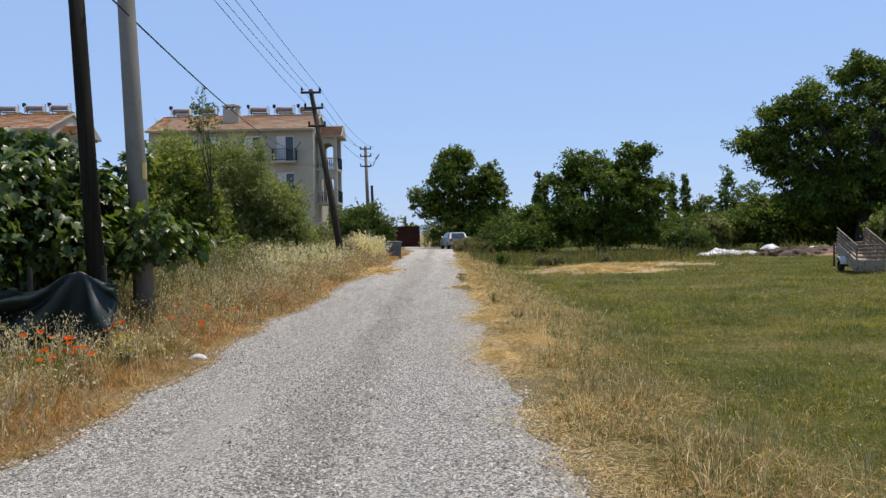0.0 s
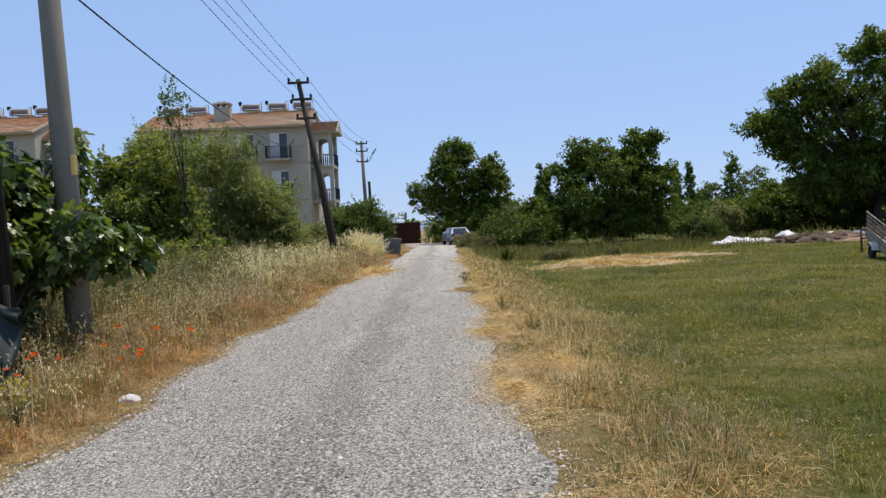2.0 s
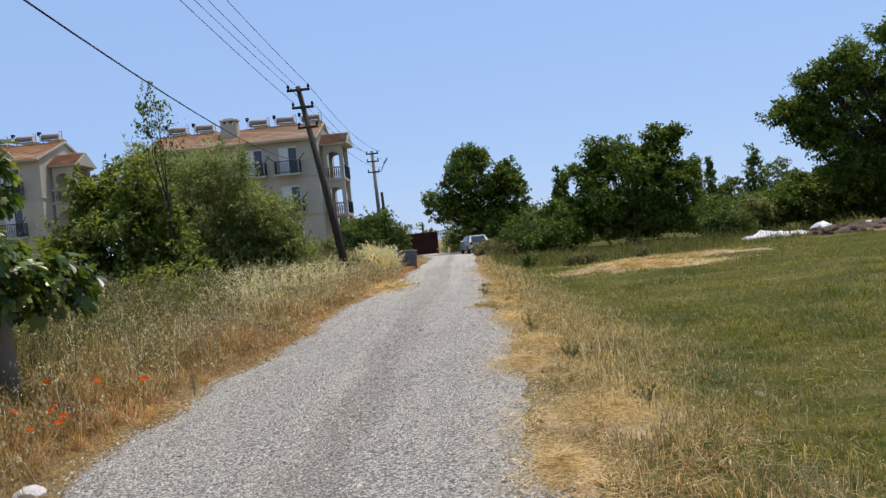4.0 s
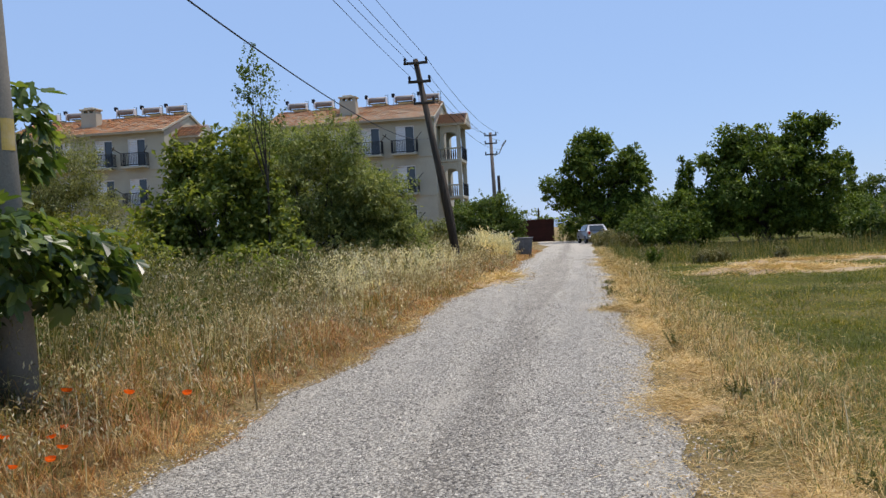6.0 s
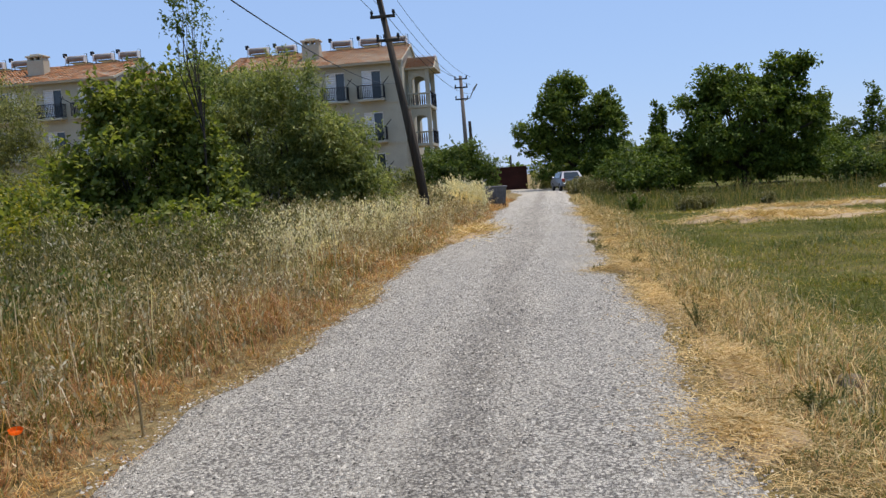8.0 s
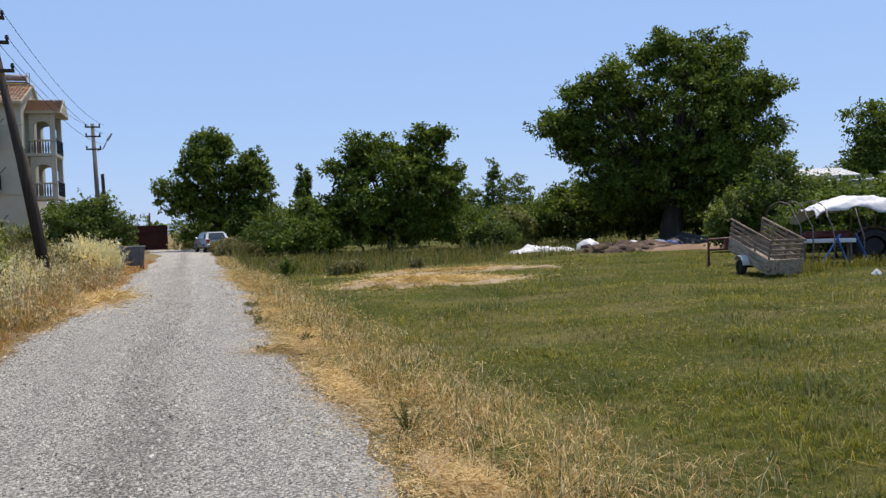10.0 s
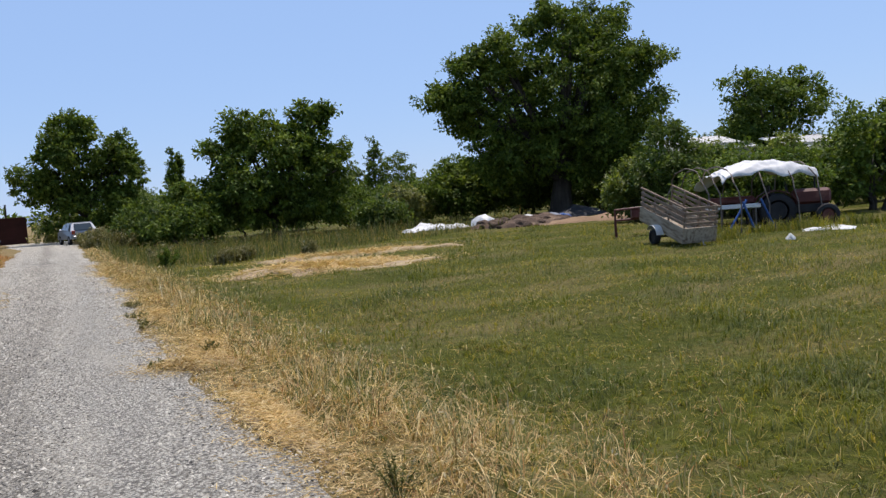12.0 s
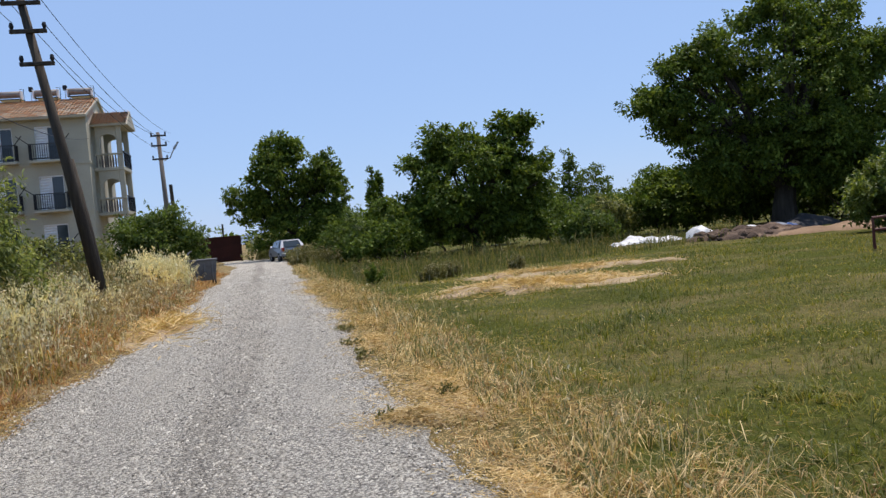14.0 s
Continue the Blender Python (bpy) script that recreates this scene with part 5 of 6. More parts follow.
a = RNG.uniform(0, 6.283, n)
rot = np.stack([np.cos(a), -np.sin(a), np.sin(a), np.cos(a)], 1).reshape(-1, 2, 2)
off = np.repeat(dirs[None], n, 0) * RNG.uniform(0.6, 1.4, (n, 5, 1)) * rad[:, None, None]
off[:, 4, :2] += RNG.normal(0, 0.35, (n, 2)) * rad[:, None]
off[..., :2] = np.einsum("nij,nkj->nki", rot, off[..., :2])
fs = np.array([[0, 1, 4], [1, 2, 4], [2, 3, 4], [3, 0, 4]])
tagged(raw("loose_gravel", (c[:, None] + off).reshape(-1, 3), (np.arange(n)[:, None, None] * 5 + fs).reshape(-1, 3), M["stone"]), "loose grey crushed stones lying on the lane", "gravel", kind="stuff")


# ---- fig tree, netting and flowers ----
def fig_shape():
    """One broad five-lobed leaf, about a unit long, cupped along its ribs."""
    pts = [(0, 0)]
    for ang, r in ((-150, 0.22), (-112, 0.40), (-92, 0.50), (-76, 0.40), (-58, 0.56), (-44, 0.72), (-32, 0.64), (-22, 0.47), (-13, 0.74), (0, 0.93), (13, 0.74), (22, 0.47), (32, 0.64), (44, 0.72), (58, 0.56), (76, 0.40), (92, 0.50), (112, 0.40), (150, 0.22)):
        pts.append((r * math.cos(radians(ang)), r * math.sin(radians(ang))))
    v = np.array([(px + 0.1, py, -0.30 * px * px + 0.30 * abs(py)) for px, py in pts])
    f = np.array([(0, i, i + 1) for i in range(1, len(pts) - 1)])
    return v, f


FIG_V, FIG_F = fig_shape()
fig_lobes = [(-5.0, 13.3, 2.15, 0.75, 0.8, 0.75), (-5.6, 13.5, 2.5, 0.5, 0.5, 0.5), (-5.6, 11.6, 1.6, 0.9, 1.0, 0.9), (-3.7, 13.3, 1.5, 0.45, 0.4, 0.35), (-4.15, 14.4, 2.5, 0.2, 0.25, 0.42), (-4.6, 12.7, 1.5, 0.6, 0.6, 0.5), (-6.8, 13.3, 1.8, 1.0, 1.2, 1.0), (-3.45, 13.9, 1.35, 0.42, 0.3, 0.34), (-5.2, 13.2, 2.55, 0.5, 0.5, 0.4), (-6.2, 10.0, 1.4, 0.9, 0.8, 0.8), (-5.4, 12.6, 0.95, 0.8, 0.8, 0.5), (-5.5, 14.0, 1.6, 0.5, 0.5, 0.7), (-6.0, 13.8, 2.2, 0.6, 0.6, 0.6), (-4.6, 13.5, 1.9, 0.6, 0.5, 0.6), (-4.35, 13.95, 1.75, 0.35, 0.3, 0.6), (-5.1, 14.6, 1.9, 0.5, 0.5, 0.55), (-6.0, 13.0, 2.3, 0.7, 0.7, 0.65), (-5.0, 12.4, 2.1, 0.5, 0.5, 0.5),
             (-4.75, 13.5, 0.8, 0.45, 0.4, 0.4), (-5.3, 13.6, 0.75, 0.6, 0.4, 0.5), (-4.7, 13.7, 1.35, 0.5, 0.35, 0.45), (-4.1, 13.35, 1.25, 0.35, 0.25, 0.3)]
fig = thing("fig_tree", pose(-4.9, 12.9, 0.1), "spreading fig bush with broad lobed dark green leaves", "fig tree")
bm = bmesh.new()
rnd = random.Random(5)
for l in fig_lobes:
    for j in range(2):
        e = Vector((l[0] + rnd.uniform(-0.6, 0.6) * l[3] + 4.9, l[1] + rnd.uniform(-0.6, 0.6) * l[4] - 12.9, l[2] - 0.1 + rnd.uniform(-0.2, 0.8) * l[5]))
        tube(bm, [(rnd.uniform(-0.25, 0.25), rnd.uniform(-0.25, 0.25), -0.15), e * 0.45 + Vector((0, 0, 0.25)), e], [0.03, 0.02, 0.008], 6)
part("branch", bm, M["bark"], fig, "grey-brown fig branches")
lob = np.array(fig_lobes)
n = 9000
pick = RNG.choice(len(lob), n, p=(lob[:, 3] * lob[:, 5]) / (lob[:, 3] * lob[:, 5]).sum())
d = unit(RNG.normal(size=(n, 3)))
pos = lob[pick, :3] + d * lob[pick, 3:] * RNG.uniform(0.45, 1.1, n)[:, None] - [4.9 * -1, 12.9, 0.1]
al = unit(d * [1, 1, 0.3] + RNG.normal(size=(n, 3)) * 0.4 + [0, 0, -0.55])
nm = unit(RNG.normal(size=(n, 3)) * 0.45 + d * 0.5 + [0.25, 0.1, 0.8])
sd = unit(np.cross(nm, al))
up = np.cross(al, sd)
size = RNG.uniform(0.09, 0.19, n)
keep = np.hypot(pos[:, 0] - 0.94, pos[:, 1] - 0.84) > 0.2
M["fig_leaf"] = leaf_mat("fig_leaves", [(0.0, (0.034, 0.060, 0.012)), (0.6, (0.082, 0.130, 0.024)), (1.0, (0.17, 0.215, 0.048))], 0.38, 0.36, 0.45)
o = M["fig_leaf"].copy()
o.name = "fig_leaf_single"
on = o.node_tree
oi = on.nodes.new("ShaderNodeObjectInfo")
on.links.new(oi.outputs["Random"], next(q for q in on.nodes if q.type == "VALTORGB").inputs[0])
order = np.argsort(pos[:, 1] * 0.6 - pos[:, 0])
order = order[keep[order]]
single, rest = order[:290], order[290:]
me = bpy.data.meshes.new("leaf")
me.from_pydata(FIG_V.tolist(), [], FIG_F.tolist())
me.materials.append(o)
for i in single:
    lf = new("leaf", me)
    lf.parent = fig
    lf.matrix_local = Matrix(((*[al[i][0], sd[i][0], up[i][0]], pos[i][0]), (*[al[i][1], sd[i][1], up[i][1]], pos[i][1]), (*[al[i][2], sd[i][2], up[i][2]], pos[i][2]), (0, 0, 0, 1))) @ Matrix.Scale(float(size[i]), 4)
vv = pos[rest, None] + size[rest, None, None] * (FIG_V[None, :, :1] * al[rest, None] + FIG_V[None, :, 1:2] * sd[rest, None] + FIG_V[None, :, 2:] * up[rest, None])
raw("foliage", vv.reshape(-1, 3), (np.arange(len(rest))[:, None, None] * len(FIG_V) + FIG_F).reshape(-1, 3), M["fig_leaf"], fig, "stuff")

M["net"] = rough_mat("dark_green_tarpaulin", (0.008, 0.016, 0.014), (0.018, 0.030, 0.026), 3.0, 80.0, 0.5, 0.002, spec=0.3)
net = thing("tarpaulin_screen", pose(-3.95, 11.35, 0.05), "sagging dark green tarpaulin tied to fence posts", "tarpaulin")
nu, nv = 70, 30
U, V = np.meshgrid(np.linspace(0, 1, nu), np.linspace(0, 1, nv))
X = -1.7 + 2.25 * U
top = 1.0 - 0.24 * np.sin(np.clip(U / 0.82, 0, 1) * np.pi) - 0.9 * np.clip(U - 0.82, 0, 1) + 0.03 * np.sin(U * 19)
Z = top * (1 - V) + 0.02 * V
fan, far_ = np.arctan2(V + 0.03, 0.82 - U), np.hypot(V, 0.82 - U)
Y = 0.13 * np.sin(fan * 9.5) * np.clip(far_ * 1.6, 0, 1) + 0.05 * np.sin(fan * 23 + 1) * np.clip(far_, 0, 1) + 0.03 * np.sin(U * 31 + 4 * V) - 0.16 * V
ii, jj = np.meshgrid(np.arange(nu - 1), np.arange(nv - 1))
q = (jj * nu + ii).ravel()
sheet = raw("sheet", np.stack([X, Y, Z], -1).reshape(-1, 3), np.stack([q, q + 1, q + nu + 1, q + nu], 1), M["net"], net, smooth=True)
sol = sheet.modifiers.new("thickness", "SOLIDIFY")
sol.thickness = 0.006
for px in (-1.55, -0.5, 0.38):
    part("post", tubes(([(px, 0.12, -0.2), (px, 0.1, 1.05)], 0.03)), M["bark"], net)

M["petal"] = leaf_mat("poppy_petals", [(0.0, (0.70, 0.085, 0.010)), (1.0, (0.84, 0.20, 0.022))], 0.35, 0.7, 0.05, zone=8.0, low=(0.9, 0.9, 0.9), high=(1.05, 1.05, 1.05))


def poppy(m):
    p = thing("poppy", m, "red-orange wild poppy in the dry verge grass", "flower", "poppies")
    part("stem", tubes(([(0, 0, 0), (0.02, 0.01, 0.2), (0.03, 0, 0.4)], 0.0028), sides=5), M["weed"], p)
    for k in range(4):
        a = k * math.pi / 2
        b = bmesh.new()
        w = [[b.verts.new((0.03 + math.cos(a + s * 0.75) * r, math.sin(a + s * 0.75) * r, 0.4 + h)) for s in (-1, -0.4, 0.4, 1)] for r, h in ((0.006, 0), (0.034, 0.008), (0.044, 0.03))]
        for q0, q1 in zip(w, w[1:]):
            for c0 in range(3):
                b.faces.new((q0[c0], q0[c0 + 1], q1[c0 + 1], q1[c0]))
        part("petal", b, M["petal"], p)
    return p


first = None
rnd = random.Random(11)
for cx, cy, num, sx, sy in ((-3.35, 9.6, 17, 0.35, 0.7), (-3.1, 12.9, 13, 0.35, 0.6), (-3.1, 11.5, 4, 0.3, 0.5), (-3.6, 8.3, 7, 0.4, 0.5)):
    for i in range(num):
        x, y = cx + rnd.gauss(0, sx), cy + rnd.gauss(0, sy)
        x = min(x, float(road_left(y)) - 0.25)
        m = pose(x, y, float(height(x, y)), rnd.uniform(-14, 14), rnd.uniform(-14, 14), rnd.uniform(0, 360))
        if first is None:
            first = poppy(m)
        else:
            c = copy_thing(first, m)
            s = rnd.uniform(0.6, 0.95)
            c.scale = (s, s, s)
M["yellow_petal"] = leaf_mat("yellow_petals", [(0.0, (0.55, 0.42, 0.02)), (1.0, (0.75, 0.62, 0.04))], 0.3)
yf = thing("yellow_wildflower", pose(-2.85, 10.1, 0.02), "bushy yellow wildflower on the verge", "flower")
ang = RNG.uniform(0, 6.283, 60)
hp = np.stack([0.14 * np.cos(ang) * RNG.uniform(0.2, 1, 60), 0.14 * np.sin(ang) * RNG.uniform(0.2, 1, 60), RNG.uniform(0.22, 0.42, 60)], 1)
v, f = cards(np.repeat(hp, 3, 0), unit(RNG.normal(size=(180, 3)) + [0, 0, 0.4]), unit(RNG.normal(size=(180, 3))), np.full(180, 0.02), np.full(180, 0.018))
raw("blossom", v, f, M["yellow_petal"], yf, "stuff")
bm = bmesh.new()
for p in hp[:26]:
    tube(bm, [(0, 0, -0.03), tuple(p * [0.5, 0.5, 0.5]), tuple(p)], [0.004, 0.003, 0.002], 4)
part("stem", bm, M["weed"], yf)


def rock(name, x, y, r, mat, label, flat=0.6, category="stone"):
    bm = bmesh.new()
    bmesh.ops.create_icosphere(bm, subdivisions=2, radius=r)
    rr = random.Random(int(x * 100 + y * 7))
    o = Vector((rr.uniform(0, 9), rr.uniform(0, 9), 0))
    for v in bm.verts:
        v.co *= 0.75 + 0.5 * (noise.noise(v.co / r * 0.9 + o) + 0.5)
        v.co.z *= flat
    ob = part(name, bm, mat)
    ob.matrix_world = pose(x, y, float(height(x, y)) + r * flat * 0.2, 0, 0, rr.uniform(0, 360))
    return tagged(ob, label, category)


M["earth_stone"] = rough_mat("earthy_stone", (0.20, 0.16, 0.11), (0.34, 0.28, 0.20), 6.0, 50.0, 0.95, 0.01)
M["pale_stone"] = rough_mat("pale_stone", (0.46, 0.43, 0.385), (0.66, 0.63, 0.58), 6.0, 50.0, 0.9, 0.01)
rock("stone", -2.46, 11.35, 0.105, M["pale_stone"], "whitish flat stone lying at the lane edge", 0.42)
rock("stone", 2.15, 16.1, 0.10, M["earth_stone"], "weathered grey stone half sunk in dry grass", 0.8)
rock("stone", 3.1, 13.6, 0.06, M["pale_stone"], "small pale stone in the field grass")
st = part("dry_stalk", tubes(([(0, 0, -0.03), (-0.02, 0.02, 0.25), (-0.06, 0.02, 0.5)], [0.009, 0.008, 0.004]), sides=6), M["oat"])
st.matrix_world = pose(-2.5, 15.0, 0.02)
tagged(st, "single pale dry stalk standing at the lane edge", "stalk")


def weed(x, y, r, h, mat, label, n=70, leaf=0.05):
    """A branching weed: thin stems with small leaves."""
    w = thing("weed_plant", pose(x, y, float(height(x, y))), label, "plant")
    rr = random.Random(int(x * 37 + y * 11))
    bm = bmesh.new()
    pts = []
    for i in range(16):
        a, s = rr.uniform(0, 6.283), rr.uniform(0.2, 1)
        e = Vector((math.cos(a) * r * s, math.sin(a) * r * s, h * rr.uniform(0.55, 1.0) * (1.15 - 0.4 * s)))
        tube(bm, [(0, 0, -0.03), e * 0.5 + Vector((0, 0, 0.06 * h)), e], [0.004, 0.003, 0.0015], 4)
        pts += [tuple(e * rr.uniform(0.35, 1.0)) for _ in range(n // 8)]
    part("stem", bm, M["weed"], w)
    p = np.array(pts)
    v, f = cards(p, unit(RNG.normal(size=p.shape) + [0, 0, 0.5]), unit(RNG.normal(size=p.shape) + [0, 0, 1]), np.full(len(p), leaf), np.full(len(p), leaf * 0.35))
    raw("leaves", v, f, mat, w, "stuff")


for wx, wy, r, h in ((1.4, 17.9, 0.2, 0.48), (1.62, 15.2, 0.16, 0.36), (1.9, 12.6, 0.2, 0.3), (1.35, 23.2, 0.14, 0.3)):
    weed(wx, wy, r * 0.9, h * 0.62, M["green_stem"], "branching grey-green weed in the dry grass", 260, 0.022)
weed(3.35, 44.6, 0.5, 0.8, M["leaf_dark"], "dark green bushy weed standing in the field", 500, 0.12)
for wx, wy in ((1.05, 29.2), (0.98, 27.4), (0.95, 26.2), (0.85, 22.6)):
    weed(wx, wy, 0.22, 0.12, M["weed"], "low creeping weed growing into the gravel", 80, 0.05)


# ---- bin, car and the far end ----
M["silver"] = rough_mat("silver_car_paint", (0.25, 0.27, 0.30), (0.32, 0.34, 0.37), 2.0, 60.0, 0.28, 0.0005, metal=0.5, spec=0.5)
M["rubber"] = rough_mat("tyre_rubber", (0.015, 0.015, 0.016), (0.035, 0.035, 0.036), 6.0, 40.0, 0.85, 0.004)
M["red_lamp"] = rough_mat("red_lamp_glass", (0.30, 0.01, 0.01), (0.42, 0.02, 0.02), 3.0, 30.0, 0.2, 0.0005, spec=0.5)
M["bin_metal"] = rough_mat("galvanised_bin", (0.10, 0.105, 0.11), (0.17, 0.175, 0.18), 2.5, 30.0, 0.55, 0.002, metal=0.3, stain=(0.16, 0.14, 0.12))


def wheel(parent, c, r, w, axis="X", rim=0.6, rim_mat="steel"):
    rot = Matrix.Rotation(radians(90), 4, "Y" if axis == "X" else "X")
    m = Matrix.Translation(c) @ rot
    bm = bmesh.new()
    prof = [(r * 0.62, -w * 0.48), (r * 0.93, -w * 0.5), (r, -w * 0.3), (r, w * 0.3), (r * 0.93, w * 0.5), (r * 0.62, w * 0.48)]
    rings = [[bm.verts.new(m @ Vector((rr * math.cos(a), rr * math.sin(a), zz))) for a in (k * math.tau / 20 for k in range(20))] for rr, zz in prof]
    for a, b in zip(rings, rings[1:]):
        for k in range(20):
            bm.faces.new((a[k], a[(k + 1) % 20], b[(k + 1) % 20], b[k]))
    t = part("tyre", bm, M["rubber"], parent, smooth=True)
    bm = bmesh.new()
    bmesh.ops.create_cone(bm, cap_ends=True, segments=18, radius1=r * 0.62, radius2=r * 0.5, depth=w * 0.7, matrix=m)
    part("rim", bm, M[rim_mat], t)
    return t


bin_ = thing("rubbish_bin", pose(-2.5, 51.6, 0.0, 0, 0, 8), "grey galvanised wheeled rubbish bin with its lid thrown open", "bin")
bm = bmesh.new()
lo, hi = [(-0.42, -0.36), (0.42, -0.36), (0.42, 0.36), (-0.42, 0.36)], [(-0.52, -0.46), (0.5, -0.46), (0.5, 0.46), (-0.52, 0.46)]
a = [bm.verts.new((x, y, 0.16)) for x, y in lo]
b = [bm.verts.new((x, y, 0.98)) for x, y in hi]
c = [bm.verts.new((x * 0.93, y * 0.93, 0.98)) for x, y in hi]
e = [bm.verts.new((x * 0.93, y * 0.93, 0.22)) for x, y in lo]
bm.faces.new(a[::-1]), bm.faces.new(e)
for p, q in ((a, b), (b, c), (c, e)):
    for k in range(4):
        bm.faces.new((p[k], p[(k + 1) % 4], q[(k + 1) % 4], q[k]))
part("body", bm, M["bin_metal"], bin_)
part("rim", boxes(((0, -0.47, 0.97), (1.06, 0.05, 0.07)), ((0, 0.47, 0.97), (1.06, 0.05, 0.07)), ((-0.53, 0, 0.97), (0.05, 0.9, 0.07)), ((0.51, 0, 0.97), (0.05, 0.9, 0.07)), bevel=0.01), M["bin_metal"], bin_)
part("rib", boxes(*[((x, -0.43, 0.55), (0.05, 0.05, 0.72)) for x in (-0.3, 0.0, 0.3)], bevel=0.008), M["bin_metal"], bin_)
lid = bmesh.new()
for k in range(7):
    aa, ab = radians(95 + k * 9), radians(95 + (k + 1) * 9)
    lid.faces.new([lid.verts.new((-0.35 + 0.62 * math.cos(t) * 0.5 - 0.02, yy, 0.72 + 0.62 * math.sin(t))) for t, yy in ((aa, -0.46), (ab, -0.46), (ab, 0.46), (aa, 0.46))])
bmesh.ops.remove_doubles(lid, verts=lid.verts, dist=0.001)
lo_ = part("lid", lid, M["bin_metal"], bin_, "rounded lid hanging open", smooth=True)
lo_.modifiers.new("thickness", "SOLIDIFY").thickness = 0.02
for x, y in ((-0.36, -0.32), (0.4, -0.36), (0.36, 0.3), (-0.36, 0.3)):
    wheel(bin_, (x, y, 0.1), 0.1, 0.05)

car = thing("parked_car", pose(1.4, 77.4, 0.03, 0, 0, 11), "silver hatchback parked at the lane end under the tree", "car")
prof = [(-2.0, 0.38), (-2.05, 0.62), (-1.98, 0.9), (-1.55, 1.42), (-1.2, 1.47), (0.0, 1.46), (0.35, 1.40), (1.05, 0.98), (1.85, 0.82), (2.02, 0.6), (1.98, 0.35)]
bm = bmesh.new()
rows = []
for s, ins in ((-1, 0.0), (-0.93, 1), (0.93, 1), (1, 0.0)):
    rows.append([])
    for y, z in prof:
        tuck = 0.20 * max(0, (z - 0.9) / 0.57) if z > 0.9 else 0.0
        rows[-1].append(bm.verts.new(((0.84 - tuck) * s, y, z - (0.05 if not ins and z > 1.2 else 0.0))))
for a, b in zip(rows, rows[1:]):
    for k in range(len(prof)):
        bm.faces.new((a[k], a[(k + 1) % len(prof)], b[(k + 1) % len(prof)], b[k]))
bm.faces.new(rows[0][::-1]), bm.faces.new(rows[-1])
bmesh.ops.recalc_face_normals(bm, faces=bm.faces)
part("body", bm, M["silver"], car)
bm = bmesh.new()
bm.faces.new([bm.verts.new(p) for p in ((-0.6, -1.95, 0.97), (0.6, -1.95, 0.97), (0.52, -1.60, 1.38), (-0.52, -1.60, 1.38))])
rw = part("rear_window", bm, M["glass"], car)
rw.location.y = -0.03
for s in (-1, 1):
    for y0, y1 in ((-1.35, -0.55), (-0.45, 0.55)):
        bm = bmesh.new()
        bm.faces.new([bm.verts.new(p) for p in ((s * 0.835, y0 - 0.1, 0.97), (s * 0.835, y1 + 0.15, 0.97), (s * 0.70, y1 - 0.2, 1.36), (s * 0.70, y0 + 0.05, 1.36))])
        sw = part("side_window", bm, M["glass"], car)
        sw.location.x = s * 0.015
    part("tail_light", boxes(((s * 0.66, -2.02, 0.82), (0.22, 0.08, 0.26)), bevel=0.02), M["red_lamp"], car, "red tail light")
    part("door_mirror", boxes(((s * 0.93, 0.55, 1.0), (0.16, 0.1, 0.13)), bevel=0.03), M["silver"], car)
    for y in (-1.3, 1.3):
        wheel(car, (s * 0.76, y, 0.31), 0.31, 0.2)
part("bumper", boxes(((0, -2.05, 0.48), (1.6, 0.16, 0.22)), bevel=0.04), M["silver"], car)
part("number_plate", boxes(((0, -2.12, 0.66), (0.5, 0.02, 0.11))), M["white"], car)
gp = thing("gate_post", pose(-2.0, 96, 0), "thin dark post behind the yard gate", "post")
part("post_shaft", tubes(([(-1.6, 0, 0), (-1.6, 0, 3.4)], 0.08)), M["old_wood"], gp)

M["wall_stone"] = object_mat("garden_wall_blocks", [(0.0, (0.10, 0.095, 0.085)), (0.5, (0.16, 0.15, 0.135)), (1.0, (0.22, 0.21, 0.19))])
gw = tagged(new("garden_wall"), "low grey block wall in front of the apartment house", "wall", kind="structure")
blk = bpy.data.meshes.new("block")
bm = boxes(((0, 0, 0), (0.39, 0.2, 0.19)), bevel=0.012)
bm.to_mesh(blk)
bm.free()
blk.materials.append(M["wall_stone"])
for j in range(5):
    for i in range(34):
        o = new("block", blk)
        o.parent = gw
        o.location = (-20.0 + i * 0.4 + (j % 2) * 0.2, 60 + random.uniform(-0.01, 0.01), 0.2 + j * 0.2)

# ---- straw patch, heaps and sheets in the field ----
def mound(name, label, cx, cy, rx, ry, h, mat, n=46, rough=0.35, category="heap", seed=0.0, edge=0.35):
    """A low uneven heap: a disc of ground whose height follows noise and falls to nothing at a ragged rim."""
    bm = bmesh.new()
    rings = []
    for i in range(1, 15):
        t = i / 14
        ring = []
        for k in range(n):
            a = math.tau * k / n
            rag = 1 + edge * noise.noise(Vector((math.cos(a) * 1.6 + seed, math.sin(a) * 1.6, seed)))
            x, y = cx + rx * t * rag * math.cos(a), cy + ry * t * rag * math.sin(a)
            hz = h * (1 - t ** 3) ** 0.8 * (1 + rough * 2 * noise.noise(Vector((x * 1.1, y * 1.1, seed + 3)))) + rough * h * 0.7 * noise.noise(Vector((x * 3.1, y * 3.1, seed))) * (1 - t)
            ring.append(bm.verts.new((x, y, float(height(x, y)) + max(hz, 0.0) + (0.015 if t < 0.99 else -0.03))))
        rings.append(ring)
    mid = bm.verts.new((cx, cy, sum(v.co.z for v in rings[0]) / n))
    for k in range(n):
        bm.faces.new((mid, rings[0][k], rings[0][(k + 1) % n]))
    for a, b in zip(rings, rings[1:]):
        for k in range(n):
            bm.faces.new((a[k], b[k], b[(k + 1) % n], a[(k + 1) % n]))
    return tagged(part(name, bm, mat, smooth=True), label, category)


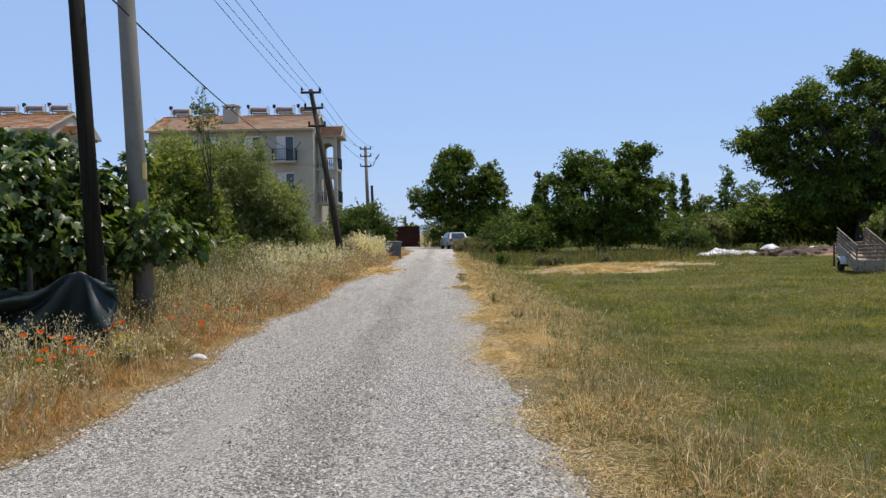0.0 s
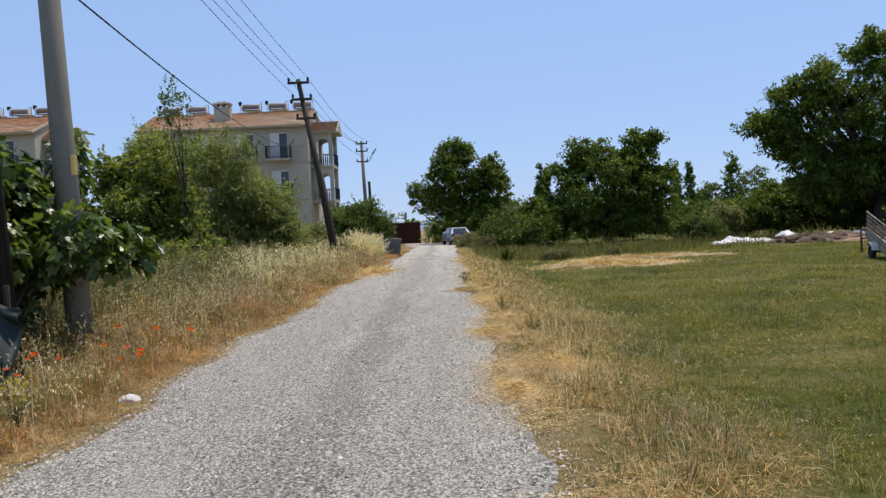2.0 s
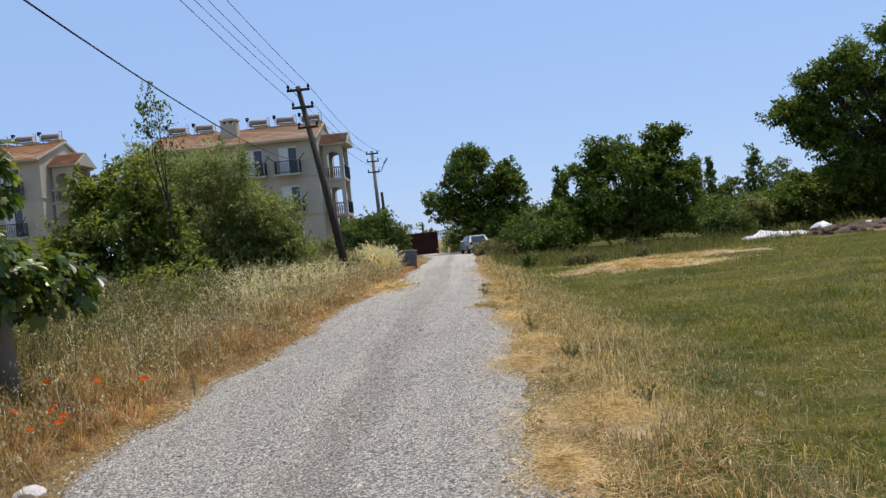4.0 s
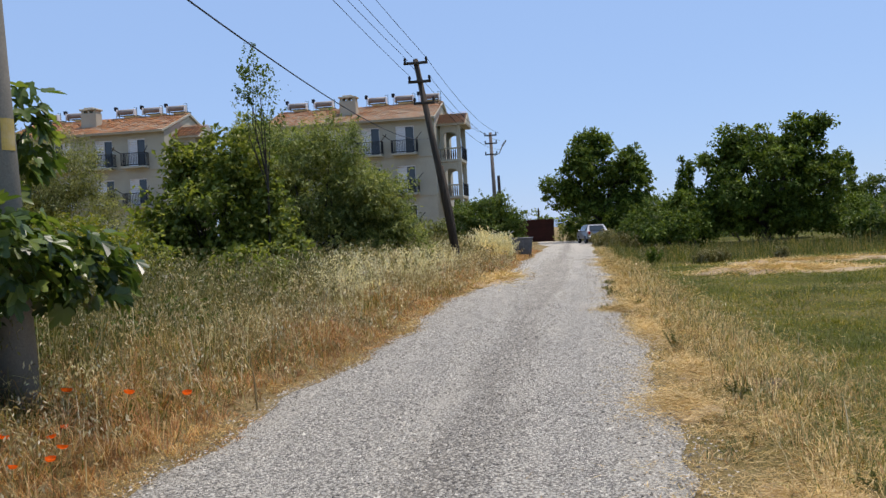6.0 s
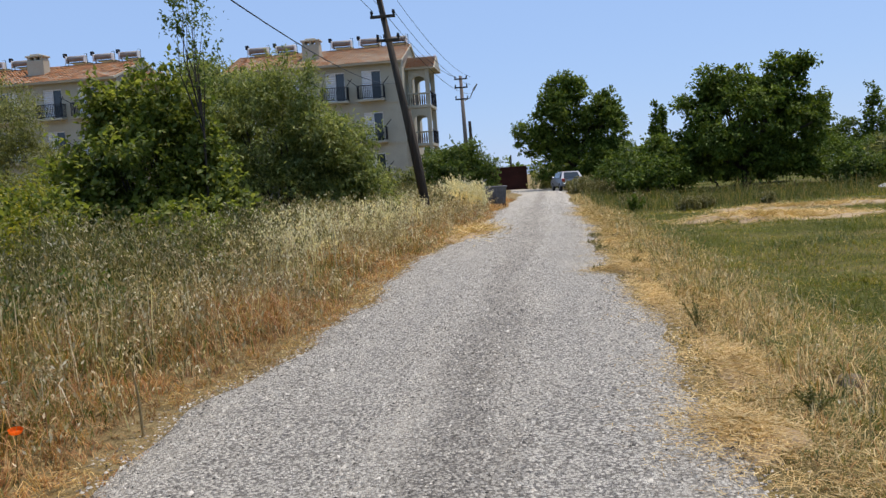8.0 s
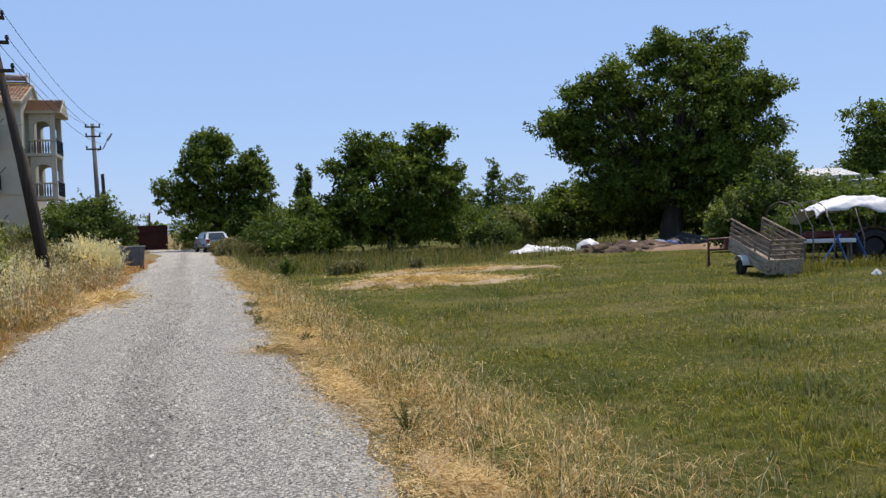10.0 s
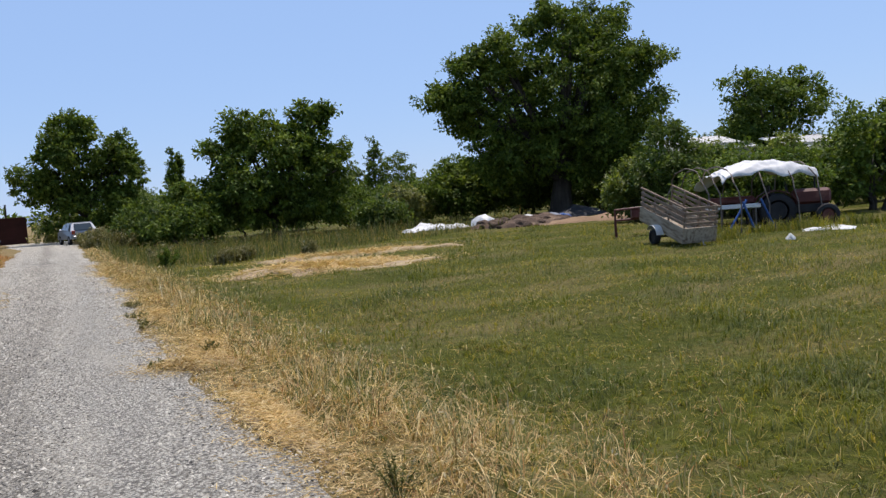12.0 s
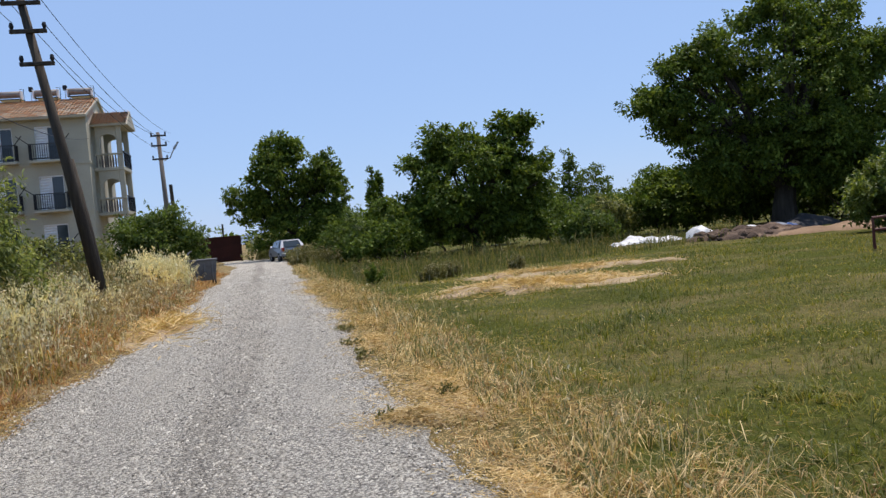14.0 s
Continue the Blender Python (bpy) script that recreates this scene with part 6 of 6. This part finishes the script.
M["straw_bed"] = rough_mat("strewn_straw", (0.30, 0.215, 0.12), (0.46, 0.355, 0.205), 1.4, 22.0, 0.95, 0.05, stain=(0.25, 0.165, 0.11))
M["soil"] = rough_mat("dug_soil", (0.055, 0.036, 0.025), (0.15, 0.098, 0.065), 1.5, 14.0, 0.95, 0.08, stain=(0.22, 0.15, 0.095))
M["sheet"] = rough_mat("white_plastic_sheet", (0.58, 0.57, 0.54), (0.72, 0.71, 0.68), 0.8, 9.0, 0.5, 0.003)
M["blue"] = rough_mat("blue_paint", (0.02, 0.06, 0.20), (0.04, 0.12, 0.32), 3.0, 30.0, 0.5, 0.002)
M["steel_sack"] = rough_mat("grey_blue_sacking", (0.20, 0.22, 0.25), (0.30, 0.32, 0.36), 2.0, 20.0, 0.8, 0.01)
M["sand"] = rough_mat("pale_earth", (0.19, 0.115, 0.062), (0.31, 0.205, 0.12), 1.0, 20.0, 0.95, 0.03)
rnd = random.Random(21)
for i in range(9):
    mound("straw_patch", "low spread of pale straw and earth on the grass", 7.4 + rnd.uniform(-2.4, 2.4), 38.2 + rnd.uniform(-1.3, 1.5), rnd.uniform(0.5, 1.3), rnd.uniform(0.4, 0.9), rnd.uniform(0.03, 0.08), M["straw_bed"], seed=50.0 + i, category="straw", rough=0.9, edge=1.2, n=30)
for i in range(5):
    mound("straw_patch", "thin strip of pale straw on the grass", 7.2 + i * 1.15, 43.0 + rnd.uniform(-0.4, 0.5), rnd.uniform(0.6, 1.1), rnd.uniform(0.4, 0.7), 0.07, M["straw_bed"], seed=70.0 + i, category="straw", rough=0.9, edge=1.2, n=30)
mound("straw_patch", "flat golden straw on the lane edge", -2.1, 33.0, 0.75, 3.0, 0.05, M["straw_bed"], seed=7.0, category="straw")
edge_straw = [(1.6, 12.2, 0.6, 0.8), (1.1, 14.7, 0.35, 0.55), (1.02, 10.7, 0.28, 0.6), (1.42, 16.4, 0.3, 1.2), (1.25, 19.9, 0.22, 1.2), (0.95, 22.5, 0.35, 0.3), (1.4, 23.5, 0.25, 1.3), (1.3, 27.5, 0.2, 1.0)]
for i, (ex, ey, ra, rb) in enumerate(edge_straw):
    mound("straw_patch", "flattened golden straw at the gravel edge", ex, ey, ra * 0.75, rb * 0.75, 0.03, M["straw_bed"], seed=30.0 + i, category="straw", edge=0.7)
n = 48000
w = np.array([ra * rb for _, _, ra, rb in edge_straw])
pk = RNG.choice(len(w), n, p=w / w.sum())
es = np.array(edge_straw)[pk]
a, r = RNG.uniform(0, 6.283, n), np.abs(RNG.normal(0, 0.75, n))
px, py = es[:, 0] + es[:, 2] * r * np.cos(a), es[:, 1] + es[:, 3] * r * np.sin(a)
a2 = RNG.uniform(0, 6.283, n)
v, f = cards(np.stack([px, py, np.maximum(height(px, py), np.where(px < road_right(py), 0.03, -1)) + 0.05 * np.clip(1 - r, 0, 1) + RNG.uniform(0.01, 0.05, n)], 1), unit(np.stack([np.cos(a2), np.sin(a2), RNG.normal(0, 0.22, n)], 1)), unit(RNG.normal(size=(n, 3)) * 0.4 + [0, 0, 1]), RNG.uniform(0.03, 0.11, n), wide(py, 0.0042))
tagged(raw("straw_stalks", v, f, M["straw"]), "broken golden straw stalks beside the lane", "straw", kind="stuff")
n = 15000
a, r = RNG.uniform(0, 6.283, n), np.abs(RNG.normal(0, 0.6, n))
px = np.where(np.arange(n) < 8500, 7.2 + 2.9 * r * np.cos(a), np.where(np.arange(n) < 12500, 9.6 + 3.2 * r * np.cos(a), -2.1 + 0.8 * r * np.cos(a)))
py = np.where(np.arange(n) < 8500, 38.3 + 1.7 * r * np.sin(a), np.where(np.arange(n) < 12500, 43.2 + 0.9 * r * np.sin(a), 33.0 + 3.0 * r * np.sin(a)))
pz = height(px, py) + np.where(np.arange(n) < 12500, 0.10 * np.clip(1 - r ** 2, 0, 1), 0.05) + 0.03
v, f = cards(np.stack([px, py, pz], 1), unit(np.stack([np.cos(a * 7), np.sin(a * 7), RNG.normal(0, 0.3, n)], 1)), unit(RNG.normal(size=(n, 3)) * 0.4 + [0, 0, 1]), RNG.uniform(0.15, 0.4, n), np.full(n, 0.022))
tagged(raw("loose_straw", v, f, M["straw"]), "loose straw stalks strewn over the patches", "straw", kind="stuff")
mound("earth_mound", "long brown heap of dug soil under the big tree", 21.8, 52.5, 3.2, 2.0, 0.34, M["soil"], seed=2.0, rough=0.5)
for i in range(70):
    a, r = rnd.uniform(0, 6.283), rnd.uniform(0, 1) ** 0.6
    rock("clod", 21.8 + 3.3 * r * math.cos(a), 52.4 + 1.9 * r * math.sin(a), rnd.uniform(0.12, 0.30), M["soil"], "dark clod of dug earth on the soil heap", 0.7, "clod").location.z += 0.28 * (1 - r * r)
mound("earth_mound", "flat pale earth bank beside the heap", 26.0, 50.6, 4.8, 1.5, 0.2, M["sand"], seed=5.0, rough=0.4)
mound("plastic_sheet", "crumpled white plastic sheet spread on the ground", 18.5, 56.6, 1.9, 1.0, 0.2, M["sheet"], rough=1.1, seed=8.0, category="sheet", edge=0.8)
rock("filled_sack", 20.9, 54.9, 0.75, M["sheet"], "bulging white sack on the soil heap", 0.72, "sack")
rock("filled_sack", 23.3, 54.5, 0.5, M["sheet"], "white sack lying on the soil heap", 0.7, "sack")
rock("filled_sack", 25.0, 54.9, 0.55, M["steel_sack"], "dusty grey-blue sack among the heap", 0.6, "sack")
# near-black cover on the junk also stands in for shade by the trunk
mound("scrap_cover", "dark crumpled cover over scrap under the tree", 28.2, 57.8, 2.4, 1.2, 0.42, M["black"], rough=0.4, seed=18.0)
mound("blue_tarpaulin", "crumpled blue tarpaulin beside the trunk", 27.2, 57.0, 0.7, 0.4, 0.25, M["blue"], rough=0.4, seed=19.0)
mound("plastic_sheet", "pale flat sheet lying before the tractor shelter", 20.7, 32.4, 1.0, 0.5, 0.05, M["sheet"], rough=0.8, seed=21.0, category="sheet", edge=0.7)
mound("plastic_sheet", "white bundled sheet beside the blue box", 26.9, 32.3, 1.0, 0.7, 0.42, M["sheet"], rough=0.8, seed=23.0, category="sheet")
mound("plastic_sheet", "pale sheet on the grass by the bundle", 24.6, 31.4, 1.1, 0.5, 0.06, M["sheet"], rough=0.6, seed=25.0, category="sheet")

# plain lump stands in for an unidentified small white thing
rock("stone", 17.6, 30.9, 0.14, M["sheet"], "small white lump lying in the mown grass", 1.1)

bx = thing("blue_box", pose(27.4, 33.6, float(height(27.4, 33.6)), 0, 0, -40), "weathered light blue wooden box with a grey lid", "box")
M["pale_blue"] = rough_mat("pale_blue_paint", (0.20, 0.28, 0.36), (0.30, 0.38, 0.45), 3.0, 30.0, 0.7, 0.003, stain=(0.30, 0.28, 0.25))
part("body", boxes(((0, 0, 0.55), (0.8, 0.6, 0.7)), bevel=0.02), M["pale_blue"], bx)
part("lid", boxes(((0, 0, 0.94), (0.9, 0.7, 0.07)), bevel=0.015), M["steel"], bx)
for sx in (-1, 1):
    for sy in (-1, 1):
        part("leg", boxes(((sx * 0.34, sy * 0.24, 0.1), (0.08, 0.08, 0.22))), M["grey_wood"], bx)

# ---- trailer ----
M["slat_wood"] = rough_mat("brown_slats", (0.17, 0.12, 0.085), (0.32, 0.24, 0.17), 2.0, 30.0, 0.9, 0.006, stretch=(0.5, 4, 4))
M["board"] = rough_mat("weathered_trailer_boards", (0.24, 0.185, 0.125), (0.48, 0.405, 0.305), 3.0, 30.0, 0.9, 0.008, stretch=(0.7, 4, 4), stain=(0.12, 0.072, 0.042))
tr = thing("farm_trailer", pose(15.82, 32.4, float(height(15.8, 32.4)) + 0.02, 0, -15, 81) @ Matrix.Scale(0.92, 4), "old tipped farm trailer with grey boards and slatted sides", "trailer")
L, Wd = 2.6, 1.1
part("bed", boxes(((L / 2, 0, 0.1), (L, Wd, 0.07))), M["board"], tr)
for s in (-1, 1):
    part("side_board", boxes(((L / 2, s * Wd / 2, 0.33), (L, 0.045, 0.42)), bevel=0.008), M["board"], tr)
    for z in (0.66, 0.82, 0.98):
        part("slat", boxes(((L / 2, s * Wd / 2, z), (L, 0.03, 0.085)), bevel=0.006), M["slat_wood"], tr)
    part("top_rail", boxes(((L / 2, s * Wd / 2, 1.13), (L + 0.1, 0.05, 0.06)), bevel=0.006), M["slat_wood"], tr)
    for x in (0.05, 0.95, 1.8, L - 0.05):
        part("stake", boxes(((x, s * (Wd / 2 - 0.04), 0.66), (0.05, 0.05, 0.96)), bevel=0.006), M["slat_wood"], tr)
    wheel(tr, (1.35, s * (Wd / 2 + 0.14), -0.1), 0.24, 0.17, "Y", rim_mat="iron")
    fb = bmesh.new()
    for k in range(6):
        a0, a1 = radians(20 + k * 23.3), radians(20 + (k + 1) * 23.3)
        fb.faces.new([fb.verts.new((1.35 + 0.32 * math.cos(t), s * (Wd / 2 + 0.14) + w, -0.06 + 0.32 * math.sin(t))) for t, w in ((a0, -0.12), (a1, -0.12), (a1, 0.12), (a0, 0.12))])
    bmesh.ops.remove_doubles(fb, verts=fb.verts, dist=0.001)
    fe = part("mudguard", fb, M["sheet"], tr, "pale worn mudguard")
    fe.modifiers.new("thickness", "SOLIDIFY").thickness = 0.015
for x in (0.0, L):
    part("end_board", boxes(((x, 0, 0.33), (0.045, Wd, 0.42)), bevel=0.008), M["board"], tr)
    for z in (0.66, 0.82, 0.98, 1.13) if x == 0 else ():
        part("slat", boxes(((x, 0, z), (0.03, Wd, 0.075)), bevel=0.006), M["slat_wood"], tr)
part("axle", tubes(([(1.35, -0.7, -0.1), (1.35, 0.7, -0.1)], 0.035)), M["iron"], tr)
part("tow_hook", tubes(([(0.02, -0.1, 0.2), (-0.06, -0.12, 0.02), (-0.3, -0.3, -0.02)], 0.018)), M["steel"], tr, "pale bent tow hook")
part("bed_board", boxes(*[((L / 2, -Wd / 2 + 0.12 + i * 0.2, 0.15), (L - 0.1, 0.18, 0.03)) for i in range(5)]), M["board"], tr)

# ---- tractor shelter ----
z0 = float(height(20.5, 34.5))
sh = thing("tractor_shelter", pose(21.0, 35.5, z0, 0, 0, -8), "hoop shelter half covered with a torn white sheet", "shelter")
span, rise = 1.25, 2.15
M["hoop"] = rough_mat("hoop_pipe", (0.14, 0.11, 0.09), (0.22, 0.18, 0.15), 3.0, 30.0, 0.6, 0.001, metal=0.4)
for hx in (-2.6, -2.2, -1.5, -0.5, 0.6, 1.5):
    pts = [(hx + 0.05 * math.sin(k * 2.1 + hx), -span * math.cos(math.pi * k / 14), rise * math.sin(math.pi * k / 14) ** 0.62 * 0.98) for k in range(15)]
    part("hoop", tubes((pts, 0.022), sides=6), M["hoop"], sh)
nu, nv = 44, 26
U, V = np.meshgrid(np.linspace(0, 1, nu), np.linspace(0, 1, nv))
X = -1.75 + 3.5 * U + 0.06 * np.sin(V * 13)
ang = np.pi * (0.30 + 0.45 * V + 0.02 * np.sin(U * 17) + 0.03 * np.sin(U * 5 + 1))
Y = -(span + 0.03) * np.cos(ang)
Z = rise * np.sin(ang) ** 0.62 + 0.05 - 0.34 * (1.8 * U - 1.05) ** 2 + 0.05 * np.sin(U * 7 + V * 5) * np.sin(V * 9 + 1) - 0.03 * np.abs(np.sin(U * 7.8 + 0.6)) + 0.03 * np.abs(np.sin(U * 21 + V * 14)) + 0.025 * np.sin(U * 19 - V * 30) - 0.45 * np.clip(0.09 - V, 0, 1) * 10 * 0.25 - 0.3 * np.clip(U - 0.85, 0, 1)
ii, jj = np.meshgrid(np.arange(nu - 1), np.arange(nv - 1))
q = (jj * nu + ii).ravel()
cov = raw("cover_sheet", np.stack([X, Y, Z], -1).reshape(-1, 3), np.stack([q, q + 1, q + nu + 1, q + nu], 1), M["sheet"], sh, smooth=True)
cov["label"] = "wrinkled white plastic cover"
cov.modifiers.new("thickness", "SOLIDIFY").thickness = 0.008
for p0, p1 in (((-1.1, -1.35, 0.0), (-1.4, -1.2, 0.95)), ((-0.35, -1.35, 0.0), (-0.75, -1.2, 1.0)), ((-1.9, -1.2, 0.15), (-1.2, -1.1, 1.0))):
    part("blue_prop", tubes((((p0), (p1)), 0.035), sides=8), M["blue"], sh, "bright blue metal prop")

M["tractor_red"] = rough_mat("faded_tractor_red", (0.07, 0.02, 0.016), (0.13, 0.032, 0.024), 3.0, 30.0, 0.5, 0.002, stain=(0.16, 0.07, 0.05))
tc = thing("tractor", pose(21.7, 34.95, z0, 0, 0, -38), "small faded red tractor parked under the shelter", "tractor")
part("bonnet", boxes(((0.75, 0, 0.95), (1.15, 0.55, 0.5)), bevel=0.09), M["tractor_red"], tc)
part("engine", boxes(((0.6, 0, 0.6), (1.3, 0.4, 0.34)), bevel=0.03), M["black"], tc)
part("seat", boxes(((-0.35, 0, 1.02), (0.4, 0.45, 0.1)), ((-0.54, 0, 1.22), (0.08, 0.45, 0.34)), bevel=0.03), M["black"], tc)
part("steering_wheel", tubes(([(0.12, 0, 1.0), (0.0, 0, 1.28)], 0.02), ([(0.0, 0.17 * math.sin(k * 0.7), 1.28 + 0.17 * math.cos(k * 0.7)) for k in range(10)], 0.015)), M["black"], tc)
part("exhaust", tubes(([(0.9, 0.15, 1.15), (0.9, 0.15, 1.6)], 0.03)), M["iron"], tc)
for s in (-1, 1):
    wheel(tc, (-0.35, s * 0.55, 0.56), 0.56, 0.32, "Y", rim_mat="iron")
    wheel(tc, (1.15, s * 0.5, 0.35), 0.35, 0.2, "Y", rim_mat="tractor_red")
    fb = bmesh.new()
    for k in range(6):
        a0, a1 = radians(10 + k * 25), radians(10 + (k + 1) * 25)
        fb.faces.new([fb.verts.new((-0.35 + 0.64 * math.cos(t), s * 0.55 + w, 0.56 + 0.64 * math.sin(t))) for t, w in ((a0, -0.18), (a1, -0.18), (a1, 0.18), (a0, 0.18))])
    bmesh.ops.remove_doubles(fb, verts=fb.verts, dist=0.001)
    part("mudguard", fb, M["tractor_red"], tc).modifiers.new("thickness", "SOLIDIFY").thickness = 0.02
wb = thing("work_bench", pose(20.1, 35.7, z0, 0, 0, -38), "low bench with a white board and dark red cover", "bench")
part("board", boxes(((0, -0.3, 0.78), (1.7, 0.08, 0.14)), bevel=0.02), M["white"], wb, "white painted edge board")
part("cover", boxes(((0, 0.1, 0.95), (1.5, 0.7, 0.28)), bevel=0.1), M["tractor_red"], wb, "dark red padded cover")
for x in (-0.7, 0.7):
    for y in (-0.25, 0.4):
        part("leg", tubes(([(x, y, 0), (x, y, 0.8)], 0.035)), M["grey_wood"], wb)
fr = thing("rusty_implement", pose(17.4, 37.5, float(height(17.4, 37.5)), 0, 0, -30), "rusty red farm implement frame by the trailer", "implement")
part("frame", tubes(([(-0.5, 0, 0), (-0.5, 0, 0.9), (0.6, 0, 0.95), (0.7, 0, 0)], 0.05), ([(-0.5, 0, 0.55), (1.0, 0.3, 0.6)], 0.04)), M["tractor_red"], fr)
part("box", boxes(((0.3, 0.2, 0.75), (0.5, 0.4, 0.3)), bevel=0.03), M["tractor_red"], fr)

# ---- sheds behind the orchard and the far country ----
def shed(x, y, w, d, hgt, label):
    s = thing("farm_shed", pose(x, y, float(height(x, y)), 0, 0, -12), label, "shed")
    part("wall", boxes(((0, 0, hgt / 2), (w, d, hgt))), M["plaster"], s)
    bm = bmesh.new()
    n = 24
    for k in range(n):
        box(bm, (-w / 2 - 0.2 + (k + 0.5) * (w + 0.4) / n, 0, hgt + 0.12 + 0.03 * (k % 2)), ((w + 0.4) / n, d + 0.6, 0.05), rot=Matrix.Rotation(radians(12), 4, "X"))
    part("roof", bm, M["sheet"], s, "pale corrugated roof")


shed(37.4, 57, 5.0, 4.0, 3.8, "low farm shed with a pale roof behind the orchard")
shed(44.5, 55, 4.0, 3.5, 3.5, "small farm shed with a pale roof between trees")
far = [(bx, 0, 0.0, 14.0, 6.0, RNG.uniform(4.5, 9.0)) for bx in np.arange(-330, 420, 16)]
v, f = foliage(far, 2400, 16, 1.9, 1.6, low=-0.5, hollow=0.3)
fw = raw("distant_woods", v + [0, 330, 0], f, M["leaf_dark"])
tagged(fw, "hazy line of trees along the horizon", "woods", kind="stuff")
near_belt = [(bx, RNG.uniform(-3, 3), 0.3, 2.6, 2.0, RNG.uniform(1.6, 3.0)) for bx in np.arange(4, 64, 2.6)]
v, f = foliage(near_belt, 900, 30, 0.34, 0.42, low=-0.3)
tagged(raw("hedgerow", v + [0, 98, 0], f, M["leaf_mid"]), "overgrown green hedgerow beyond the field", "hedge", kind="stuff")
orchard_belt = [(bx, RNG.uniform(-1, 1), 0.3, 1.6, 1.2, RNG.uniform(2.2, 3.4)) for bx in np.arange(34, 60, 1.7)]
v, f = foliage(orchard_belt, 700, 30, 0.26, 0.32, low=-0.3)
tagged(raw("orchard_hedge", v + [0, 50, 0], f, M["leaf_dark"]), "dense dark hedge behind the orchard trees", "hedge", kind="stuff")
# the haze of distance is painted into the hills as a blue base colour
M["hill"] = rough_mat("haze_blue_hills", (0.20, 0.26, 0.36), (0.24, 0.30, 0.40), 0.002, 0.02, 1.0, 0.1, spec=0.0)
hx = np.linspace(-2600, 2600, 160)
hz = 14 + 34 * np.abs(np.sin(hx * 0.0017 + 1.1)) + 22 * np.sin(hx * 0.006) + 10 * np.sin(hx * 0.017)
hv = np.concatenate([np.stack([hx, 2600 + 0 * hx, hz - 60 * 0], 1), np.stack([hx, 2300 + 0 * hx, hx * 0 - 5], 1)])
i = np.arange(159)
tagged(raw("backdrop", hv, np.stack([i + 160, i + 161, i + 1, i], 1), M["hill"], kind="structure", smooth=True), "low hills on the horizon in painted haze blue", "hills")
